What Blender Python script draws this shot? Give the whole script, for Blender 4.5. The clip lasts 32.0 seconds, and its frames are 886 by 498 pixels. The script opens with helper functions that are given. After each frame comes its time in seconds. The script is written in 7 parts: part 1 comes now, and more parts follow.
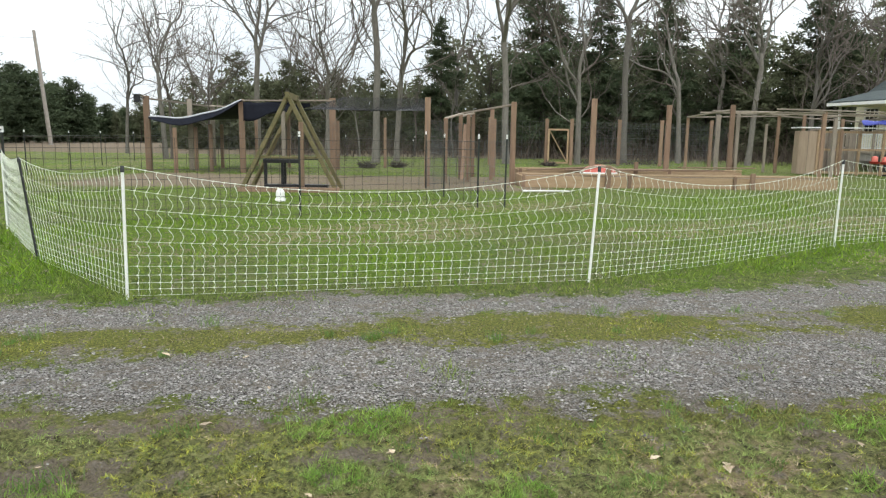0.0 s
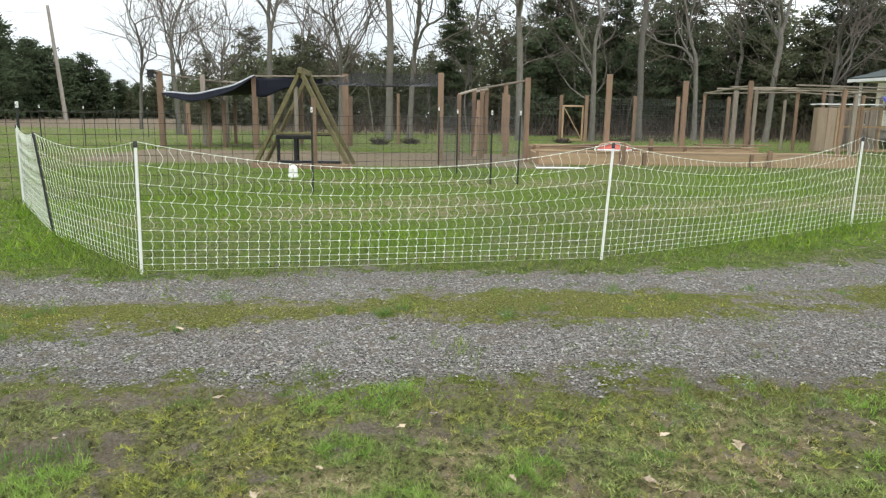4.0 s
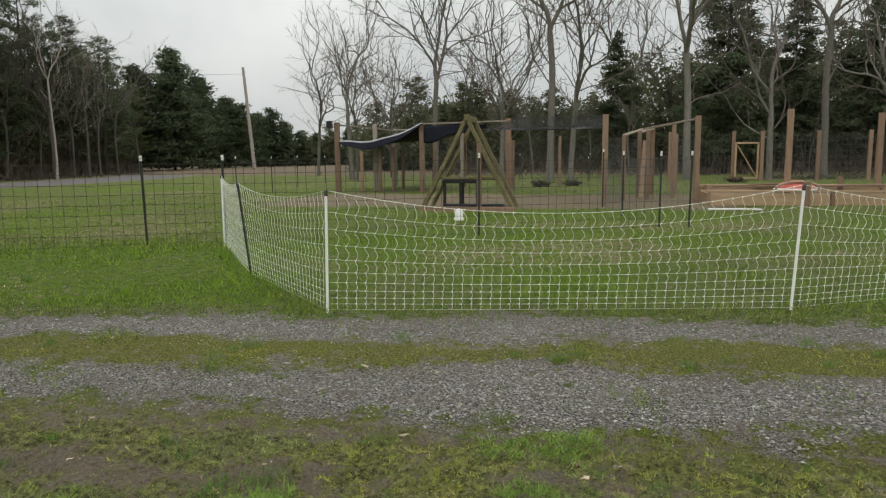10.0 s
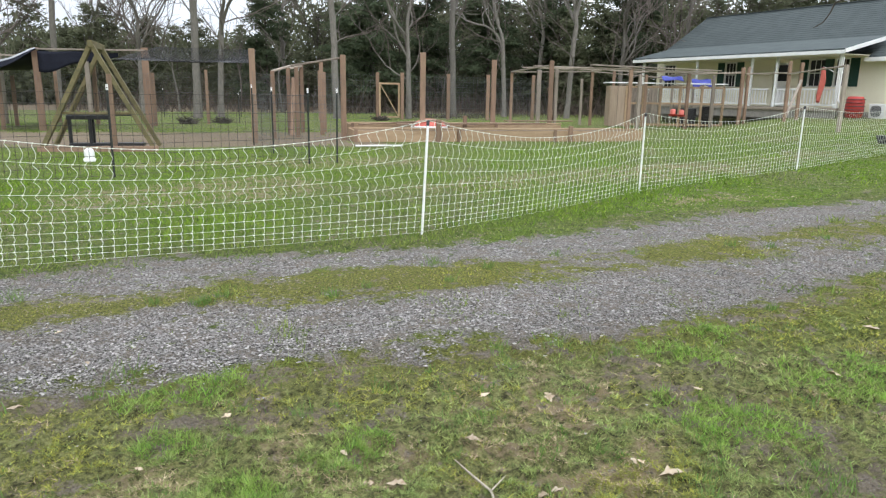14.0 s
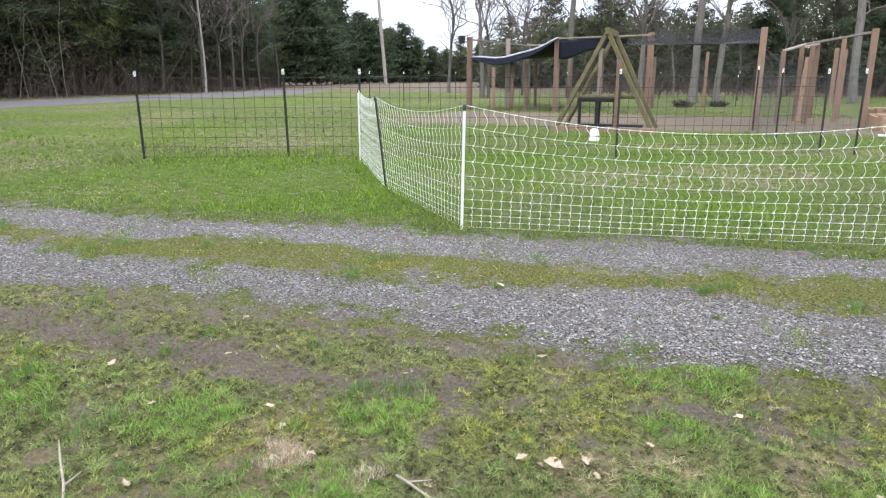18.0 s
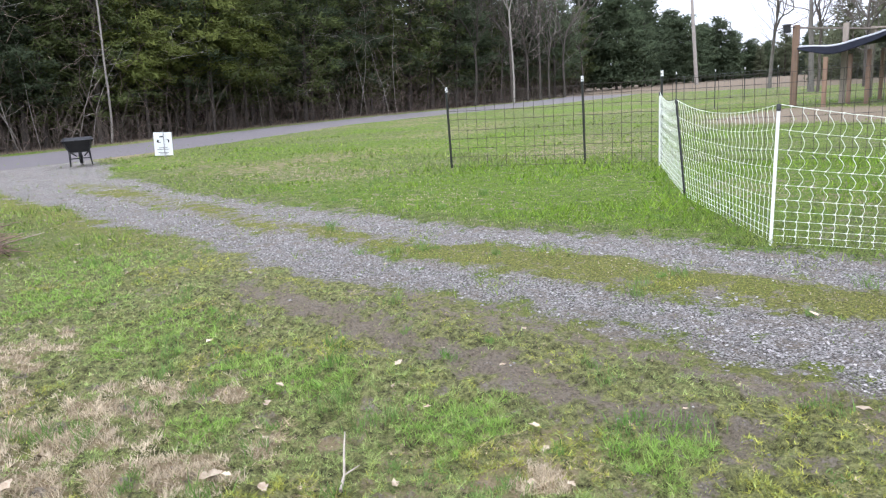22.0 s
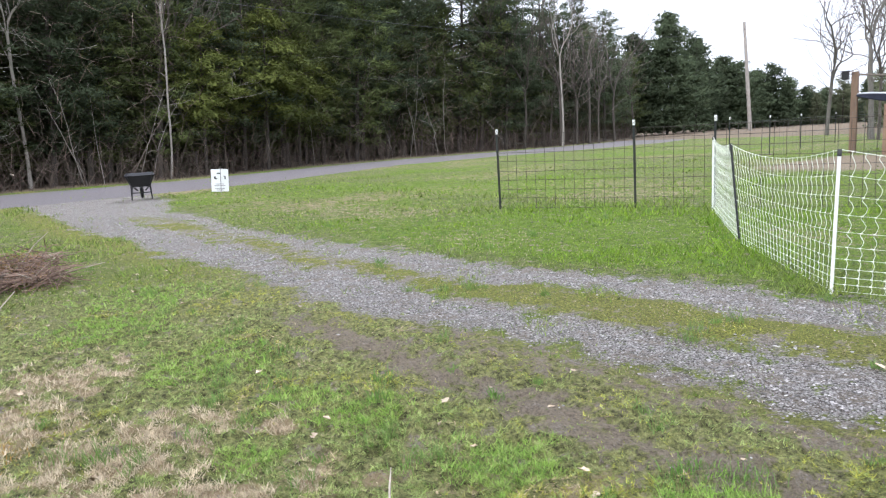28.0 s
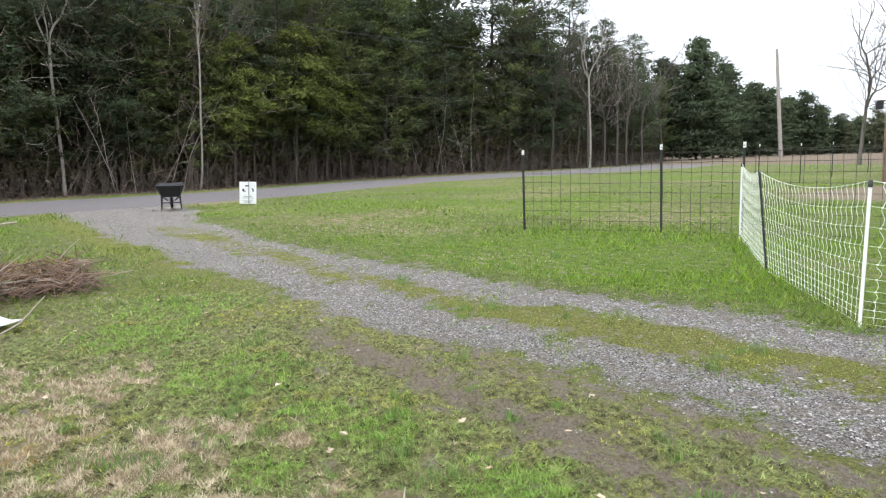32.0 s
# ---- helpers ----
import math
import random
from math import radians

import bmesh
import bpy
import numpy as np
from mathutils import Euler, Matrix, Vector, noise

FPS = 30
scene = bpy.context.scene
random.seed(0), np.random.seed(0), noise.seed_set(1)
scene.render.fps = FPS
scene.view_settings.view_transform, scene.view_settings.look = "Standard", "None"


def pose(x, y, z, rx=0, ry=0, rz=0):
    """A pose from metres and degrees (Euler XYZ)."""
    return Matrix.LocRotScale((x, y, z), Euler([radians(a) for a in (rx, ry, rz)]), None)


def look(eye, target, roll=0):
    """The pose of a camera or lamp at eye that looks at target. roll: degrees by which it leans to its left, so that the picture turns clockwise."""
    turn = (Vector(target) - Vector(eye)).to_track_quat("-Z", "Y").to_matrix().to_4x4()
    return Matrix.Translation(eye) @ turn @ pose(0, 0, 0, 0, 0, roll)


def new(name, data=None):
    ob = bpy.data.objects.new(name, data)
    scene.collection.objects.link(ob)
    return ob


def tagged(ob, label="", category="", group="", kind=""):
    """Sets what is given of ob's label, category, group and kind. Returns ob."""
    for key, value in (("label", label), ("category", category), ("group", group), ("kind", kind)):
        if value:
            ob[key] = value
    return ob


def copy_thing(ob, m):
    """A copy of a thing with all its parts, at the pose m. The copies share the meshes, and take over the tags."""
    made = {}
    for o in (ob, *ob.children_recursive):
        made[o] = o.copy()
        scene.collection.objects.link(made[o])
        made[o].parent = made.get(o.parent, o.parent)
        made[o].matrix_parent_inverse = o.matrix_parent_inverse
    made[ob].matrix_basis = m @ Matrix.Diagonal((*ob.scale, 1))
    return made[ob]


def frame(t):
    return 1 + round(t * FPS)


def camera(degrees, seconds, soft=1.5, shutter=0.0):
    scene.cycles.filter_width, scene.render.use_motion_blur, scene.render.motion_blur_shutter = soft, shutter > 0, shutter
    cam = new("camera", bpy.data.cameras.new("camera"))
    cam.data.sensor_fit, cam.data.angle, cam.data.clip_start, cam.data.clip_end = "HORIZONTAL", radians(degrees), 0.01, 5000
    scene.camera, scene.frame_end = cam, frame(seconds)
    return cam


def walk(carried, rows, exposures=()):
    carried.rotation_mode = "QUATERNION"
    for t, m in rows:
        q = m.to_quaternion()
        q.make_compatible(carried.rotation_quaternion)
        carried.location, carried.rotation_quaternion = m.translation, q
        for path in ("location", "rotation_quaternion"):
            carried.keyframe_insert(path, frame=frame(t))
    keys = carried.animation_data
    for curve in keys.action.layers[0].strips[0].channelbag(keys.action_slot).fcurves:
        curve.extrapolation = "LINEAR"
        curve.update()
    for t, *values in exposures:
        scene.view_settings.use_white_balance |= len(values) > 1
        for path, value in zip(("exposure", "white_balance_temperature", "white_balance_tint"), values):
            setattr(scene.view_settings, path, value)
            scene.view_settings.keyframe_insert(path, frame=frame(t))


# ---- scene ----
# the camera: seconds, place, then heading, tilt and lean in degrees
cam = camera(65.28, 32.0, soft=1.25)
PATH = [
    (0, 0.145, -0.049, 1.301, 0.8, -9.13, 0.83),
    (0.5, 0.13, -0.041, 1.304, -3.69, -10.01, 0.65),
    (1, 0.139, -0.039, 1.306, -2.82, -9.58, 1.46),
    (1.5, 0.142, -0.034, 1.304, -1.71, -9.44, 1.78),
    (2, 0.151, -0.044, 1.301, 0.46, -9.59, 2.26),
    (2.5, 0.155, -0.044, 1.294, 0.1, -10.21, 1.49),
    (3, 0.16, -0.041, 1.288, -0.24, -10.69, 0.99),
    (3.5, 0.156, -0.042, 1.292, -0.28, -10.83, 0.89),
    (5.5, 0.139, -0.044, 1.3, -0.11, -11.89, 1.08),
    (6, 0.096, -0.072, 1.309, -3.84, -11.96, -0.14),
    (6.5, 0.055, -0.049, 1.339, -10.56, -4.94, 1.26),
    (7, 0.037, -0.074, 1.354, -12.94, -3.51, 1.47),
    (7.5, 0.033, -0.078, 1.35, -13.5, -4.14, 0.63),
    (8, 0.026, -0.073, 1.353, -14.47, -4.64, 0.41),
    (8.5, 0.033, -0.091, 1.348, -14.91, -5.03, 0.23),
    (9, 0.027, -0.096, 1.344, -15.38, -5.5, -0.19),
    (9.5, 0.025, -0.106, 1.337, -15.95, -6.14, -0.99),
    (10, 0.046, -0.101, 1.332, -13.43, -7.69, -0.52),
    (10.5, 0.047, -0.083, 1.306, -10.44, -13.3, 0.81),
    (11, 0.041, -0.084, 1.311, -11.09, -13.52, 0.22),
    (11.5, 0.042, -0.082, 1.301, -11.89, -14, -0.49),
    (12, 0.051, -0.093, 1.303, -11.87, -13.98, -0.67),
    (12.5, 0.061, -0.1, 1.303, -10.01, -13.28, -0.07),
    (13, 0.079, -0.09, 1.307, -9.61, -13.14, 0.44),
    (13.5, 0.173, -0.058, 1.302, 1.13, -12.53, 0.69),
    (14, 0.17, -0.076, 1.301, 14.5, -12.6, 0.9),
    (14.5, 0.167, -0.094, 1.301, 25.5, -12.6, 1.2),
    (15, 0.164, -0.112, 1.301, 28.5, -12.7, 1.4),
    (15.5, 0.161, -0.13, 1.301, 18.57, -12.82, 1.31),
    (16, 0.083, -0.102, 1.306, -0.76, -14.12, 0.46),
    (16.5, 0.019, -0.124, 1.322, -20.93, -13.67, -2.11),
    (17, -0.023, -0.107, 1.315, -27.37, -12.38, -1.31),
    (17.5, -0.02, -0.108, 1.305, -27.2, -12.31, 0),
    (18, -0.074, -0.042, 1.302, -23.88, -14.24, -0.04),
    (18.5, -0.172, -0.022, 1.306, -21.5, -16.36, -1.16),
    (19, -0.182, -0.05, 1.323, -39.99, -14.28, -4.33),
    (19.5, -0.164, 0.039, 1.312, -56.78, -12.4, -4.31),
    (20, -0.12, 0.059, 1.332, -61.58, -11.21, -4.52),
    (20.5, -0.11, 0.054, 1.339, -60.65, -11.32, -4.39),
    (21, -0.096, 0.092, 1.334, -56.87, -11.26, -3.2),
    (21.5, -0.085, 0.117, 1.319, -51.95, -11.98, -4.34),
    (22, -0.07, 0.126, 1.315, -48.99, -12.99, -3.84),
    (22.5, -0.07, 0.119, 1.314, -48.45, -13.18, -4.66),
    (23, -0.073, 0.117, 1.315, -49.36, -12.98, -4.28),
    (23.5, -0.072, 0.115, 1.318, -50.51, -11.91, -4.62),
    (24, -0.068, 0.117, 1.327, -50.72, -11.27, -4.54),
    (24.5, -0.075, 0.122, 1.322, -49.99, -11.02, -4.67),
    (25, -0.073, 0.117, 1.322, -49.56, -10.89, -4.23),
    (25.5, -0.075, 0.115, 1.327, -49.52, -10.46, -4.31),
    (26, -0.085, 0.104, 1.321, -50.36, -9.7, -3.66),
    (26.5, -0.107, 0.101, 1.31, -52.46, -10.23, -3.45),
    (28.5, -0.075, 0.103, 1.3, -52.83, -9.12, -2.92),
    (29, -0.094, 0.111, 1.311, -53.47, -8.86, -2.95),
    (29.5, -0.076, 0.108, 1.303, -53.35, -8.48, -2.71),
    (30, -0.086, 0.12, 1.306, -53.15, -8.52, -2.5),
    (30.5, -0.088, 0.119, 1.304, -53.74, -8.54, -2.75),
    (31, -0.084, 0.114, 1.311, -54.34, -8.42, -2.59),
    (31.5, -0.077, 0.105, 1.31, -54.72, -8.26, -2.13),
    (32, -0.065, 0.1, 1.309, -54.53, -7.81, -1.49),
]


def aim(x, y, z, heading, tilt, lean):
    h, v = radians(heading), radians(tilt)
    way = Vector((math.sin(h) * math.cos(v), math.cos(h) * math.cos(v), math.sin(v)))
    return look((x, y, z), Vector((x, y, z)) + way * 5, lean)


EXPOSURES = [(0, -0.06, 6450, 7), (6, -0.06, 6450, 7), (6.8, -0.46, 6250, 9), (7.5, -0.70, 6250, 9), (9, -0.80, 6600, 7), (10, -0.76, 6800, 7), (10.5, -0.38, 7100, 5), (12, 0.0, 6700, 6), (13.5, 0.07, 6250, 10), (16, 0.18, 6050, 14), (18, 0.30, 5950, 16), (20, 0.40, 6050, 14), (23, 0.50, 5750, 18), (25, 0.50, 5750, 18), (28.5, 0.44, 6000, 15), (32, 0.36, 6200, 12)]
walk(cam, [(r[0], aim(*r[1:])) for r in PATH], EXPOSURES)
# ---- light: a bright overcast sky and a weak, very wide sun behind the cloud ----
world = bpy.data.worlds.new("overcast")
scene.world = world
world.use_nodes = True
wt = world.node_tree
wt.nodes.clear()
w_out = wt.nodes.new("ShaderNodeOutputWorld")
w_bg = wt.nodes.new("ShaderNodeBackground")
w_sky = wt.nodes.new("ShaderNodeTexSky")
w_sky.sky_type = 'NISHITA'
w_sky.sun_disc = False
w_sky.sun_elevation = radians(52)
w_sky.sun_rotation = radians(200)
w_sky.dust_density = 4.0
w_sat = wt.nodes.new("ShaderNodeHueSaturation")
w_sat.inputs["Saturation"].default_value = 0.10
w_sat.inputs["Value"].default_value = 0.9
w_cloud = wt.nodes.new("ShaderNodeTexNoise")
w_cloud.inputs["Scale"].default_value = 2.2
w_cloud.inputs["Detail"].default_value = 5
w_ramp = wt.nodes.new("ShaderNodeValToRGB")
w_ramp.color_ramp.elements[0].position = 0.3
w_ramp.color_ramp.elements[0].color = (6.6, 7.1, 7.7, 1)
w_ramp.color_ramp.elements[1].position = 0.72
w_ramp.color_ramp.elements[1].color = (12.2, 12.5, 12.7, 1)
w_mix = wt.nodes.new("ShaderNodeMix")
w_mix.data_type = 'RGBA'
w_mix.inputs[0].default_value = 0.72
wt.links.new(w_sky.outputs[0], w_sat.inputs["Color"])
wt.links.new(w_cloud.outputs[0], w_ramp.inputs[0])
wt.links.new(w_sat.outputs[0], w_mix.inputs[6])
wt.links.new(w_ramp.outputs[0], w_mix.inputs[7])
# an overcast sky is brighter overhead than at the horizon
w_tc = wt.nodes.new("ShaderNodeTexCoord")
w_sep = wt.nodes.new("ShaderNodeSeparateXYZ")
w_grad = wt.nodes.new("ShaderNodeMapRange")
w_grad.inputs[1].default_value, w_grad.inputs[2].default_value = 0.0, 1.0
w_grad.inputs[3].default_value, w_grad.inputs[4].default_value = 0.90, 2.1
w_scale = wt.nodes.new("ShaderNodeVectorMath")
w_scale.operation = 'SCALE'
wt.links.new(w_tc.outputs["Generated"], w_sep.inputs[0])
wt.links.new(w_sep.outputs[2], w_grad.inputs[0])
wt.links.new(w_mix.outputs[2], w_scale.inputs[0])
wt.links.new(w_grad.outputs[0], w_scale.inputs["Scale"])
wt.links.new(w_scale.outputs[0], w_bg.inputs["Color"])
wt.links.new(w_bg.outputs[0], w_out.inputs[0])
w_bg.inputs["Strength"].default_value = 0.15
sun = new("sun", bpy.data.lights.new("sun", 'SUN'))
sun.data.energy = 0.9
sun.data.angle = radians(40)
sun.data.color = (1.0, 0.97, 0.93)
sun.matrix_world = look((0, 0, 50), (-14, 38, 0))

# ---- materials ----
MATS = {}


def shade(name, c1, c2, rough=0.8, scale=6.0, fine=60.0, bump=0.15, stretch=(1, 1, 1), metal=0.0, spec=0.3, vary=0.0, island=0.0, through_light=0.0, coord="Object"):
    """A surface of two tones, with coarse blotches, fine grain, relief, and tones that differ from piece to piece."""
    m = bpy.data.materials.new(name)
    m.use_nodes = True
    t = m.node_tree
    n, k = t.nodes, t.links
    b = n["Principled BSDF"]
    b.inputs["Roughness"].default_value = rough
    b.inputs["Metallic"].default_value = metal
    b.inputs["Specular IOR Level"].default_value = spec
    tc = n.new("ShaderNodeTexCoord")
    mp = n.new("ShaderNodeMapping")
    mp.inputs["Scale"].default_value = stretch
    k.new(tc.outputs[coord], mp.inputs[0])
    a = n.new("ShaderNodeTexNoise")
    a.inputs["Scale"].default_value = scale
    a.inputs["Detail"].default_value = 4
    g = n.new("ShaderNodeTexNoise")
    g.inputs["Scale"].default_value = fine
    g.inputs["Detail"].default_value = 3
    k.new(mp.outputs[0], a.inputs[0])
    k.new(mp.outputs[0], g.inputs[0])
    add = n.new("ShaderNodeMath")
    add.operation = 'MULTIPLY_ADD'
    add.inputs[1].default_value = 0.45
    k.new(g.outputs[0], add.inputs[0])
    mul = n.new("ShaderNodeMath")
    mul.operation = 'MULTIPLY'
    mul.inputs[1].default_value = 0.55
    k.new(a.outputs[0], mul.inputs[0])
    k.new(mul.outputs[0], add.inputs[2])
    rng = n.new("ShaderNodeMapRange")
    rng.inputs[1].default_value = 0.33
    rng.inputs[2].default_value = 0.67
    k.new(add.outputs[0], rng.inputs[0])
    mix = n.new("ShaderNodeMix")
    mix.data_type = 'RGBA'
    mix.inputs[6].default_value = (*c1, 1)
    mix.inputs[7].default_value = (*c2, 1)
    k.new(rng.outputs[0], mix.inputs[0])
    colour = mix.outputs[2]
    for amount, source in ((vary, "ShaderNodeObjectInfo"), (island, "ShaderNodeNewGeometry")):
        if amount:
            oi = n.new(source)
            r2 = n.new("ShaderNodeMapRange")
            r2.inputs[3].default_value = 1 - amount
            r2.inputs[4].default_value = 1 + amount
            k.new(oi.outputs["Random" if source == "ShaderNodeObjectInfo" else "Random Per Island"], r2.inputs[0])
            hs = n.new("ShaderNodeHueSaturation")
            k.new(r2.outputs[0], hs.inputs["Value"])
            k.new(colour, hs.inputs["Color"])
            colour = hs.outputs[0]
    k.new(colour, b.inputs["Base Color"])
    if bump:
        bp = n.new("ShaderNodeBump")
        bp.inputs["Strength"].default_value = bump
        bp.inputs["Distance"].default_value = 0.02
        k.new(add.outputs[0], bp.inputs["Height"])
        k.new(bp.outputs[0], b.inputs["Normal"])
    if through_light:
        tr = n.new("ShaderNodeBsdfTranslucent")
        k.new(colour, tr.inputs[0])
        ms = n.new("ShaderNodeMixShader")
        ms.inputs[0].default_value = through_light
        k.new(b.outputs[0], ms.inputs[1])
        k.new(tr.outputs[0], ms.inputs[2])
        k.new(ms.outputs[0], n["Material Output"].inputs[0])
    MATS[name] = m
    return m


M_TIMBER = shade("treated_timber", (0.275, 0.182, 0.122), (0.160, 0.106, 0.073), 0.75, 3, 40, 0.2, (6, 6, 0.7), vary=0.22)
M_TIMBER_NEW = shade("new_lumber", (0.42, 0.300, 0.185), (0.27, 0.185, 0.112), 0.75, 3, 40, 0.2, (1, 6, 6), vary=0.15)
M_TIMBER_GREY = shade("weathered_lumber", (0.34, 0.29, 0.235), (0.20, 0.168, 0.135), 0.85, 3, 40, 0.25, (5, 5, 1), vary=0.2)
M_TIMBER_MOSS = shade("mossy_old_timber", (0.185, 0.150, 0.075), (0.095, 0.090, 0.045), 0.9, 4, 30, 0.3, (2, 2, 2), vary=0.2)
M_PLY = shade("bare_plywood", (0.38, 0.30, 0.22), (0.28, 0.205, 0.145), 0.7, 2, 30, 0.1, (6, 6, 0.6), vary=0.12)
M_WHITE = shade("white_plastic", (0.80, 0.80, 0.78), (0.70, 0.70, 0.67), 0.4, 5, 80, 0.02)
M_NET = shade("white_poly_twine", (0.82, 0.84, 0.76), (0.66, 0.70, 0.56), 0.6, 5, 60, 0.0)
M_BLACK = shade("black_plastic", (0.018, 0.018, 0.02), (0.03, 0.03, 0.032), 0.45, 8, 60, 0.05)
M_TPOST = shade("painted_steel_post", (0.022, 0.03, 0.028), (0.05, 0.05, 0.045), 0.55, 10, 60, 0.1, metal=0.3)
M_WIRE = shade("galvanised_wire", (0.085, 0.075, 0.06), (0.045, 0.038, 0.03), 0.6, 10, 80, 0.0, metal=0.5)
M_MESHWIRE = shade("dull_mesh_wire", (0.16, 0.165, 0.165), (0.10, 0.10, 0.10), 0.6, 10, 80, 0.0, metal=0.3)
M_STAKE = shade("dull_grey_metal", (0.30, 0.30, 0.30), (0.20, 0.20, 0.20), 0.6, 8, 50, 0.0)
M_TARP = shade("dark_tarp", (0.006, 0.007, 0.013), (0.014, 0.016, 0.026), 0.8, 4, 40, 0.15, spec=0.2)
M_TARP_EDGE = shade("silver_tarp_side", (0.50, 0.51, 0.53), (0.36, 0.37, 0.40), 0.4, 5, 50, 0.1)
M_BARK = shade("grey_bark", (0.215, 0.197, 0.172), (0.11, 0.10, 0.086), 0.95, 5, 30, 0.5, (3, 3, 0.8), vary=0.2)
M_BARK_DIM = shade("dull_brown_bark", (0.12, 0.102, 0.086), (0.062, 0.053, 0.045), 0.95, 5, 30, 0.4, (3, 3, 0.8), vary=0.2)
M_BARK_PALE = shade("pale_bark", (0.36, 0.33, 0.29), (0.21, 0.185, 0.16), 0.95, 5, 30, 0.4, (3, 3, 0.8), vary=0.15)
M_BARK_DARK = shade("furrowed_dark_bark", (0.10, 0.083, 0.07), (0.035, 0.03, 0.026), 0.95, 6, 26, 1.0, (5, 5, 0.7))
M_TWIG = shade("thin_grey_twigs", (0.165, 0.138, 0.118), (0.095, 0.080, 0.068), 0.95, 5, 30, 0.0, vary=0.2)
M_TWIG_PALE = shade("pale_grey_twigs", (0.33, 0.285, 0.245), (0.20, 0.172, 0.148), 0.95, 5, 30, 0.0, vary=0.15)
M_BRUSH = shade("dry_brush", (0.22, 0.175, 0.135), (0.11, 0.085, 0.066), 0.95, 5, 30, 0.0, island=0.4)
M_STEM = shade("dark_brush_stems", (0.150, 0.118, 0.094), (0.068, 0.053, 0.042), 0.95, 5, 30, 0.0, island=0.5)
M_THICKET = shade("brown_twig_tangle", (0.27, 0.205, 0.160), (0.13, 0.095, 0.074), 0.95, 3, 20, 0.0, island=0.45)
M_FAR = shade("far_grey_green_foliage", (0.150, 0.160, 0.092), (0.090, 0.100, 0.060), 0.9, 1.2, 12, 0.0, spec=0.06, vary=0.3, island=0.14, through_light=0.42)
M_CEDAR = shade("cedar_foliage", (0.150, 0.175, 0.062), (0.080, 0.104, 0.040), 0.9, 1.2, 12, 0.0, spec=0.06, vary=0.3, island=0.14, through_light=0.42)
M_CEDAR_DARK = shade("dark_cedar_foliage", (0.112, 0.138, 0.074), (0.062, 0.084, 0.050), 0.9, 1.2, 12, 0.0, spec=0.06, vary=0.25, island=0.14, through_light=0.4)
M_CEDAR_BRIGHT = shade("fresh_foliage", (0.185, 0.205, 0.052), (0.100, 0.122, 0.036), 0.9, 1.2, 12, 0.0, spec=0.06, vary=0.2, island=0.16, through_light=0.32)
M_SIDING = shade("cream_vinyl_siding", (0.80, 0.76, 0.60), (0.74, 0.70, 0.54), 0.55, 1.5, 40, 0.03)
M_TRIM = shade("white_paint", (0.78, 0.78, 0.76), (0.68, 0.68, 0.66), 0.5, 3, 50, 0.04)
M_SHINGLE = shade("green_grey_shingle", (0.066, 0.080, 0.078), (0.042, 0.052, 0.053), 0.9, 1.6, 40, 0.25, vary=0.12)
M_SHUTTER = shade("dark_green_shutter", (0.012, 0.045, 0.032), (0.02, 0.06, 0.045), 0.5, 4, 40, 0.05)
M_GLASS = shade("window_glass", (0.02, 0.022, 0.025), (0.035, 0.038, 0.042), 0.08, 2, 10, 0.0, spec=0.6)
M_FOUND = shade("grey_block", (0.30, 0.28, 0.25), (0.20, 0.185, 0.165), 0.9, 6, 40, 0.3)
M_FADED = shade("sun_faded_red_plastic", (0.62, 0.17, 0.13), (0.50, 0.11, 0.085), 0.5, 4, 30, 0.03)
M_DEEPRED = shade("deep_red_plastic", (0.40, 0.045, 0.035), (0.28, 0.028, 0.022), 0.45, 6, 40, 0.03)
M_ORANGE = shade("orange_print", (0.85, 0.14, 0.04), (0.78, 0.11, 0.03), 0.5, 6, 40, 0.0)
M_BLUE = shade("blue_tarp", (0.04, 0.05, 0.30), (0.07, 0.09, 0.40), 0.4, 6, 40, 0.1)
M_SIGN = shade("white_sign_board", (0.80, 0.80, 0.80), (0.72, 0.72, 0.72), 0.45, 4, 50, 0.0)
M_INK = shade("dark_print", (0.03, 0.03, 0.035), (0.06, 0.06, 0.065), 0.5, 6, 40, 0.0)
M_LEAF = shade("dry_oak_leaf", (0.48, 0.41, 0.30), (0.29, 0.21, 0.135), 0.8, 20, 80, 0.1, island=0.3)
M_TWIGPILE = shade("reddish_cut_twigs", (0.23, 0.155, 0.115), (0.10, 0.065, 0.05), 0.95, 8, 40, 0.0, island=0.5)
M_STICK = shade("pale_dead_stick", (0.34, 0.30, 0.235), (0.20, 0.17, 0.13), 0.9, 10, 60, 0.2, island=0.3)
M_RUSTLEAF = shade("dead_cedar_foliage", (0.30, 0.19, 0.085), (0.16, 0.10, 0.05), 0.9, 8, 40, 0.0, island=0.4, through_light=0.25)
M_PANEL = shade("weathered_white_plastic", (0.66, 0.68, 0.62), (0.56, 0.57, 0.50), 0.5, 3, 30, 0.03)
M_STRAWGREEN = shade("yellowed_long_grass", (0.36, 0.36, 0.11), (0.20, 0.23, 0.06), 0.7, 6, 30, 0.0, island=0.4, through_light=0.3)
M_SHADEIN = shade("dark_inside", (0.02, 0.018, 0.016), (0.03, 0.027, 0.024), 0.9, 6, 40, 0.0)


# ---- mesh helpers ----
def mesh_of(name, verts, faces, material=None, smooth=False):
    me = bpy.data.meshes.new(name)
    me.from_pydata(verts, [], faces)
    if material:
        me.materials.append(material)
    if smooth:
        me.polygons.foreach_set("use_smooth", [True] * len(me.polygons))
    me.update()
    return me


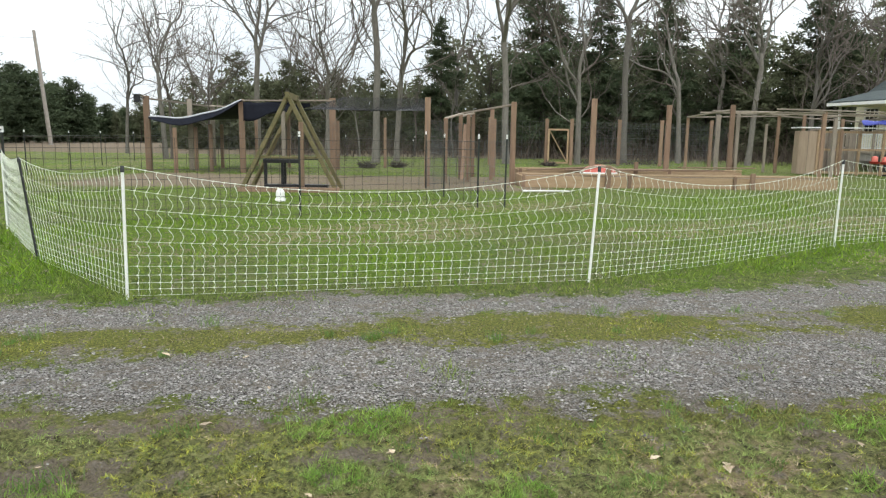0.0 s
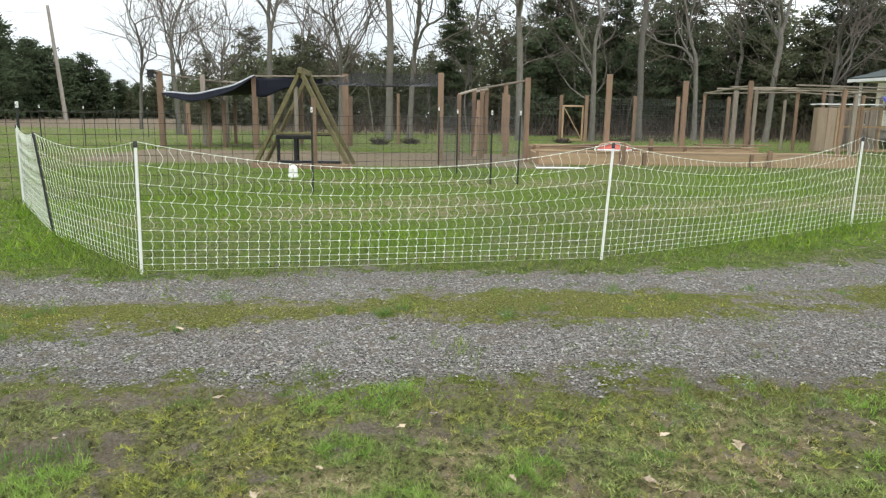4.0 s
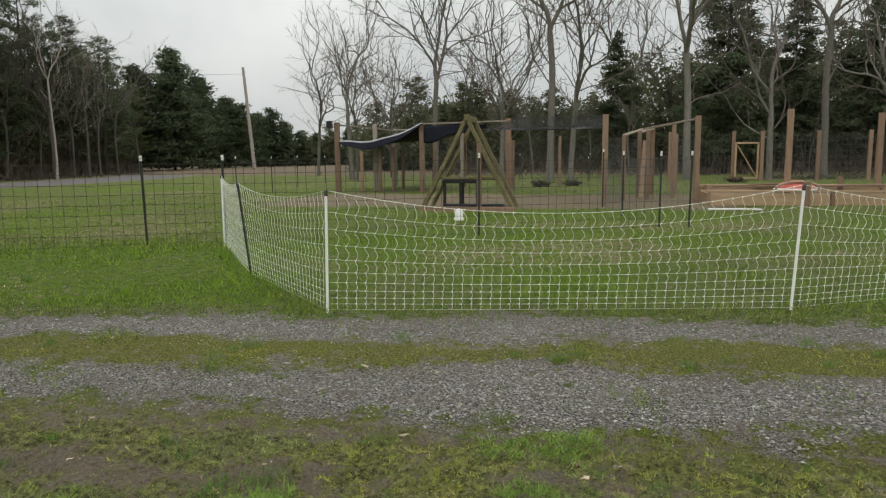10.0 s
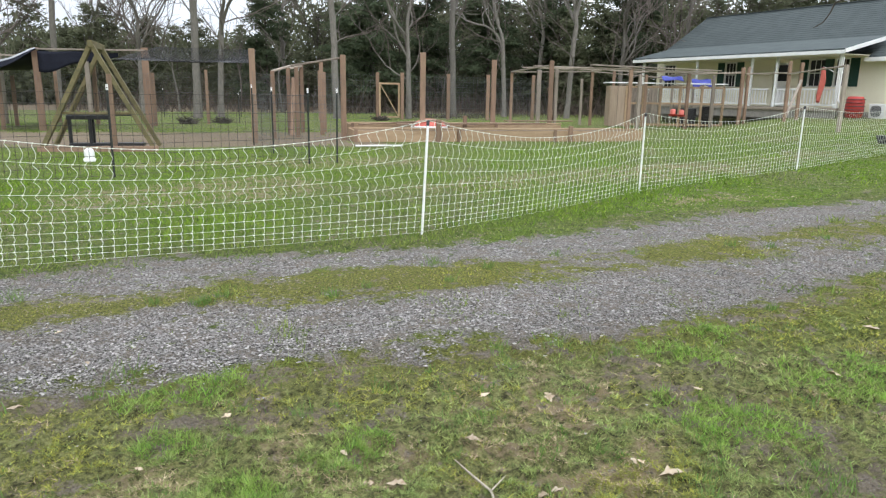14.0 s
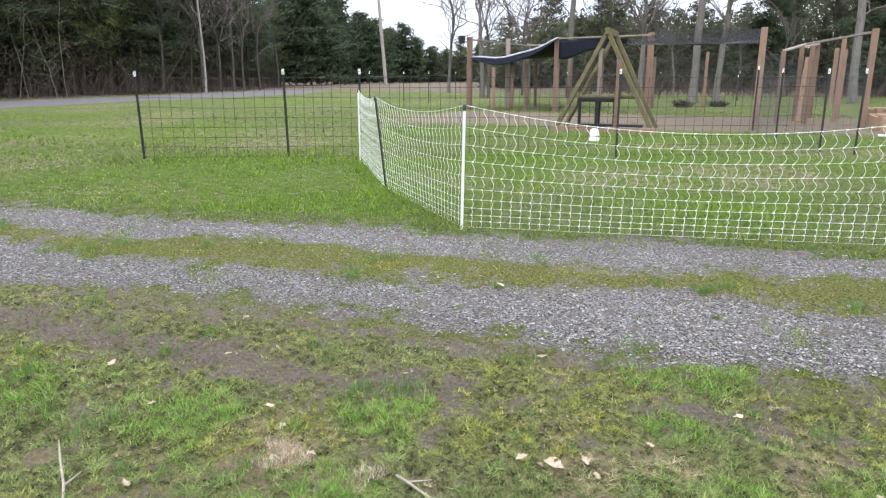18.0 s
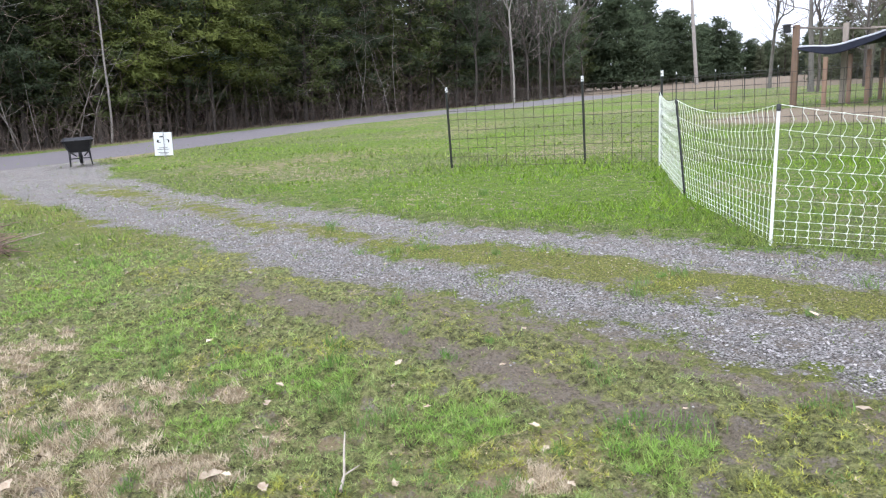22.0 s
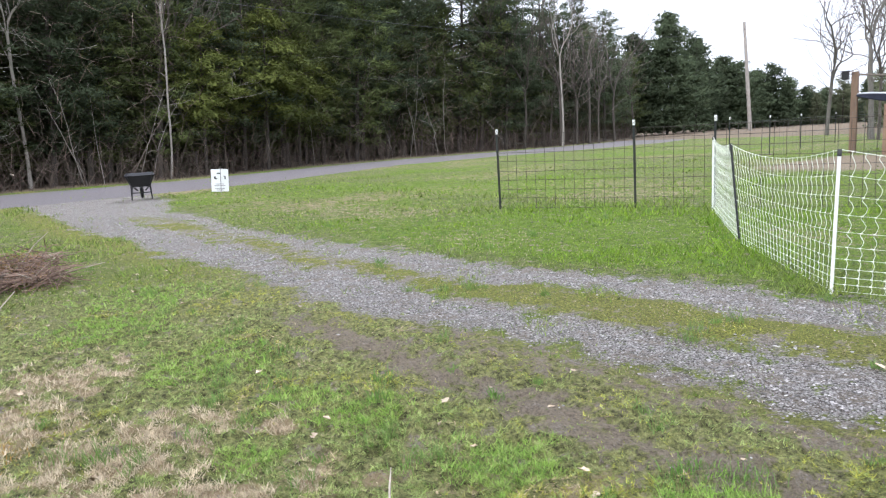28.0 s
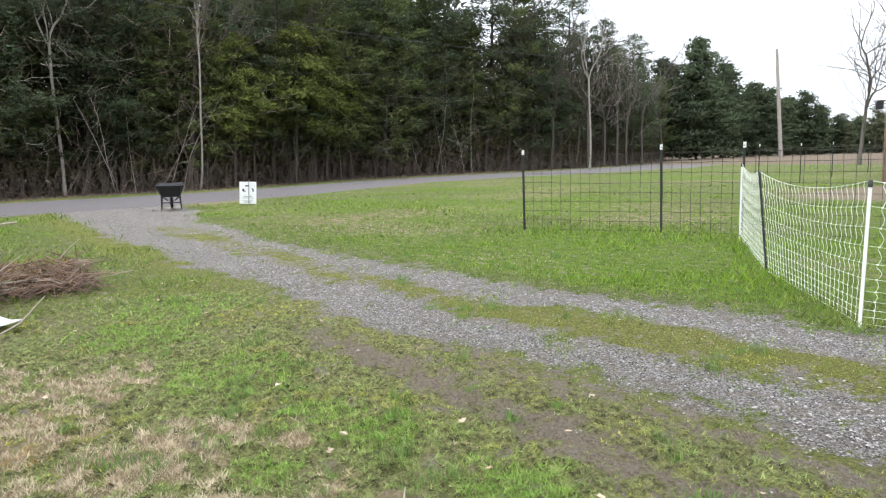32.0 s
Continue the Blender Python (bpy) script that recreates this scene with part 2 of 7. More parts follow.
def big_mesh(name, verts, faces, material):
    """A mesh from arrays, all faces with the same number of corners."""
    verts = np.asarray(verts, np.float32)
    faces = np.asarray(faces, np.int32)
    me = bpy.data.meshes.new(name)
    me.vertices.add(len(verts))
    me.vertices.foreach_set("co", verts.ravel())
    me.loops.add(faces.size)
    me.loops.foreach_set("vertex_index", faces.ravel())
    me.polygons.add(len(faces))
    me.polygons.foreach_set("loop_start", np.arange(0, faces.size, faces.shape[1], dtype=np.int32))
    me.update(calc_edges=True)
    me.validate()
    me.materials.append(material)
    return me


def part(name, me, material=None, parent=None, label="", at=None):
    """One mesh (or bmesh) as one object under a thing or a part."""
    if isinstance(me, bmesh.types.BMesh):
        d = bpy.data.meshes.new(name)
        me.to_mesh(d)
        me.free()
        me = d
        if material:
            me.materials.append(material)
    ob = new(name, me)
    if parent is not None:
        ob.parent = parent
    if at is not None:
        ob.matrix_basis = at
    if label:
        tagged(ob, label)
    return ob


def thing(name, m, label, category, group="", kind=""):
    ob = new(name)
    ob.empty_display_size = 0.2
    ob.matrix_basis = m
    return tagged(ob, label, category, group, kind)


def box_bm(sx, sy, sz, bevel=0.006, at=(0, 0, 0), rot=None, bm=None):
    """A bevelled board, centred on at."""
    own = bmesh.new()
    bmesh.ops.create_cube(own, size=1.0, matrix=Matrix.Diagonal((sx, sy, sz, 1)))
    if bevel:
        bmesh.ops.bevel(own, geom=own.edges[:], offset=min(bevel, 0.3 * min(sx, sy, sz)), segments=1, affect='EDGES')
    m = Matrix.Translation(at) @ (rot.to_4x4() if rot is not None else Matrix.Identity(4))
    bmesh.ops.transform(own, matrix=m, verts=own.verts[:])
    if bm is None:
        return own
    tmp = bpy.data.meshes.new("tmp")
    own.to_mesh(tmp)
    own.free()
    bm.from_mesh(tmp)
    bpy.data.meshes.remove(tmp)
    return bm


def beam_bm(a, b, w, d, bevel=0.006, bm=None):
    """A board from a to b."""
    a, b = Vector(a), Vector(b)
    q = (b - a).to_track_quat("Z", "Y").to_matrix()
    return box_bm(w, d, (b - a).length, bevel, (a + b) / 2, q, bm)


class Tubes:
    """Gathers thin round rods along polylines into one mesh."""

    def __init__(self):
        self.v, self.f = [], []

    def rod(self, pts, radii, sides=4):
        pts = [Vector(p) for p in pts]
        if not isinstance(radii, (list, tuple)):
            radii = [radii] * len(pts)
        base = len(self.v)
        up = Vector((0.31, 0.17, 0.93))
        for i, p in enumerate(pts):
            way = (pts[min(i + 1, len(pts) - 1)] - pts[max(i - 1, 0)]).normalized()
            s = way.cross(up)
            if s.length < 0.05:
                s = way.cross(Vector((1, 0, 0)))
            s.normalize()
            u = s.cross(way)
            for j in range(sides):
                a = 2 * math.pi * j / sides
                q = p + (s * math.cos(a) + u * math.sin(a)) * radii[i]
                self.v.append((q.x, q.y, q.z))
        for i in range(len(pts) - 1):
            for j in range(sides):
                a, b = base + i * sides + j, base + i * sides + (j + 1) % sides
                self.f.append((a, b, b + sides, a + sides))

    def mesh(self, name, material, smooth=True):
        me = big_mesh(name, self.v, self.f, material)
        if smooth:
            me.polygons.foreach_set("use_smooth", [True] * len(me.polygons))
        return me


# ---- the lie of the land ----
def step(a, b, v):
    s = np.clip((v - a) / (b - a), 0, 1)
    return s * s * (3 - 2 * s)


def wave(x, y, f, seed):
    """A cheap patchiness field, 0 to 1."""
    rng = np.random.default_rng(seed)
    x, y = np.asarray(x, np.float32), np.asarray(y, np.float32)
    s = np.zeros_like(x)
    for i in range(7):
        a, p = float(rng.uniform(0, 6.28)), float(rng.uniform(0, 6.28))
        g = float(f * rng.uniform(0.6, 2.0))
        s = s + np.sin(g * (x * math.cos(a) + y * math.sin(a)) + p + 0.8 * np.sin(0.7 * g * (y * math.cos(a) - x * math.sin(a))))
    return 0.5 + s / 7.0


def lie(x, y):
    """Height of the ground: level, rising gently towards the house, and humpy underfoot."""
    x, y = np.asarray(x, float), np.asarray(y, float)
    rise = 0.027 * np.clip(x - 3, 0, 24) * step(9, 3, y - x)
    far = np.hypot(x, y)
    swell = 0.012 * np.sin(x * 0.9 + 0.4 * y) * np.cos(y * 0.7 - 0.2 * x) * step(3, 8, far)
    humps = (0.034 * (wave(x, y, 30.0, 201) - 0.5) + 0.024 * (wave(x, y, 62.0, 202) - 0.5) + 0.03 * (wave(x, y, 7.0, 203) - 0.5)) * step(3.4, 2.6, y + 0.12 * np.clip(-x - 2, -4, 3)) * step(9.5, 6.5, far)
    return rise + swell + humps


def z_at(x, y):
    return float(lie(x, y))


# edges of the two wheel tracks, across the drive, by x
DX = [-15, -12.5, -9, -7, -4.6, -1.5, 1.25, 2.2, 7.2, 14, 30]
FAR_EDGE = [4.5, 4.5, 4.3, 4.38, 4.65, 5.45, 5.78, 5.95, 6.8, 7.9, 10]
MID_FAR = [3.75, 3.95, 3.85, 3.86, 4.02, 4.7, 5.06, 5.12, 5.95, 7.0, 9]
MID_NEAR = [3.4, 3.42, 3.42, 3.46, 3.6, 3.98, 4.36, 4.4, 5.25, 6.3, 8.3]
NEAR_EDGE = [2.4, 2.45, 2.6, 2.72, 2.9, 3.1, 3.35, 3.5, 4.4, 5.4, 7.4]
RY = [-60, 1, 10, 17, 25, 32, 40, 50, 60, 70, 85, 130]
ROAD_NEAR = [-20, -20.9, -22.4, -26.4, -27.6, -27.2, -27.8, -31.2, -35.6, -40.2, -47, -70]
ROAD_WIDE = [7.5, 7.5, 6.6, 5.6, 6.0, 6.4, 6.8, 6.4, 5.6, 4.6, 4.6, 4.6]


def lushness(x, y):
    """Where the grass is fresh and bright: past the drive, and in bands along the fences."""
    fe = np.interp(x, DX, FAR_EDGE)
    inside = step(fe + 0.1, fe + 0.8, y) * step(19, 15.5, y) * step(-9.5, -7.0, x)
    left = step(fe + 0.1, fe + 0.8, y) * step(-7.0, -9.5, x) * np.clip(2.6 * (wave(x, y, 0.6, 91) - 0.52), 0.0, 1)
    near = step(2.4, 1.4, y) * np.clip(2.0 * (wave(x, y, 0.9, 92) - 0.5), 0, 0.8)
    # two extra spots given the lush grass colour
    lush_spots = np.exp(-(((x + 12.3) / 1.9) ** 2 + ((y - 14.2) / 0.9) ** 2)) + np.exp(-(((x + 10.7) / 1.0) ** 2 + ((y - 10.7) / 0.5) ** 2))
    return np.clip(lush_spots + inside * np.clip(0.78 + 1.3 * (wave(x, y, 0.9, 93) - 0.45), 0.25, 1) + left + near, 0, 1)


# x, y, radius of the bright fresh patches
FRESH = ((-2.78, 1.05, 0.16), (-2.81, 1.69, 0.26), (-4.21, 1.43, 0.42), (-8.85, 1.41, 0.6), (-3.23, 1.54, 0.22), (-2.01, 1.8, 0.28), (-1.25, 2.15, 0.20), (-0.09, 3.06, 0.16), (-0.37, 2.95, 0.16), (-0.25, 2.45, 0.12), (0.08, 2.1, 0.14), (2.25, 2.92, 0.22), (2.57, 3.17, 0.18), (0.44, 2.26, 0.15), (1.97, 2.17, 0.30), (-0.14, 2.93, 0.18), (-5.6, 1.2, 0.5), (-6.6, 1.7, 0.6), (2.9, 2.4, 0.35), (-1.2, 1.5, 0.2))
# x, y, radius of the bleached patches
BLEACHED = ((-3.14, 0.6, 0.36), (-3.24, 0.87, 0.30), (-3.92, 0.25, 0.40), (-2.5, 0.86, 0.26), (-4.77, 0.02, 0.45), (-4.49, 0.64, 0.35), (-3.07, 1.35, 0.12), (-2.82, 0.3, 0.4), (-5.2, -0.3, 0.5), (-1.48, 1.72, 0.10), (-1.18, 1.66, 0.10))
# x, y, radius of the brown worn patches
BROWN = ((1.38, 2.52, 0.30), (1.75, 2.69, 0.28), (1.04, 2.32, 0.22), (1.26, 1.85, 0.36), (0.61, 2.2, 0.2), (-1.48, 1.78, 0.2), (-1.67, 1.9, 0.18), (-0.27, 2.22, 0.2), (-0.53, 1.98, 0.2), (2.2, 2.3, 0.2), (0.2, 2.45, 0.16), (-2.4, 1.25, 0.2))


def patches(x, y, spots, ragged, seed):
    """How far a place lies inside any of the round, ragged-edged patches, 0 to 1."""
    best = np.zeros_like(x)
    for px, py, r in spots:
        best = np.maximum(best, np.exp(-((x - px) ** 2 + (y - py) ** 2) / r ** 2))
    return np.clip((best + ragged * (wave(x, y, 18.0, seed) - 0.5) * np.minimum(1.0, 3.5 * best) - 0.28) * 2.6, 0, 1)


def surfaces(x, y):
    """How much gravel, tarmac, bare mud, dry grass, pen dirt and woodland litter there is at a place, 0 to 1."""
    fe, mf, mn, ne = (np.interp(x, DX, e) + 0.30 * (wave(x, y, 1.7, 70 + i) - 0.5) + 0.22 * (wave(x, y, 6.5, 80 + i) - 0.5) for i, e in enumerate((FAR_EDGE, MID_FAR, MID_NEAR, NEAR_EDGE)))
    soft = 0.26
    band = lambda v, lo, hi: step(lo - soft, lo + soft, v) * step(hi + soft, hi - soft, v)
    mouth = step(-13.0, -16.0, x)
    fe2, ne2 = fe + 0.25 * np.clip(-15.5 - x, 0, 5), ne - 0.02 * np.clip(-14 - x, 0, 6)
    gravel = np.maximum(band(y, mf, fe), band(y, ne, mn))
    gravel = np.maximum(gravel, mouth * band(y, ne2 + 0.2, fe2))
    gravel = np.maximum(gravel, 0.62 * band(y, mn, mf) * np.clip(4 * (wave(x, y, 2.4, 95) - 0.56), 0, 1))
    gravel *= step(-23.5, -20.5, x)
    rn, rw = np.interp(y, RY, ROAD_NEAR), np.interp(y, RY, ROAD_WIDE)
    road = step(rn + 0.12, rn - 0.12, x) * step(rn - rw - 0.12, rn - rw + 0.12, x)
    mud = np.exp(-((y - (2.42 + 0.035 * x)) / 0.24) ** 2) * 0.8 * step(-5.6, -4.4, x) * step(-0.3, -1.5, x)
    mud = np.maximum(mud, 0.62 * np.exp(-((y - 2.62 - 0.06 * x) / 0.13) ** 2) * step(-3.0, -2.2, x) * step(1.6, 0.8, x) * np.clip(5 * (wave(x, y, 3.2, 99) - 0.46), 0, 1))
    mud = np.maximum(mud, 0.6 * np.exp(-((y - np.interp(x, DX, NEAR_EDGE) + 0.15) / 0.3) ** 2) * step(-6, -3, x) * step(7, 3, x))
    mud = np.maximum(mud, 0.5 * np.clip(4.5 * (wave(x, y, 2.6, 96) - 0.60), 0, 1) * step(3.3, 2.9, y) * step(-2.6, -1.2, x))
    dry = (0.72 * patches(x, y, BLEACHED, 1.0, 302) + 0.36 * patches(x, y, BROWN, 1.0, 308)) * step(7, 5, np.hypot(x, y)) + 0.15 * np.exp(-(((x - 1.2) / 0.8) ** 2 + ((y - 2.2) / 0.35) ** 2)) + 0.4 * np.exp(-(((x + 1.2) / 1.5) ** 2 + ((y - 1.4) / 0.4) ** 2))
    dry = dry + 0.32 * step(16, 10, np.abs(x + 12)) * np.exp(-((y - 6.6) / 1.2) ** 2) * step(-8, -10, x)
    dry = dry + 0.36 * np.clip(3.0 * (wave(x, y, 0.8, 97) - 0.5), 0, 1) * step(fe + 0.2, fe + 0.9, y) * step(-4.5, -7.5, x)
    dry = dry + 0.36 * np.clip(3.0 * (wave(x, y, 1.5, 98) - 0.46), 0, 1) * step(fe + 0.3, fe + 1.0, y) * step(-4.5, -3.5, x) * step(17.5, 15, y)
    dirt = step(-10.5, -9.0, x) * step(4, 2.6, x) * step(16.3, 18.3, y) * step(24.5, 22.5, y)
    litter = step(rn - rw - 1.2, rn - rw - 2.4, x)
    back = step(44, 50, y)
    return [np.clip(v, 0, 1) for v in (gravel, road, mud, dry, dirt, np.maximum(litter, back))]


def middle_strip(x, y):
    """The worn mossy strip between and beside the wheel tracks."""
    mf, mn, ne = (np.interp(x, DX, e) for e in (MID_FAR, MID_NEAR, NEAR_EDGE))
    strip = step(mn - 0.3, mn, y) * step(mf + 0.3, mf, y)
    return np.maximum(strip * 0.8, 0.8 * np.exp(-((y - ne + 0.25) / 0.4) ** 2))


def ground_sheet():
    xs = np.unique(np.concatenate([np.arange(-24, -5.5, 0.16), np.arange(-5.5, 3.6, 0.045), np.arange(3.6, 12, 0.16), np.arange(-40, -24, 0.5), np.arange(12, 40, 0.6), np.linspace(-160, -40, 40), np.linspace(40, 160, 40), np.array([-900, -400, 400, 900])]))
    ys = np.unique(np.concatenate([np.arange(-1.5, 0.2, 0.12), np.arange(0.2, 3.3, 0.042), np.arange(3.3, 8, 0.11), np.arange(8, 30, 0.4), np.arange(-20, -1.5, 0.6), np.arange(30, 100, 1.5), np.linspace(-150, -20, 25), np.array([-900, -400, 130, 200, 400, 900])]))
    gx, gy = np.meshgrid(xs, ys)
    gz = lie(gx, gy)
    gr, rd, mu, dr, di, li = surfaces(gx, gy)
    gz = gz - 0.018 * gr - 0.015 * mu + 0.02 * rd
    v = np.stack([gx, gy, gz], -1).reshape(-1, 3)
    w, h = len(xs), len(ys)
    i = (np.arange(h - 1)[:, None] * w + np.arange(w - 1)[None, :]).ravel()
    f = np.stack([i, i + 1, i + 1 + w, i + w], -1)
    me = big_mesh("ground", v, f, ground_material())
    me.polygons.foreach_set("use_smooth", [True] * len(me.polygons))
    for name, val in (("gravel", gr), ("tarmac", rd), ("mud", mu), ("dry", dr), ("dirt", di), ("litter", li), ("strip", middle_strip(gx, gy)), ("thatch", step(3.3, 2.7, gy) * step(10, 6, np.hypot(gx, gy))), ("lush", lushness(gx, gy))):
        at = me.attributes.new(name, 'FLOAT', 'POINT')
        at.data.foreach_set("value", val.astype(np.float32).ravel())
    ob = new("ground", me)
    return tagged(ob, "green lawn with gravel wheel tracks, mud and dry patches", "ground", kind="structure")


def ground_material():
    m = bpy.data.materials.new("lawn_and_drive")
    m.use_nodes = True
    t = m.node_tree
    n, k = t.nodes, t.links
    b = n["Principled BSDF"]
    b.inputs["Roughness"].default_value = 0.92
    b.inputs["Specular IOR Level"].default_value = 0.2
    tc = n.new("ShaderNodeTexCoord")

    def tex(scale, detail=4, rough=0.6):
        a = n.new("ShaderNodeTexNoise")
        a.inputs["Scale"].default_value = scale
        a.inputs["Detail"].default_value = detail
        a.inputs["Roughness"].default_value = rough
        k.new(tc.outputs["Object"], a.inputs[0])
        return a.outputs[0]

    def ramp(src, *stops):
        r = n.new("ShaderNodeValToRGB")
        e = r.color_ramp.elements
        while len(e) < len(stops):
            e.new(0.5)
        for el, (p, c) in zip(e, stops):
            el.position, el.color = p, (*c, 1)
        k.new(src, r.inputs[0])
        return r.outputs[0]

    def mixc(fac, a, c):
        x = n.new("ShaderNodeMix")
        x.data_type = 'RGBA'
        k.new(fac, x.inputs[0])
        k.new(a, x.inputs[6])
        k.new(c, x.inputs[7])
        return x.outputs[2]

    def mask(name, noise_src, spread=0.9, lo=0.42, hi=0.58):
        at = n.new("ShaderNodeAttribute")
        at.attribute_name = name
        sub = n.new("ShaderNodeMath")
        sub.operation = 'MULTIPLY_ADD'
        sub.inputs[1].default_value = spread
        k.new(noise_src, sub.inputs[0])
        off = n.new("ShaderNodeMath")
        off.operation = 'ADD'
        off.inputs[1].default_value = -0.5 * spread
        k.new(at.outputs["Fac"], off.inputs[0])
        k.new(off.outputs[0], sub.inputs[2])
        r = n.new("ShaderNodeMapRange")
        r.inputs[1].default_value, r.inputs[2].default_value = lo, hi
        k.new(sub.outputs[0], r.inputs[0])
        return r.outputs[0]

    big, mid, fine, grit = tex(0.55, 3), tex(3.0, 4), tex(52, 6, 0.85), tex(150, 3, 0.75)
    edge = tex(5.0, 8, 0.75)
    grass_a = ramp(fine, (0.38, (0.022, 0.029, 0.007)), (0.5, (0.118, 0.152, 0.026)), (0.62, (0.245, 0.292, 0.064)))
    grass_b = ramp(fine, (0.38, (0.034, 0.030, 0.015)), (0.5, (0.138, 0.137, 0.056)), (0.62, (0.265, 0.262, 0.130)))
    patch = ramp(edge, (0.40, (0, 0, 0)), (0.58, (1, 1, 1)))
    grass = mixc(patch, grass_a, grass_b)
    lush = ramp(fine, (0.38, (0.024, 0.040, 0.004)), (0.5, (0.105, 0.168, 0.012)), (0.62, (0.215, 0.292, 0.032)))
    grass = mixc(ramp(big, (0.48, (0, 0, 0)), (0.62, (1, 1, 1))), grass, lush)
    grass = mixc(mask("lush", edge, 1.6, 0.25, 0.85), grass, lush)
    moss = ramp(fine, (0.38, (0.034, 0.030, 0.012)), (0.5, (0.150, 0.150, 0.032)), (0.62, (0.305, 0.300, 0.068)))
    tussock = ramp(fine, (0.38, (0.010, 0.018, 0.003)), (0.5, (0.048, 0.082, 0.008)), (0.62, (0.110, 0.160, 0.022)))
    grass = mixc(ramp(tex(7.0, 6, 0.75), (0.46, (0, 0, 0)), (0.60, (0.85, 0.85, 0.85))), grass, tussock)
    strip = n.new("ShaderNodeAttribute")
    strip.attribute_name = "strip"
    grass = mixc(strip.outputs["Fac"], grass, moss)
    
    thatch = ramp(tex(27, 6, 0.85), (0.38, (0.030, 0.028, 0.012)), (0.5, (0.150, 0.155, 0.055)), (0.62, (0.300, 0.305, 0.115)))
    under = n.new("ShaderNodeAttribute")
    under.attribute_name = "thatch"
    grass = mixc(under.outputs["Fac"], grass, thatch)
    straw = ramp(fine, (0.25, (0.12, 0.085, 0.045)), (0.5, (0.29, 0.22, 0.13)), (0.75, (0.42, 0.34, 0.22)))
    col = mixc(mask("dry", edge, 4.6, 0.30, 0.80), grass, straw)
    dirt = ramp(fine, (0.25, (0.12, 0.092, 0.060)), (0.6, (0.215, 0.170, 0.115)), (0.8, (0.30, 0.245, 0.175)))
    col = mixc(mask("dirt", edge, 2.2, 0.3, 0.7), col, dirt)
    mudc = ramp(fine, (0.36, (0.085, 0.066, 0.046)), (0.5, (0.185, 0.150, 0.108)), (0.64, (0.27, 0.225, 0.170)))
    col = mixc(mask("mud", edge, 4.6, 0.40, 0.75), col, mudc)
    cell = n.new("ShaderNodeTexVoronoi")
    cell.inputs["Scale"].default_value = 104
    cell.inputs["Randomness"].default_value = 1.0
    k.new(tc.outputs["Object"], cell.inputs[0])
    tone = n.new("ShaderNodeSeparateColor")
    k.new(cell.outputs["Color"], tone.inputs[0])
    pebble = n.new("ShaderNodeMath")
    pebble.operation = 'MULTIPLY_ADD'
    pebble.inputs[1].default_value = 0.6
    k.new(tone.outputs[0], pebble.inputs[0])
    gap = n.new("ShaderNodeMapRange")
    gap.inputs[1].default_value, gap.inputs[2].default_value = 0.25, 0.75
    gap.inputs[3].default_value, gap.inputs[4].default_value = 0.32, -0.05
    k.new(cell.outputs["Distance"], gap.inputs[0])
    k.new(gap.outputs[0], pebble.inputs[2])
    gravel = ramp(pebble.outputs[0], (0.10, (0.030, 0.027, 0.024)), (0.45, (0.212, 0.196, 0.180)), (0.85, (0.47, 0.450, 0.425)))
    gravel = mixc(ramp(edge, (0.47, (0, 0, 0)), (0.64, (0.75, 0.75, 0.75))), gravel, mudc)
    col = mixc(mask("gravel", edge, 4.6, 0.30, 0.66), col, gravel)
    tar = ramp(grit, (0.3, (0.118, 0.106, 0.106)), (0.7, (0.20, 0.182, 0.182)))
    col = mixc(mask("tarmac", fine, 0.25), col, tar)
    lit = ramp(fine, (0.25, (0.09, 0.068, 0.045)), (0.6, (0.18, 0.138, 0.095)), (0.8, (0.27, 0.215, 0.150)))
    col = mixc(mask("litter", mid, 0.9), col, lit)
    k.new(col, b.inputs["Base Color"])
    bp = n.new("ShaderNodeBump")
    bp.inputs["Strength"].default_value = 1.0
    bp.inputs["Distance"].default_value = 0.03
    addh = n.new("ShaderNodeMath")
    addh.operation = 'MULTIPLY_ADD'
    addh.inputs[1].default_value = 0.5
    k.new(grit, addh.inputs[0])
    k.new(fine, addh.inputs[2])
    k.new(addh.outputs[0], bp.inputs["Height"])
    k.new(bp.outputs[0], b.inputs["Normal"])
    return m


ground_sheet()
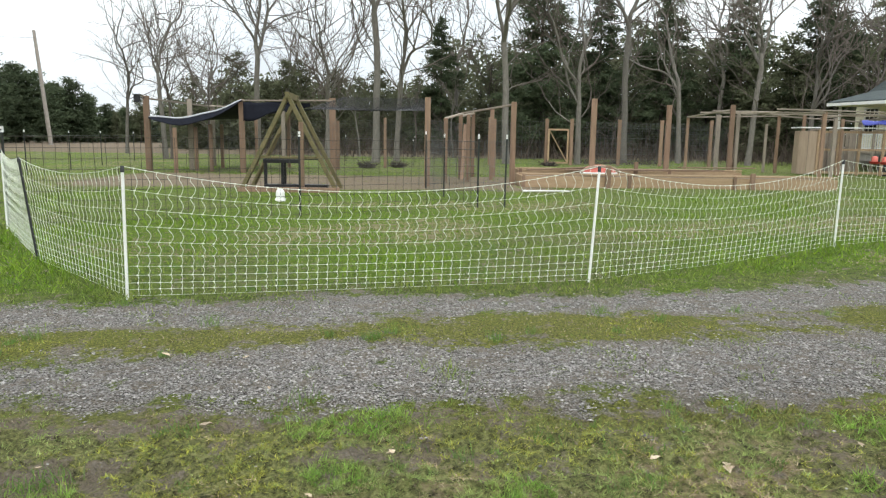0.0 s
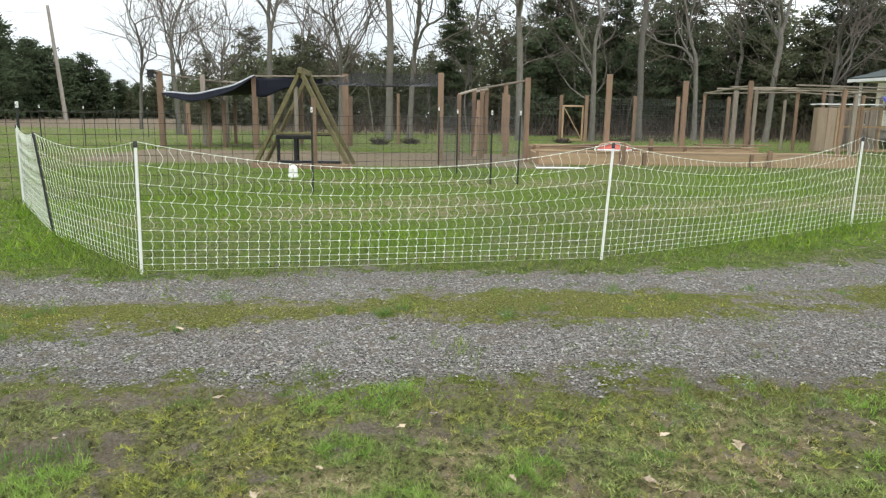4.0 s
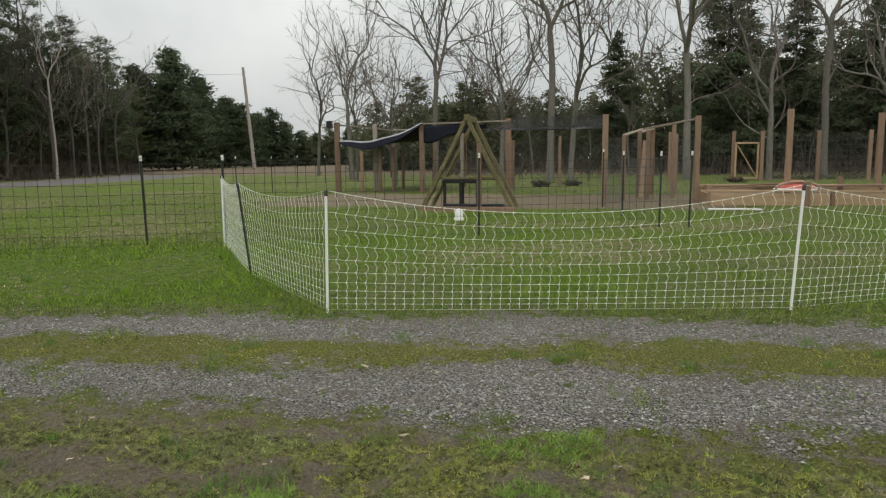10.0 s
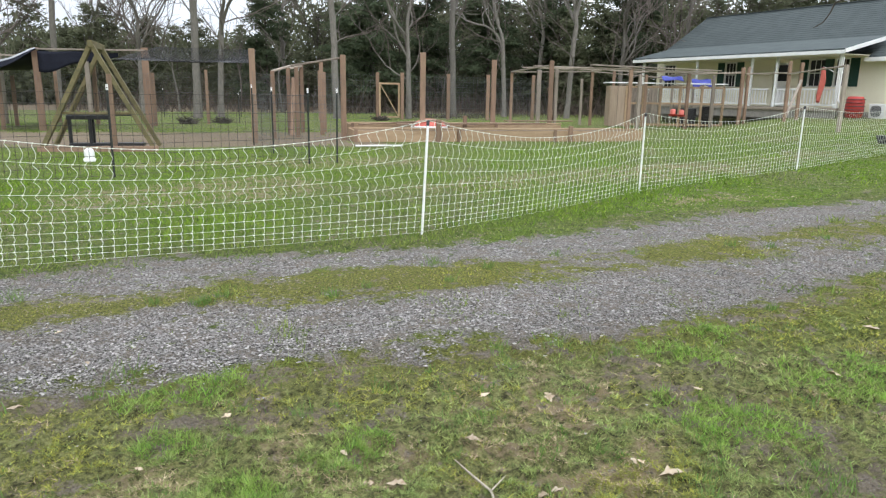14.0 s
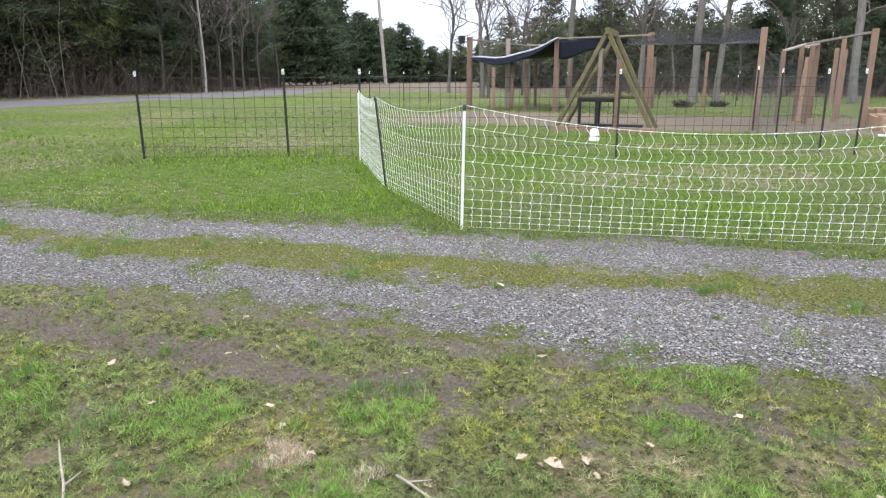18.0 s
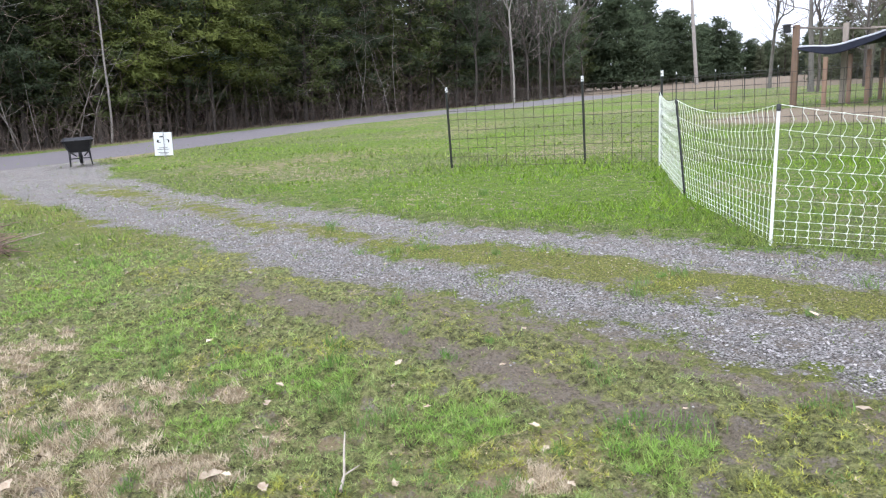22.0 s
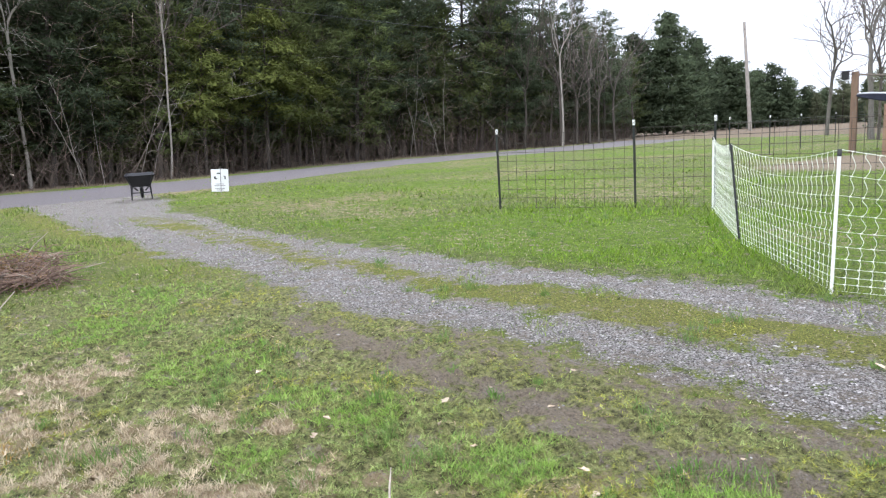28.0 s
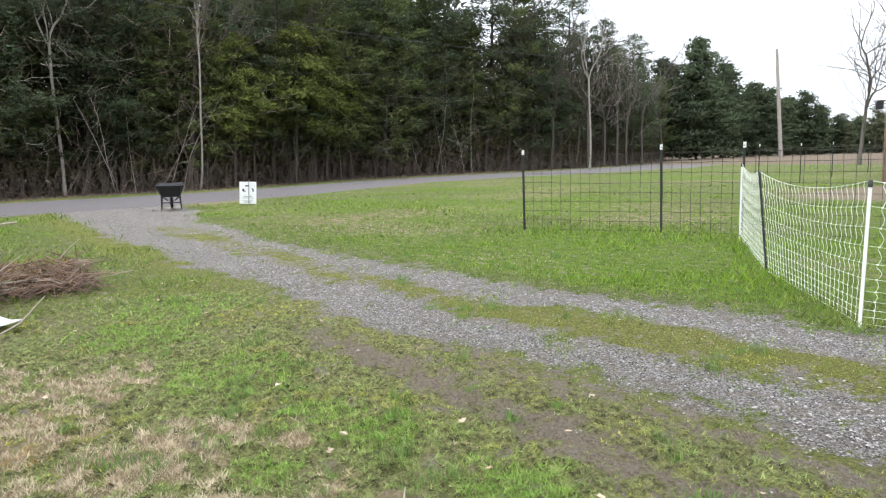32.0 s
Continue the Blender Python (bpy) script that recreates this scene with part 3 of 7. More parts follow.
# ---- trees ----
def grow_bare(seed, height, girth, bole=0.28, spread=1.0, crooked=0.16, finest=0.011, reach=1.0, twiggy=1.0):
    """Trunk and limbs of a leafless tree that fork again and again: two lots of rods, thick and thin."""
    rnd = random.Random(seed)
    thick, thin = Tubes(), Tubes()
    unit = height * 0.066

    def turned(d, angle):
        side = d.cross(Vector((rnd.gauss(0, 1), rnd.gauss(0, 1), rnd.gauss(0, 1)))).normalized()
        return (d * math.cos(angle) + side * math.sin(angle)).normalized()

    def grow(p, d, r, depth, left):
        pts, radii = [p.copy()], [r]
        ln = unit * rnd.uniform(0.7, 1.25) * (0.62 + 0.38 * min(1.0, r / (girth * 0.3))) * reach
        n = 3 if r > 0.03 else 2
        for i in range(n):
            d = (d + Vector((rnd.gauss(0, 1), rnd.gauss(0, 1), rnd.gauss(0, 0.6))) * crooked + Vector((0, 0, 0.05))).normalized()
            p = p + d * (ln / n)
            pts.append(p.copy())
            radii.append(r * (1 - 0.04 * (i + 1) / n))
        r2 = radii[-1]
        if r2 < finest * 1.25 or left <= 0:
            radii[-1] = finest * 0.35
        (thick if r > girth * 0.22 else thin).rod(pts, radii, 8 if r > girth * 0.5 else 6 if r > 0.05 else 4 if r > 0.02 else 3)
        if r2 < finest * 1.25 or left <= 0:
            return
        if rnd.random() < 0.55 * twiggy:
            grow(pts[1].copy(), turned(d, rnd.uniform(0.7, 1.2)), max(r2 * 0.30, finest), depth + 2, left - 2)
        share = rnd.uniform(0.58, 0.90)
        ra, rb = r2 * share ** 0.42, r2 * (1.03 - share) ** 0.42
        grow(p, turned(d, rnd.uniform(0.08, 0.32) * spread), max(ra, finest), depth + 1, left - 1)
        grow(p, turned(d, rnd.uniform(0.45, 0.95) * spread), max(rb, finest), depth + 1, left - 1)

    p, d, pts = Vector((0, 0, -0.15)), Vector((rnd.gauss(0, 0.04), rnd.gauss(0, 0.04), 1)).normalized(), []
    for i in range(6):
        pts.append(p.copy())
        d = (d + Vector((rnd.gauss(0, 1), rnd.gauss(0, 1), 0.6)) * 0.04).normalized()
        if i < 5:
            p = p + d * height * bole / 5
    thick.rod(pts, [girth * (1.35 if i == 0 else 1.06 - 0.04 * i) for i in range(6)], 9)
    for f in (0.62, 0.85):
        q = pts[0].lerp(pts[-1], f * rnd.uniform(0.9, 1.1))
        grow(q, turned(Vector((0, 0, 1)), rnd.uniform(0.7, 1.1)), girth * rnd.uniform(0.18, 0.3), 3, 9)
    heads = 3 if rnd.random() < 0.6 else 2
    for h in range(heads):
        grow(p, turned(d, (0.10 if h == 0 else rnd.uniform(0.35, 0.65)) * spread), girth * (0.74 if h == 0 else rnd.uniform(0.45, 0.62)), 1, 20)
    return thick, thin


def bare_tree(seed, height, girth, bark, label, twig=M_TWIG, **kw):
    thick, thin = grow_bare(seed, height, girth, **kw)
    ob = thing("bare_tree", pose(0, 0, 0), label, "tree", "leafless trees")
    part("trunk", thick.mesh("trunk", bark), parent=ob)
    part("crown", thin.mesh("crown", twig, False), parent=ob, label="fine bare twigs")
    return ob


def soft_foliage(name, centre, along, out, length, width, rng, material):
    """Sprays as slim triangles that lie along their twigs; each takes the rounding of the bough that carries it."""
    n = len(centre)
    along = along / (np.linalg.norm(along, axis=1, keepdims=True) + 1e-6)
    out = out / (np.linalg.norm(out, axis=1, keepdims=True) + 1e-6)
    side = np.cross(along, out + rng.normal(0, 0.7, (n, 3)))
    side /= np.linalg.norm(side, axis=1, keepdims=True) + 1e-6
    ln = length[:, None] * rng.uniform(0.6, 1.4, (n, 1))
    a, b, c = centre - along * ln * 0.4 - side * ln * width, centre - along * ln * 0.4 + side * ln * width, centre + along * ln * 0.6
    face = np.cross(b - a, c - a)
    flip = (face * out).sum(1) < 0
    a[flip], b[flip] = b[flip].copy(), a[flip].copy()
    me = big_mesh(name, np.stack([a, b, c], 1).reshape(-1, 3), np.arange(3 * n).reshape(-1, 3), material)
    me.polygons.foreach_set("use_smooth", [True] * len(me.polygons))
    me.normals_split_custom_set_from_vertices(np.repeat(out, 3, axis=0))
    return me


def evergreen(seed, height, width, leaves, label, base=0.08, taper=0.58, per=20, tiers=95, leaf=0.17, name="evergreen_tree", rise=0.30, droop=0.0, low=0.55, blade=0.23):
    """A cedar or pine: trunk, boughs, and sprays of foliage held flat along the side twigs of each bough."""
    rng = np.random.default_rng(seed)
    ob = thing(name, pose(0, 0, 0), label, "tree", "evergreen trees")
    wood = Tubes()
    wood.rod([(0, 0, -0.15), (rng.normal(0, 0.1), rng.normal(0, 0.1), height * 0.5), (0, 0, height * 0.96)], [height * 0.012, height * 0.008, 0.02], 7)
    cs, ways, outs, sizes = [], [], [], []
    for i in range(tiers):
        u = base + (1 - base) * ((i + rng.random()) / tiers)
        reach = width * (math.pow(max(1 - u, 0.0), taper) * 0.95 + 0.05) * rng.uniform(0.5, 1.15)
        reach *= min(1.0, low + 2.5 * (u - base))
        a = rng.uniform(0, 2 * math.pi)
        root = np.array([0, 0, u * height - 0.1])
        flat = np.array([math.cos(a), math.sin(a), 0.0])
        lift = rise * rng.uniform(0.2, 1.3)
        across = np.array([-math.sin(a), math.cos(a), 0.0])
        if i % 2 == 0:
            wood.rod([root, root + (flat + np.array([0, 0, lift - droop * 0.5])) * reach * 0.9], [0.035, 0.008], 3)
        m = max(3, int(reach / 0.26))
        for j in range(m):
            f = 0.22 + 0.80 * (j + rng.random()) / m
            spread = (0.42 - 0.22 * f) * reach * rng.normal(0, 0.8)
            p = root + (flat * f + np.array([0, 0, lift * f - droop * f * f])) * reach + across * spread
            p = p + np.array([0, 0, -0.10 * abs(spread) + rng.normal(0, 0.09)])
            cs.append(p)
            ways.append(flat + across * np.sign(spread) * 0.6 + np.array([0, 0, lift * 0.6 - droop * f]))
            outs.append(flat * 0.75 * f + across * 0.25 * np.sign(spread) + np.array([0, 0, 0.75]))
            sizes.append(leaf * rng.uniform(0.8, 1.5))
    k = len(cs)
    c = np.repeat(np.array(cs), per, axis=0) + rng.normal(0, 1, (k * per, 3)) * np.array([0.17, 0.17, 0.085]) * (leaf / 0.17)
    w = np.repeat(np.array(ways), per, axis=0) + rng.normal(0, 0.55, (k * per, 3))
    o = np.repeat(np.array(outs), per, axis=0) + rng.normal(0, 0.28, (k * per, 3))
    part("trunk", wood.mesh("trunk", M_BARK_DARK), parent=ob)
    part("crown", soft_foliage("crown", c, w, o, np.repeat(np.array(sizes), per), blade, rng, leaves), parent=ob)
    return ob


def stand(kinds, x, y, size=1.0, turn=None, lean=0.0):
    """Puts one tree in the ground: the first use of a kind stands itself, later ones are copies."""
    src = kinds[kinds[0].setdefault("turns", 0) % len(kinds)]
    kinds[0]["turns"] += 1
    m = pose(x, y, z_at(x, y), -lean, 0, 0) @ pose(0, 0, 0, 0, 0, turn if turn is not None else 0)
    if not src.get("used"):
        src["used"] = True
        src["ob"].matrix_basis = m @ Matrix.Scale(size, 4)
        return src["ob"]
    c = copy_thing(src["ob"], m)
    c.scale = (size, size, size)
    return c


def kind_of(ob):
    return {"ob": ob}


rt = random.Random(5)
OAKS = [kind_of(bare_tree(11 + i, 17, g, M_BARK, "tall leafless grey-barked hardwood at the wood's edge", bole=f, spread=s, crooked=c)) for i, (f, s, c, g) in enumerate(((0.26, 1.0, 0.15, 0.15), (0.36, 0.9, 0.13, 0.17), (0.20, 1.1, 0.16, 0.16), (0.45, 0.95, 0.14, 0.18)))]
HAZE = [kind_of(bare_tree(25 + i, 13, 0.085, M_BARK_DIM, "leafless brown-grey tree with dense fine twigs", bole=0.28, spread=0.8, crooked=0.12, finest=0.009, twiggy=1.5)) for i in range(2)]
MIST = [kind_of(bare_tree(28, 13, 0.07, M_BARK_DIM, "pale grey leafless tree with a broad twiggy crown", twig=M_TWIG_PALE, bole=0.26, spread=0.9, crooked=0.12, finest=0.009, twiggy=1.6))]
SPINDLY = [kind_of(bare_tree(31 + i, 12, 0.075, M_BARK, "thin leafless young tree", bole=0.3, spread=0.8, crooked=0.14, finest=0.011)) for i in range(3)]
PALE = [kind_of(bare_tree(41, 13, 0.07, M_BARK_PALE, "slim pale-barked leafless tree standing before the wood", bole=0.5, spread=0.9, crooked=0.13))]
SAPLING = [kind_of(bare_tree(43, 9, 0.05, M_BARK_PALE, "thin straight pale sapling before the wood", bole=0.72, spread=0.6, crooked=0.10))]
CEDARS = [kind_of(evergreen(51 + i, h, w, M_CEDAR, "dark green ragged cedar with foliage to the ground", taper=0.36, leaf=0.20, tiers=100, per=20, base=0.10, low=0.7, blade=0.14)) for i, (h, w) in enumerate(((11, 3.1), (12.5, 3.2), (9.5, 3.0)))]
DARKS = [kind_of(evergreen(61 + i, h, w, M_CEDAR_DARK, "deep green cedar in the shade of the wood", taper=0.40, leaf=0.21, tiers=100, per=20, base=0.12, low=0.6, blade=0.14)) for i, (h, w) in enumerate(((12, 3.3), (14, 3.6)))]
FARS = [kind_of(evergreen(91 + i, h, w, M_FAR, "grey-green evergreen standing deep in the woods", taper=0.42, per=8, tiers=80, leaf=0.36)) for i, (h, w) in enumerate(((12, 3.3), (13, 3.7), (11, 3.2)))]
BRIGHTS = [kind_of(evergreen(71, 9, 3.9, M_CEDAR_BRIGHT, "yellow-green cedar with drooping branches", base=0.36, taper=0.45, per=26, tiers=60, leaf=0.20, rise=0.25, droop=0.45, blade=0.14))]
CONES = [kind_of(evergreen(99, 12.7, 4.4, M_CEDAR_DARK, "broad dense dark cedar with a rounded point", base=0.02, taper=0.55, per=16, tiers=170, leaf=0.32, low=0.85))]
SMALL_CONES = [kind_of(evergreen(98, 12.7, 4.6, M_CEDAR_DARK, "rounded dark cedar far along the road", base=0.02, taper=0.50, per=9, tiers=110, leaf=0.46, low=0.85))]
PINES = [kind_of(evergreen(81, 19, 5.2, M_CEDAR_DARK, "tall dark pine with layered branches", base=0.10, taper=0.70, per=22, tiers=130, leaf=0.27, rise=0.10, droop=0.16, low=0.9))]


def wood_edge(y):
    return float(np.interp(y, RY, ROAD_NEAR) - np.interp(y, RY, ROAD_WIDE))


# the wood across the road: cedars close together, bare trees among them
for i in range(58):
    y = -27 + i * 1.58 + rt.uniform(-0.5, 0.5)
    x = wood_edge(y) - 3.4 - rt.uniform(0, 2.6)
    far = y > 35
    stand(DARKS if rt.random() < 0.45 else CEDARS, x - 1.5 * far, y, rt.uniform(0.75, 1.2) * (0.8 if far else 1.0), rt.uniform(0, 360), 4)
for i in range(34):
    y = -32 + i * 2.3 + rt.uniform(-0.8, 0.8)
    stand(FARS, wood_edge(y) - 8.5 - rt.uniform(0, 3), y, rt.uniform(1.1, 1.5) * (0.72 if y > 32 else 1.0), rt.uniform(0, 360), 3)
for i in range(11):
    y = -20 + i * 5.4 + rt.uniform(-0.9, 0.9)
    stand(SPINDLY if i % 3 or y < 30 else HAZE, wood_edge(y) - 5.2 - rt.uniform(0, 3.0), y, rt.uniform(0.65, 1.0), rt.uniform(0, 360), 5 + rt.uniform(-3, 3))
for i in range(17):
    y = -22 + i * 3.6 + rt.uniform(-1, 1)
    stand(HAZE, wood_edge(y) - 4.6 - rt.uniform(0, 5), y, rt.uniform(0.95, 1.3), rt.uniform(0, 360), 3)
for y, x, s in ((4.1, -32.6, 0.95), (38.5, -35.2, 1.02)):
    stand(PALE, x, y, s, rt.uniform(0, 360), 2.5)
for y, x, s in ((15.0, -34.0, 0.9), (11.5, -33.2, 0.8), (17.5, -35.5, 0.8), (1.0, -33.5, 0.7)):
    stand(BRIGHTS, x, y, s, rt.uniform(0, 360), 3)


def by_bearing(kinds, az, d, size, turn, lean=0.0):
    return stand(kinds, d * math.sin(radians(az)), d * math.cos(radians(az)), size, turn, lean)


# further along the road, towards the pole
by_bearing(SAPLING, -73.5, 33.5, 0.9, 40, 1)
by_bearing(CONES, -34.4, 82, 1.02, 0)
by_bearing(CONES, -36.9, 80, 0.85, 120)
for az, d, s in ((-32.6, 92, 0.88), (-31.5, 96, 0.62), (-30.4, 98, 0.72), (-29.3, 99, 0.66), (-28.2, 101, 0.58), (-27.1, 103, 0.64), (-26.0, 104, 0.50), (-24.9, 106, 0.40), (-23.7, 108, 0.38), (-22.4, 110, 0.40), (-21.0, 110, 0.44), (-19.4, 110, 0.44)):
    by_bearing(SMALL_CONES, az, d, s, 77 * az)
for az, d, s in ((-33.2, 92, 0.9), (-38.4, 72, 0.85), (-32.3, 90, 0.72), (-31.0, 96, 0.72), (-30.0, 100, 0.66)):
    by_bearing(DARKS, az, d, s, rt.uniform(0, 360))
for az, d, s in ((-28.3, 104, 0.58), (-27.4, 106, 0.60), (-26.0, 108, 0.50), (-24.6, 112, 0.42)):
    by_bearing(FARS, az, d, s, rt.uniform(0, 360))
for az, d, s in ((-38.4, 60, 1.1), (-40.3, 56, 1.15), (-42.6, 54, 1.1), (-37.0, 66, 0.95), (-45.5, 51, 1.05)):
    by_bearing(HAZE, az, d, s, rt.uniform(0, 360), 2)

for az, d, s in ((-41.3, 55.5, 1.05), (-39.6, 57, 1.0), (-43.4, 55, 0.9)):
    by_bearing(MIST, az, d, s, 130 * d)
for az, d, s in ((-41.5, 60, 0.98), (-44.0, 57, 1.0), (-39.2, 64, 0.92), (-46.8, 53, 1.0)):
    by_bearing(DARKS, az, d, s, rt.uniform(0, 360))

# bare hardwoods behind the pens, by bearing and distance
for i, (az, d, s) in enumerate(((-20.8, 40, 0.84), (-14.0, 41, 0.93), (-8.5, 43, 0.96), (-4.6, 36, 0.98), (-2.9, 38, 1.0), (6.1, 37, 1.05), (11.8, 38, 0.95), (15.4, 42, 1.0), (19.5, 44, 0.95), (24.5, 43, 0.9), (28.5, 46, 0.95), (33.0, 52, 0.9), (-23.5, 50, 0.75), (38.0, 58, 1.0), (-17.5, 55, 0.9), (2.0, 56, 0.9), (9.0, 52, 0.9), (22.0, 54, 0.95), (-11.0, 58, 0.95), (47.0, 60, 1.0), (54.0, 56, 1.0), (42.5, 64, 1.05))):
    by_bearing(OAKS, az, d, s, (137 * i) % 360)
by_bearing(HAZE, -20.4, 39, 0.80, 250)
by_bearing(HAZE, -17.6, 44, 0.75, 90)
for i in range(16):
    az = -12 + i * 3.4 + rt.uniform(-1, 1)
    by_bearing(HAZE if i % 2 else SPINDLY, az, rt.uniform(46, 58), rt.uniform(0.7, 1.0), rt.uniform(0, 360))
# evergreens behind them
for i, (az, d, s) in enumerate(((0.6, 54, 0.54), (8.7, 50, 0.78), (13.2, 54, 0.66), (18.0, 55, 0.70), (23.5, 55, 0.66), (29.0, 56, 0.75))):
    by_bearing(PINES, az, d, s, 71 * i)
for i in range(46):
    az = -24 + i * 1.75 + rt.uniform(-0.6, 0.6)
    low = float(np.interp(az, [-24, -22, -18, -12, -8, 0, 6, 14, 20, 26, 40], [0.42, 0.54, 0.66, 0.62, 0.52, 0.48, 0.62, 0.80, 0.68, 0.74, 0.85]))
    by_bearing(FARS, az, rt.uniform(52, 66) + (10 if az < -15 else 0) + (32 if az < -20 else 0), low * rt.uniform(0.8, 1.15), rt.uniform(0, 360))


def deep_woods():
    """The mass of trees that closes the view behind the rows that can be told apart."""
    rng = np.random.default_rng(9)
    cs = []
    for i in range(8600):
        if i % 2:
            y = rng.uniform(-45, 66)
            edge = np.interp(y, RY, ROAD_NEAR) - np.interp(y, RY, ROAD_WIDE)
            cs.append((edge - rng.uniform(9, 22), y, (16.5 if y < 31 else 6.5) * rng.random()))
        else:
            az = radians(rng.uniform(-33, 62))
            d = rng.uniform(66, 84) if az > radians(-20) else rng.uniform(112, 126)
            top = 3.6 if az < -0.3 else 6.0 if az < 0.0 else 10
            cs.append((d * math.sin(az), d * math.cos(az), top * rng.random() ** 1.2))
    low = []
    for i in range(4200):
        y = rng.uniform(-60, 70)
        edge = np.interp(y, RY, ROAD_NEAR) - np.interp(y, RY, ROAD_WIDE)
        low.append((edge - rng.uniform(9, 19), y, 4.6 * rng.random()))
    for i in range(1600):
        az, d = radians(rng.uniform(-20, 50)), rng.uniform(64, 74)
        low.append((d * math.sin(az), d * math.cos(az), 3.2 * rng.random()))
    c = np.concatenate([np.repeat(np.array(cs), 22, axis=0), np.repeat(np.array(low), 15, axis=0)])
    m = len(c)
    c = c + rng.normal(0, 1, (m, 3)) * np.array([0.85, 0.85, 0.6])
    c[:, 2] = np.maximum(c[:, 2], 0.1)
    out = rng.normal(0, 0.5, (m, 3)) + np.array([0, 0, 0.8])
    ob = new("far_woods", soft_foliage("far_woods", c, rng.normal(0, 1, (m, 3)), out, np.full(m, 0.55), 0.25, rng, M_FAR))
    tagged(ob, "dense dark evergreen woods in the distance", "woods", kind="stuff")


def underbrush():
    """Dry stems and saplings along the foot of the wood."""
    rnd = random.Random(21)
    tb = Tubes()
    for i in range(2600):
        y = rnd.uniform(-24, 56)
        edge = float(np.interp(y, RY, ROAD_NEAR) - np.interp(y, RY, ROAD_WIDE))
        x = edge - 1.6 - abs(rnd.gauss(0, 2.2))
        h = rnd.uniform(0.4, 1.7) if rnd.random() < 0.8 else rnd.uniform(1.8, 3.6)
        a = (x, y, 0)
        b = (x + rnd.gauss(0, 0.14) * h, y + rnd.gauss(0.06, 0.16) * h, 0.55 * h)
        c = (b[0] + rnd.gauss(0, 0.25) * h, b[1] + rnd.gauss(0, 0.28) * h, h)
        tb.rod([a, b, c], [0.009, 0.006, 0.002], 3)
        if i % 29 == 0:
            far = (a[0] + rnd.gauss(0, 0.8), a[1] + rnd.gauss(0, 1.6), rnd.uniform(1.5, 4.5))
            tb.rod([a, ((a[0] + far[0]) / 2 + rnd.gauss(0, 0.3), (a[1] + far[1]) / 2 + rnd.gauss(0, 0.4), far[2] * 0.6), far], [0.022, 0.014, 0.005], 3)
        if i % 2:
            tb.rod([b, (b[0] + rnd.gauss(0, 0.4), b[1] + rnd.gauss(0, 0.4), b[2] + rnd.uniform(0, 0.7))], [0.007, 0.003], 3)
    for i in range(2600):
        az = radians(rnd.uniform(-14, 42))
        d = rnd.uniform(44, 60)
        x, y = d * math.sin(az), d * math.cos(az)
        h = rnd.uniform(0.4, 2.0) if rnd.random() < 0.85 else rnd.uniform(2.0, 5.0)
        b = (x + rnd.gauss(0, 0.22) * h, y + rnd.gauss(0, 0.2) * h, 0.55 * h)
        tb.rod([(x, y, 0), b, (b[0] + rnd.gauss(0, 0.35) * h, b[1], h * rnd.uniform(0.7, 1.0))], [0.018, 0.012, 0.005], 3)
    tagged(new("underbrush", tb.mesh("underbrush", M_STEM, False)), "brown leafless brush and saplings along the woods", "brush", kind="stuff")


def dead_branches():
    """Pale crooked dead limbs and saplings hanging in the wood's edge."""
    rnd = random.Random(77)
    tb = Tubes()
    for i in range(80):
        y = rnd.uniform(-22, 34)
        x = wood_edge(y) - rnd.uniform(1.7, 3.2)
        upright = rnd.random() < 0.14
        p = Vector((x, y, 0.0 if upright else rnd.uniform(1.2, 6.5)))
        d = Vector((0, rnd.gauss(0, 0.12), 1)) if upright else Vector((rnd.gauss(0.4, 0.4), rnd.choice((-1, 1)) * rnd.uniform(0.5, 1.0), rnd.gauss(-0.15, 0.4)))
        d.normalize()
        n, ln = (9, rnd.uniform(3.5, 7.5)) if upright else (6, rnd.uniform(1.0, 3.0))
        r = 0.018 if upright else 0.010
        pts, rad = [p.copy()], [r]
        for j in range(n):
            d = (d + Vector((rnd.gauss(0, 0.15), rnd.gauss(0, 0.22 if not upright else 0.07), rnd.gauss(0, 0.2 if not upright else 0.05)))).normalized()
            p = p + d * ln / n
            p.z = max(p.z, 0.05)
            pts.append(p.copy())
            rad.append(r * (1 - 0.75 * (j + 1) / n))
            if rnd.random() < 0.8:
                e = d.cross(Vector((rnd.gauss(0, 1), rnd.gauss(0, 1), rnd.gauss(0, 1)))).normalized() * rnd.uniform(0.2, 0.8) + d * 0.3
                m = p + e * 0.5 + Vector((0, 0, rnd.gauss(0, 0.08)))
                tb.rod([p.copy(), m, p + e], [r * 0.45, r * 0.3, r * 0.15], 3)
        tb.rod(pts, rad, 4)
    tagged(new("dead_branches", tb.mesh("dead_branches", M_BARK_PALE, False)), "pale crooked dead branches along the edge of the wood", "branches", kind="stuff")


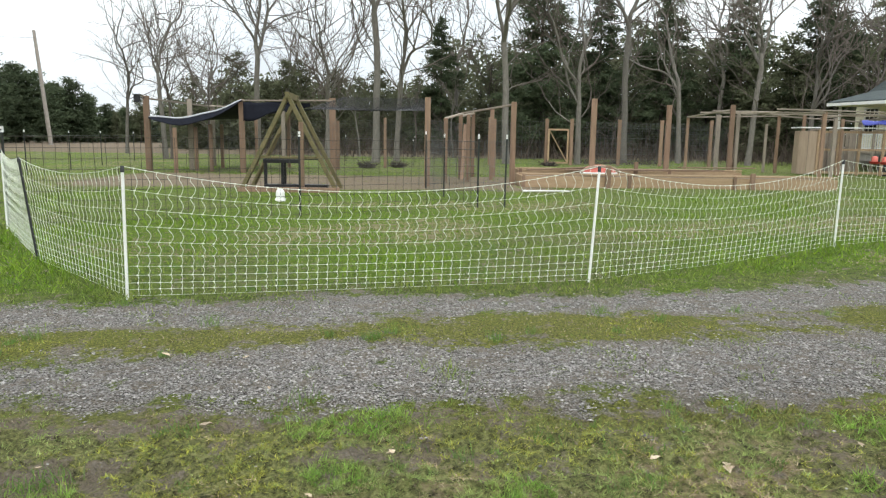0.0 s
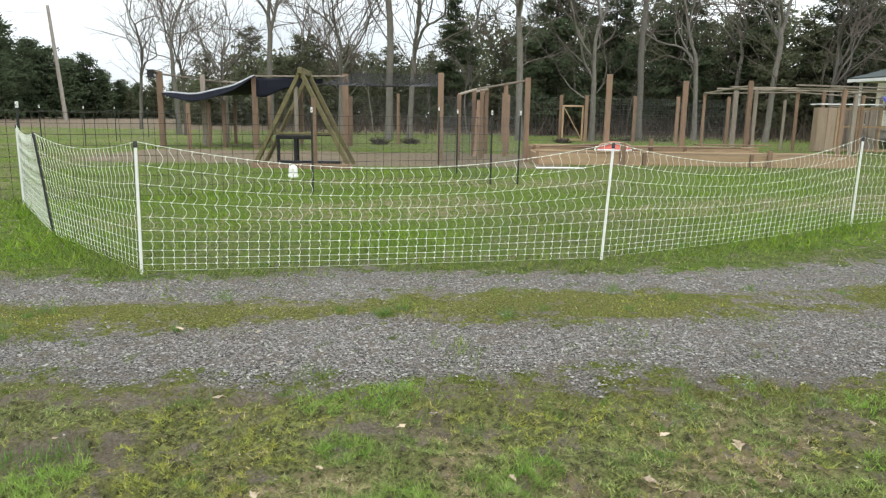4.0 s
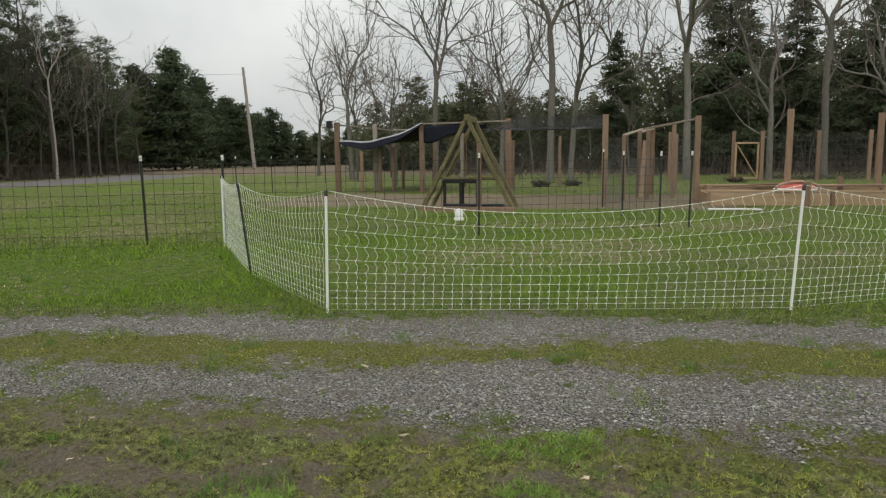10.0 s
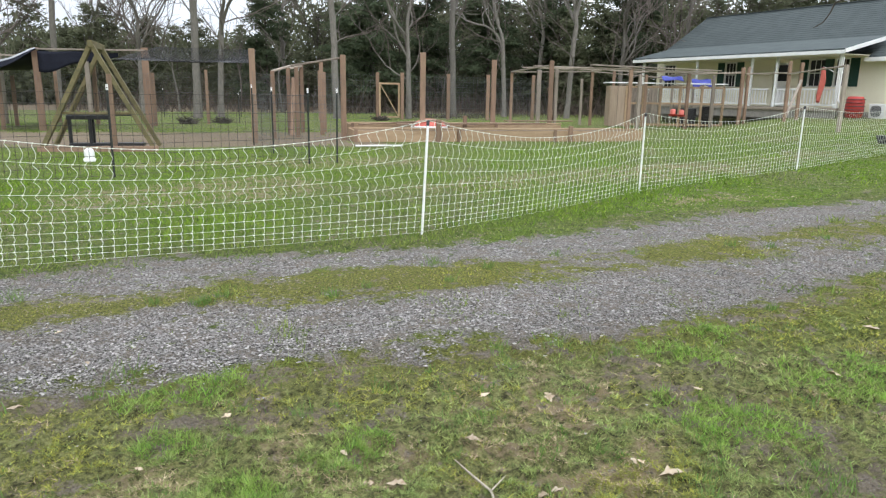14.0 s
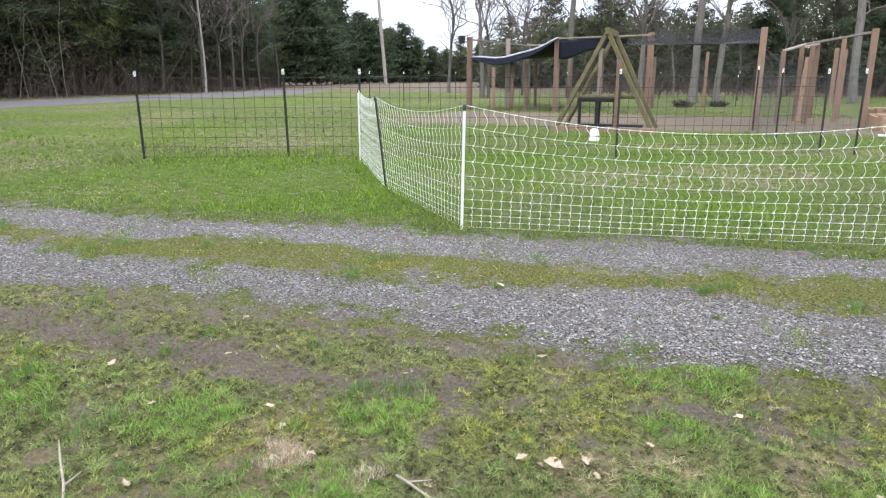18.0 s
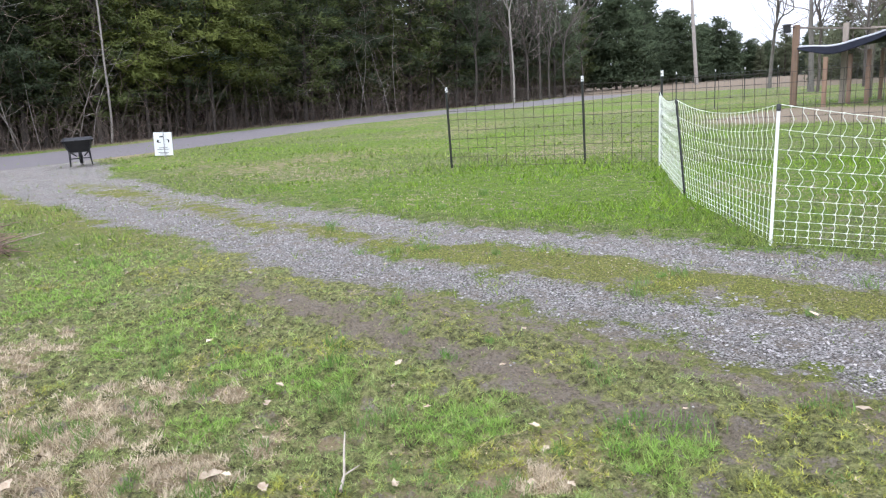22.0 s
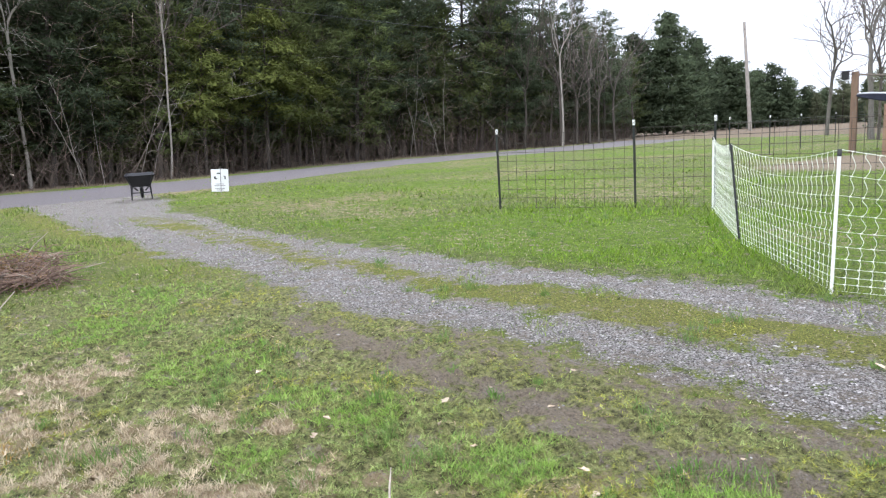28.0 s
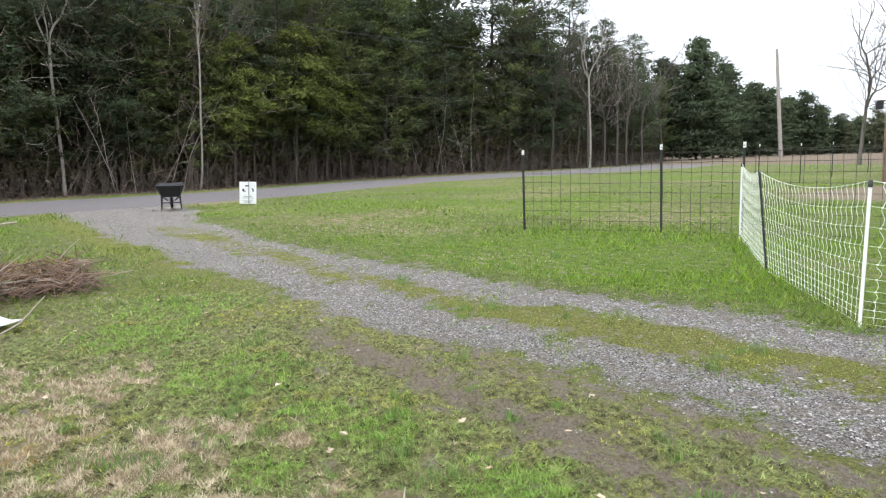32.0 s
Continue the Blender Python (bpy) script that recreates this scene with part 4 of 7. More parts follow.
def thicket():
    """Brown bare twigs and vines that fill the space under and between the cedars."""
    rnd = random.Random(31)
    tb = Tubes()
    for i in range(7000):
        y = rnd.uniform(-26, 48)
        x = wood_edge(y) - 2.4 - abs(rnd.gauss(0, 3.2))
        z = 7.5 * rnd.random() ** 1.5
        ln = rnd.uniform(0.5, 1.7)
        d = Vector((rnd.gauss(0, 0.5), rnd.gauss(0, 0.6), rnd.gauss(0.5, 0.6))).normalized() * ln
        a = Vector((x, y, z))
        m = a + d * 0.5 + Vector((rnd.gauss(0, 0.1), rnd.gauss(0, 0.1), rnd.gauss(0, 0.1))) * ln
        b = a + d + Vector((0, 0, -0.1 * ln))
        b.z, m.z = max(b.z, 0.05), max(m.z, 0.05)
        tb.rod([a, m, b], [0.010, 0.007, 0.003], 3)
    tagged(new("thicket", tb.mesh("thicket", M_THICKET, False)), "tangle of brown bare twigs and vines in the wood", "brush", kind="stuff")


deep_woods()
thicket()
underbrush()
dead_branches()
# ---- fences ----
def net_post(x, y, top, label, colour, cap=True):
    """A slim round stake of the net fence, with a dark cap and a steel spike in the ground."""
    z = z_at(x, y)
    ob = thing("net_post", pose(x, y, z), label, "fence post", "net fence posts")
    tb = Tubes()
    tb.rod([(0, 0, -0.05), (top[0] * 0.97, top[1] * 0.97, top[2] * 0.97)], 0.0125, 10)
    part("stake", tb.mesh("stake", colour), parent=ob)
    if cap:
        c = Tubes()
        c.rod([Vector(top) * 0.955, Vector(top) * 1.0, Vector(top) * 1.003], [0.016, 0.016, 0.006], 10)
        part("cap", c.mesh("cap", M_BLACK), parent=ob, label="black plastic cap")
    return ob


NET_POSTS = [  # foot x, y, lean of the top in x, y, height, dark stake
    (-5.62, 9.30, 0.0, 0.0, 1.07, False),
    (-3.90, 6.98, -0.18, 0.10, 1.05, True),
    (-2.29, 5.36, 0.02, 0.0, 1.05, False),
    (1.58, 6.19, 0.06, 0.04, 1.06, False),
    (5.03, 8.23, 0.01, 0.0, 1.05, False),
    (8.79, 9.69, 0.01, 0.0, 1.05, False),
    (13.5, 11.75, 0.0, 0.0, 0.98, False)]
for x, y, lx, ly, h, dark in NET_POSTS:
    net_post(x, y, (lx, ly, h), "leaning black fibreglass net stake" if dark else "slim white plastic net stake with a dark cap", M_BLACK if dark else M_WHITE, True)
NET = thing("net_fence", pose(0, 0, 0), "sagging white electric poultry netting strung between stakes", "net fence")
NET_ROWS = (0.02, 0.07, 0.12, 0.18, 0.25, 0.335, 0.44, 0.56, 0.69, 0.83, 1.0)


def net_panel(a, b, sag, seed):
    """One span of netting: sagging level strands and many wavering uprights."""
    rnd = random.Random(seed)
    (ax, ay, alx, aly, ah, _), (bx, by, blx, bly, bh, _) = a, b
    span = math.hypot(bx - ax, by - ay)
    cols = max(6, round(span / 0.083))
    belly = rnd.uniform(-0.05, 0.05)
    nx, ny = -(by - ay) / span, (bx - ax) / span

    def node(i, r):
        u = i / cols
        dip = 4 * u * (1 - u)
        hh = NET_ROWS[r] * (ah * (1 - u) + bh * u) * (1 - sag * dip * (0.35 + 0.65 * NET_ROWS[r]) if r else 1)
        lean = NET_ROWS[r]
        x = ax + (bx - ax) * u + (alx * (1 - u) + blx * u) * lean + nx * belly * dip * lean
        y = ay + (by - ay) * u + (aly * (1 - u) + bly * u) * lean + ny * belly * dip * lean
        return Vector((x, y, z_at(x, y) + max(hh, 0.012)))

    tb = Tubes()
    for r in range(len(NET_ROWS)):
        tb.rod([node(i, r) for i in range(cols + 1)], 0.0026 if r == len(NET_ROWS) - 1 else 0.0014, 3)
    ux, uy = (bx - ax) / span, (by - ay) / span
    for i in range(1, cols):
        pts = []
        for r in range(len(NET_ROWS)):
            p = node(i, r)
            if r:
                q = node(i, r - 1)
                gap = (p - q).length
                w = min(0.22 * gap, 0.026) * rnd.uniform(0.7, 1.3)
                for u, k in ((0.22, 0.75), (0.45, 1.0), (0.66, 0.45), (0.84, -0.25)) if gap > 0.09 else ((0.5, 0.8),):
                    pts.append(q.lerp(p, u) + Vector((ux * w * k, uy * w * k, 0)))
            pts.append(p)
        tb.rod(pts, 0.0023, 3)
        for r in range(1, len(NET_ROWS)):
            p = node(i, r)
            tb.rod([p - Vector((ux * 0.008, uy * 0.007, 0)), p + Vector((ux * 0.008, uy * 0.008, 0))], 0.0046, 4)
    return part("net_span", tb.mesh("net_span", M_NET, False), parent=NET)


for i in range(len(NET_POSTS) - 1):
    net_panel(NET_POSTS[i], NET_POSTS[i + 1], (0.06, 0.10, 0.20, 0.20, 0.17, 0.14)[i], 40 + i)


def t_post(x, y, h=1.38, lean=(0, 0), label="dark steel T-post with a white tip"):
    ob = thing("t_post", pose(x, y, z_at(x, y)), label, "fence post", "steel fence posts")
    bm = box_bm(0.034, 0.005, h, 0, (0, 0, h / 2 - 0.03))
    box_bm(0.005, 0.03, h, 0, (0, 0.016, h / 2 - 0.03), None, bm)
    for i in range(int(h / 0.055)):
        box_bm(0.010, 0.010, 0.018, 0, (0, -0.006, 0.06 + i * 0.055), None, bm)
    bmesh.ops.transform(bm, matrix=Matrix(((1, 0, lean[0], 0), (0, 1, lean[1], 0), (0, 0, 1, 0), (0, 0, 0, 1))), verts=bm.verts[:])
    part("stem", bm, M_TPOST, ob)
    t = box_bm(0.034, 0.030, 0.085, 0.003, (lean[0] * h, 0.010 + lean[1] * h, h - 0.068))
    part("tip", t, M_WHITE, ob, "white plastic tip")
    return ob


def wire_span(a, b, height, rows, gap, radius, label):
    """A near span of welded wire, each line wire and each stay wire a part."""
    (ax, ay), (bx, by) = a, b
    n = max(2, round(math.hypot(bx - ax, by - ay) / gap))
    za, zb = z_at(ax, ay), z_at(bx, by)
    rnd = random.Random(int(ax * 97 + by * 31))
    ob = thing("wire_panel", pose(ax, ay, za), label, "wire fence", "wire fence spans")
    for r in rows:
        tb = Tubes()
        tb.rod([((bx - ax) * i / 6, (by - ay) * i / 6, (zb - za) * i / 6 + r * height + rnd.gauss(0, 0.006)) for i in range(7)], radius, 4)
        part("line_wire", tb.mesh("line_wire", M_WIRE, False), parent=ob)
    for i in range(n + 1):
        u = i / n
        x, y, z = (bx - ax) * u, (by - ay) * u, (zb - za) * u
        tb = Tubes()
        tb.rod([(x, y, z + rows[0] * height), (x + rnd.gauss(0, 0.008), y, z + 0.5 * height), (x, y, z + rows[-1] * height)], radius, 4)
        part("stay_wire", tb.mesh("stay_wire", M_WIRE, False), parent=ob)
    return ob


def wire_panel(name, a, b, height, rows, gap, radius, label, foot=0.0, material=None, group="wire fence spans"):
    """Welded wire between two posts."""
    tb = Tubes()
    (ax, ay), (bx, by) = a, b
    span = math.hypot(bx - ax, by - ay)
    n = max(2, round(span / gap))
    za, zb = z_at(ax, ay) + foot, z_at(bx, by) + foot
    rnd = random.Random(int(ax * 97 + by * 31))
    for r in rows:
        pts = []
        for i in range(7):
            u = i / 6
            pts.append((ax + (bx - ax) * u, ay + (by - ay) * u, za + (zb - za) * u + r * height + rnd.gauss(0, 0.004)))
        tb.rod(pts, radius, 3)
    for i in range(n + 1):
        u = i / n
        x, y, z = ax + (bx - ax) * u, ay + (by - ay) * u, za + (zb - za) * u
        tb.rod([(x, y, z + rows[0] * height), (x + rnd.gauss(0, 0.006), y, z + 0.5 * height), (x, y, z + rows[-1] * height)], radius, 3)
    ob = new(name, tb.mesh(name, material or M_WIRE, False))
    return tagged(ob, label, "wire fence", group)


EVEN9 = [0.02 + 0.98 * i / 8 for i in range(9)]
LINE = [(-8.74, 7.98), (-6.82, 9.10), (-5.76, 9.58), (-2.05, 11.30), (0.97, 13.04)]
for i, (x, y) in enumerate(LINE):
    t_post(x, y, 1.36 if i == 0 else 1.40, (-0.02, 0.0) if i < 2 else (0, 0))
t_post(1.50, 13.2, 1.41, (0.01, 0))
t_post(0.36, 15.37, 1.42)
t_post(-0.08, 17.85, 1.48)
for a, b in zip(LINE[:-1], LINE[1:]):
    wire_span(a, b, 1.24, EVEN9, 0.155, 0.0034, "rusty welded wire fencing with square openings")
wire_panel("wire_panel", LINE[-1], (0.36, 15.37), 1.24, EVEN9, 0.12, 0.003, "dull grey welded wire fencing", material=M_MESHWIRE)
wire_panel("wire_panel", (0.36, 15.37), (-0.08, 17.85), 1.24, EVEN9, 0.12, 0.003, "dull grey welded wire fencing", material=M_MESHWIRE)
wire_panel("wire_panel", (0.97, 13.04), (1.5, 13.2), 1.24, EVEN9, 0.12, 0.003, "dull grey welded wire fencing", material=M_MESHWIRE)
# the far field fence
FIELD = [(-8.74, 7.98), (-10.6, 14.5), (-12.4, 21.5), (-12.6, 24.5), (-13.4, 28.5), (-14.0, 33.0), (-14.6, 38.0)]
BACK = [(-14.6, 38.0), (-9.5, 37.8), (-4.6, 37.4), (-0.9, 37.0), (5.9, 36.0)]
for x, y in FIELD[2:-1] + BACK[:-1]:
    t_post(x, y, 1.40)
for a, b in zip(FIELD[2:-1] + BACK[:-1], FIELD[3:] + BACK[1:]):
    if a != b:
        wire_panel("wire_panel", a, b, 1.2, EVEN9[::2] + [1.0], 0.6, 0.0035, "thin field fence wires between steel posts", material=M_MESHWIRE)
t_post(-0.8, 30.6, 1.25)
# ---- poultry pens behind the netting ----
def wood_post(x, y, h, w=0.14, d=0.09, mat=None, lean=(0, 0), label="rough-sawn brown wooden pen post", turn=0):
    bm = box_bm(w, d, h + 0.1, 0.008, (0, 0, h / 2 - 0.05))
    bmesh.ops.transform(bm, matrix=Matrix(((1, 0, lean[0], 0), (0, 1, lean[1], 0), (0, 0, 1, 0), (0, 0, 0, 1))), verts=bm.verts[:])
    ob = part("wooden_post", bm, mat or M_TIMBER)
    ob.matrix_basis = pose(x, y, z_at(x, y), 0, 0, turn)
    return tagged(ob, label, "post", "wooden pen posts")


def rail(a, b, w=0.09, d=0.045, mat=None, label="weathered board laid along the pen's top"):
    mid = (Vector(a) + Vector(b)) / 2
    bm = beam_bm(Vector(a) - mid, Vector(b) - mid, w, d)
    ob = part("rail", bm, mat or M_TIMBER_GREY)
    ob.matrix_basis = Matrix.Translation(mid)
    return tagged(ob, label, "rail", "pen rails")


# the covered pen
for x, y, h, w, m in ((-9.82, 24.4, 2.58, 0.20, M_TIMBER), (-8.75, 25.6, 2.55, 0.16, M_TIMBER_GREY), (-6.55, 24.4, 2.52, 0.19, M_TIMBER), (-3.35, 24.0, 2.58, 0.20, M_TIMBER), (-9.0, 29.0, 2.5, 0.16, M_TIMBER_GREY), (-3.7, 27.5, 1.9, 0.22, M_TIMBER), (-5.9, 29.0, 2.4, 0.14, M_TIMBER)):
    wood_post(x, y, h, w, 0.10, m)
for az, d, h in ((-20.0, 25.0, 1.5), (-18.5, 26.0, 1.55), (-17.4, 26.0, 1.65), (-16.6, 28.5, 1.7), (-22.0, 26.5, 1.5), (-14.0, 31, 2.0)):
    wood_post(d * math.sin(radians(az)), d * math.cos(radians(az)), h, 0.12, 0.08)
rail((-6.55, 24.4, 2.47), (-3.35, 24.0, 2.50), 0.13, 0.05)
rail((-9.0, 29.0, 2.45), (-5.9, 29.0, 2.40), 0.13, 0.05)
rail((-9.82, 24.4, 2.50), (-9.0, 29.0, 2.42), 0.13, 0.05)
rail((-3.35, 24.0, 2.52), (-3.9, 29.0, 2.42), 0.13, 0.05)


def tarp():
    """A dark tarpaulin slung from the rail to the corner post, sagging between."""
    nu, nv = 22, 14
    v, f = [], []
    c00, c10, c01, c11 = Vector((-9.7, 24.3, 1.86)), Vector((-6.5, 24.3, 2.46)), Vector((-8.9, 28.8, 2.3)), Vector((-4.6, 28.8, 2.42))
    for j in range(nv + 1):
        for i in range(nu + 1):
            s, t = i / nu, j / nv
            p = c00 * (1 - s) * (1 - t) + c10 * s * (1 - t) + c01 * (1 - s) * t + c11 * s * t
            sag = 0.34 * math.sin(math.pi * s) * (1 - 0.5 * t) + 0.25 * math.sin(math.pi * t) * (1 - 0.4 * s)
            p.z -= sag * 0.75 - 0.02 * math.sin(14 * s + 5 * t) - 0.015 * math.sin(23 * t)
            v.append(p)
    for j in range(nv):
        for i in range(nu):
            a = j * (nu + 1) + i
            f.append((a, a + 1, a + nu + 2, a + nu + 1))
    ob = thing("tarp", pose(0, 0, 0), "dark blue-black tarpaulin slung over the pen, sagging", "tarp")
    me = mesh_of("sheet", v, f, M_TARP, True)
    sheet = part("sheet", me, parent=ob)
    so = sheet.modifiers.new("thick", 'SOLIDIFY')
    so.thickness = 0.012
    hem = Tubes()
    hem.rod([v[i] + Vector((0, -0.01, 0.025)) for i in range(nu + 1)], [0.012] + [0.035] * (nu - 1) + [0.012], 6)
    part("hem", hem.mesh("hem", M_TARP_EDGE), parent=ob, label="pale silver rolled edge")
    front = [(p.x, p.y - 0.03 - 0.02 * j, p.z - (0.04 + 0.20 * math.sin(math.pi * (i / nu) ** 0.8)) * j / 5) for j in range(6) for i, p in enumerate(v[:nu + 1])]
    skirt = part("skirt", mesh_of("skirt", front, [(j * (nu + 1) + i, j * (nu + 1) + i + 1, (j + 1) * (nu + 1) + i + 1, (j + 1) * (nu + 1) + i) for j in range(5) for i in range(nu)], M_TARP, True), parent=ob)
    skirt.modifiers.new("thick", 'SOLIDIFY').thickness = 0.008
    flap_v = []
    for j in range(7):
        for i in range(15):
            s, t = i / 14, j / 6
            flap_v.append((-6.45 + 2.3 * s, 24.25 - 0.05 * s, 2.42 - 0.02 * math.sin(9 * s) - (0.15 + 0.55 * (1 - s)) * t * (0.9 + 0.1 * math.sin(11 * s))))
    flap = part("flap", mesh_of("flap", flap_v, [(j * 15 + i, j * 15 + i + 1, j * 15 + i + 16, j * 15 + i + 15) for j in range(6) for i in range(14)], M_TARP, True), parent=ob)
    fs = flap.modifiers.new("thick", 'SOLIDIFY')
    fs.thickness = 0.01


tarp()


def a_frame():
    """The old wooden A-frame: four sloping legs, ridge, uprights and a low bench."""
    ob = thing("a_frame", pose(-3.25, 16.3, z_at(-3.3, 16.3), 0, 0, 3), "old mossy timber A-frame swing stand used as a perch", "A-frame")
    for y0 in (-0.05, 1.25):
        part("leg", beam_bm((-1.12, y0, 0.02), (0.03, y0, 2.28), 0.18, 0.09), M_TIMBER_MOSS, ob)
        part("leg", beam_bm((1.10, y0 - 0.02, 0.02), (-0.03, y0 - 0.02, 2.28), 0.18, 0.09), M_TIMBER_MOSS, ob)
    part("ridge_beam", beam_bm((0, -0.2, 2.22), (0, 1.45, 2.22), 0.10, 0.14), M_TIMBER_MOSS, ob)
    part("upright", beam_bm((0.30, -0.12, 0.0), (0.30, -0.12, 1.62), 0.11, 0.09), M_TIMBER, ob, "yellow-brown newer post")
    part("upright", beam_bm((-0.30, 1.1, 0.0), (-0.30, 1.1, 1.9), 0.09, 0.09), M_TIMBER_GREY, ob)
    part("crossbar", beam_bm((-0.72, 0.02, 0.80), (0.78, 0.02, 0.80), 0.08, 0.05), M_TIMBER_MOSS, ob)
    part("seat", box_bm(1.3, 0.34, 0.05, 0.01, (0.0, 0.55, 0.76)), M_BLACK, ob, "dark plank bench")
    for x in (-0.22, 0.20):
        part("support", box_bm(0.12, 0.10, 0.74, 0.01, (x, 0.5, 0.37)), M_BLACK, ob)
    for x in (-0.62, -0.22, 0.20):
        part("bench_leg", box_bm(0.07, 0.07, 0.74, 0.006, (x, 0.34, 0.37)), M_BLACK, ob)
    part("bench_rail", box_bm(0.95, 0.05, 0.09, 0.006, (-0.2, 0.32, 0.70)), M_BLACK, ob)
    part("brace", beam_bm((-0.95, 0.6, 0.15), (-0.35, 0.6, 1.35), 0.16, 0.04), M_TIMBER_MOSS, ob, "dark plank along the side")
    part("sill", box_bm(2.35, 0.10, 0.13, 0.01, (0.0, -0.16, 0.05)), M_TIMBER, ob)
    part("sill", box_bm(1.5, 0.30, 0.10, 0.01, (0.1, 0.4, 0.10)), M_BLACK, ob)


a_frame()


def poultry_drinker(x, y):
    tb = Tubes()
    ob = thing("poultry_drinker", pose(x, y, z_at(x, y)), "small translucent white poultry drinker jug on the grass", "drinker")
    tb.rod([(0, 0, 0.03), (0, 0, 0.17), (0, 0, 0.215), (0, 0, 0.24), (0, 0, 0.245)], [0.085, 0.09, 0.075, 0.04, 0.01], 16)
    part("jug", tb.mesh("jug", M_WHITE), parent=ob)
    tb = Tubes()
    tb.rod([(0, 0, 0.0), (0, 0, 0.05), (0, 0, 0.055)], [0.10, 0.11, 0.08], 16)
    part("tray", tb.mesh("tray", M_WHITE), parent=ob)


poultry_drinker(-2.95, 13.9)

# tall posts of the open runs
for x, y, h in ((-0.05, 18.55, 2.34), (2.38, 19.95, 2.34), (4.60, 19.65, 2.45), (7.40, 21.7, 2.40), (10.1, 23.4, 2.52)):
    wood_post(x, y, h, 0.15, 0.10)
for x, y, h in ((0.46, 20.3, 1.86), (0.95, 22.0, 2.02), (1.15, 21.0, 2.0), (1.42, 23.4, 2.18), (1.94, 22.0, 2.2), (2.15, 23.6, 1.95), (-1.95, 29.5, 2.1)):
    wood_post(x, y, h, 0.12, 0.09)
rail((0.46, 20.3, 1.86), (1.0, 21.4, 2.05), 0.09, 0.05)
rail((1.0, 21.4, 2.05), (2.38, 19.95, 2.26), 0.10, 0.05)
rail((1.42, 23.4, 2.12), (0.95, 22.0, 1.98), 0.09, 0.05)
wire_panel("mesh_panel", (-0.05, 18.5), (0.46, 20.3), 1.75, EVEN9, 0.10, 0.003, "grey wire mesh on the pen posts", material=M_MESHWIRE, group="pen mesh")
wire_panel("mesh_panel", (0.46, 20.3), (1.4, 23.4), 1.75, EVEN9, 0.10, 0.003, "grey wire mesh on the pen posts", material=M_MESHWIRE, group="pen mesh")
for a, b in (((-9.82, 24.3), (-6.55, 24.3)), ((-6.55, 24.3), (-3.35, 23.9)), ((-3.35, 23.9), (-0.05, 18.5)), ((1.5, 18.9), (2.38, 19.95)), ((4.6, 20.6), (7.4, 21.7)), ((7.4, 21.7), (10.1, 23.4)), ((-9.0, 28.9), (-5.9, 28.9))):
    wire_panel("mesh_panel", a, b, 1.85, [i / 26 + 0.01 for i in range(26)], 0.075, 0.0017, "fine grey poultry wire stapled to the pen posts", material=M_MESHWIRE, group="pen mesh")
# back fence with its gate
for x, y, h in ((5.9, 36.0, 2.35), (7.15, 35.8, 2.35), (9.65, 36.0, 2.35), (11.9, 36.2, 2.35), (2.9, 35.0, 2.35), (14.6, 36.5, 2.4)):
    wood_post(x, y, h, 0.17, 0.12)
for a, b in (((2.9, 35.0), (5.9, 36.0)), ((7.15, 35.8), (9.65, 36.0)), ((9.65, 36.0), (11.9, 36.2)), ((11.9, 36.2), (14.6, 36.5))):
    wire_panel("mesh_panel", a, b, 2.2, EVEN9, 0.2, 0.005, "tall field wire along the back of the pens", material=M_MESHWIRE, group="pen mesh")


def pen_gate():
    ob = thing("pen_gate", pose(6.5, 35.9, 0), "light wooden pen gate with one diagonal brace", "gate")
    for x in (-0.5, 0.5):
        part("stile", box_bm(0.09, 0.05, 1.75, 0.006, (x, 0, 0.95)), M_TIMBER_NEW, ob)
    for z in (0.12, 1.8):
        part("gate_rail", box_bm(1.09, 0.06, 0.09, 0.006, (0, -0.004, z)), M_TIMBER_NEW, ob)
    part("brace", beam_bm((-0.45, 0.0, 1.72), (0.45, 0.0, 0.2), 0.08, 0.04), M_TIMBER_NEW, ob)


pen_gate()


def raised_bed(x0, x1, y, h, depth, label, planks=3):
    """A long plank box with cleats, its boards visible one over the other."""
    ob = thing("plank_bed", pose((x0 + x1) / 2, y, z_at((x0 + x1) / 2, y)), label, "garden bed", "plank beds")
    w = x1 - x0
    n = max(1, round(w / 2.7))
    for i in range(n):
        part("plank", box_bm(w / n - 0.012, 0.04, h - 0.06, 0.006, (-w / 2 + w / n * (i + 0.5), 0, (h - 0.06) / 2 - 0.02)), M_TIMBER_NEW, ob)
        part("cap_board", box_bm(w / n - 0.015, 0.13, 0.04, 0.006, (-w / 2 + w / n * (i + 0.5), 0.03, h - 0.035)), M_TIMBER_NEW, ob)
        part("cleat", box_bm(0.09, 0.045, h - 0.02, 0.006, (-w / 2 + w / n * i + 0.05, -0.045, h / 2 - 0.03)), M_TIMBER, ob)
    for x in (-w / 2 + 0.02, w / 2 - 0.02):
        part("plank", box_bm(0.04, depth, h - 0.06, 0.006, (x, depth / 2 + 0.03, (h - 0.06) / 2 - 0.02)), M_TIMBER_NEW, ob)
    part("plank", box_bm(w, 0.04, h - 0.04, 0.006, (0, depth + 0.07, (h - 0.04) / 2 - 0.02)), M_TIMBER_NEW, ob)
    part("soil", box_bm(w - 0.1, depth - 0.02, 0.1, 0.02, (0, depth / 2 + 0.035, h - 0.18)), M_BRUSH, ob, "brown soil and litter")


raised_bed(2.55, 11.3, 19.0, 0.38, 1.3, "long raised bed of pale new planks in front of the runs")
raised_bed(2.7, 9.5, 21.0, 0.46, 1.0, "second raised plank bed behind the first")


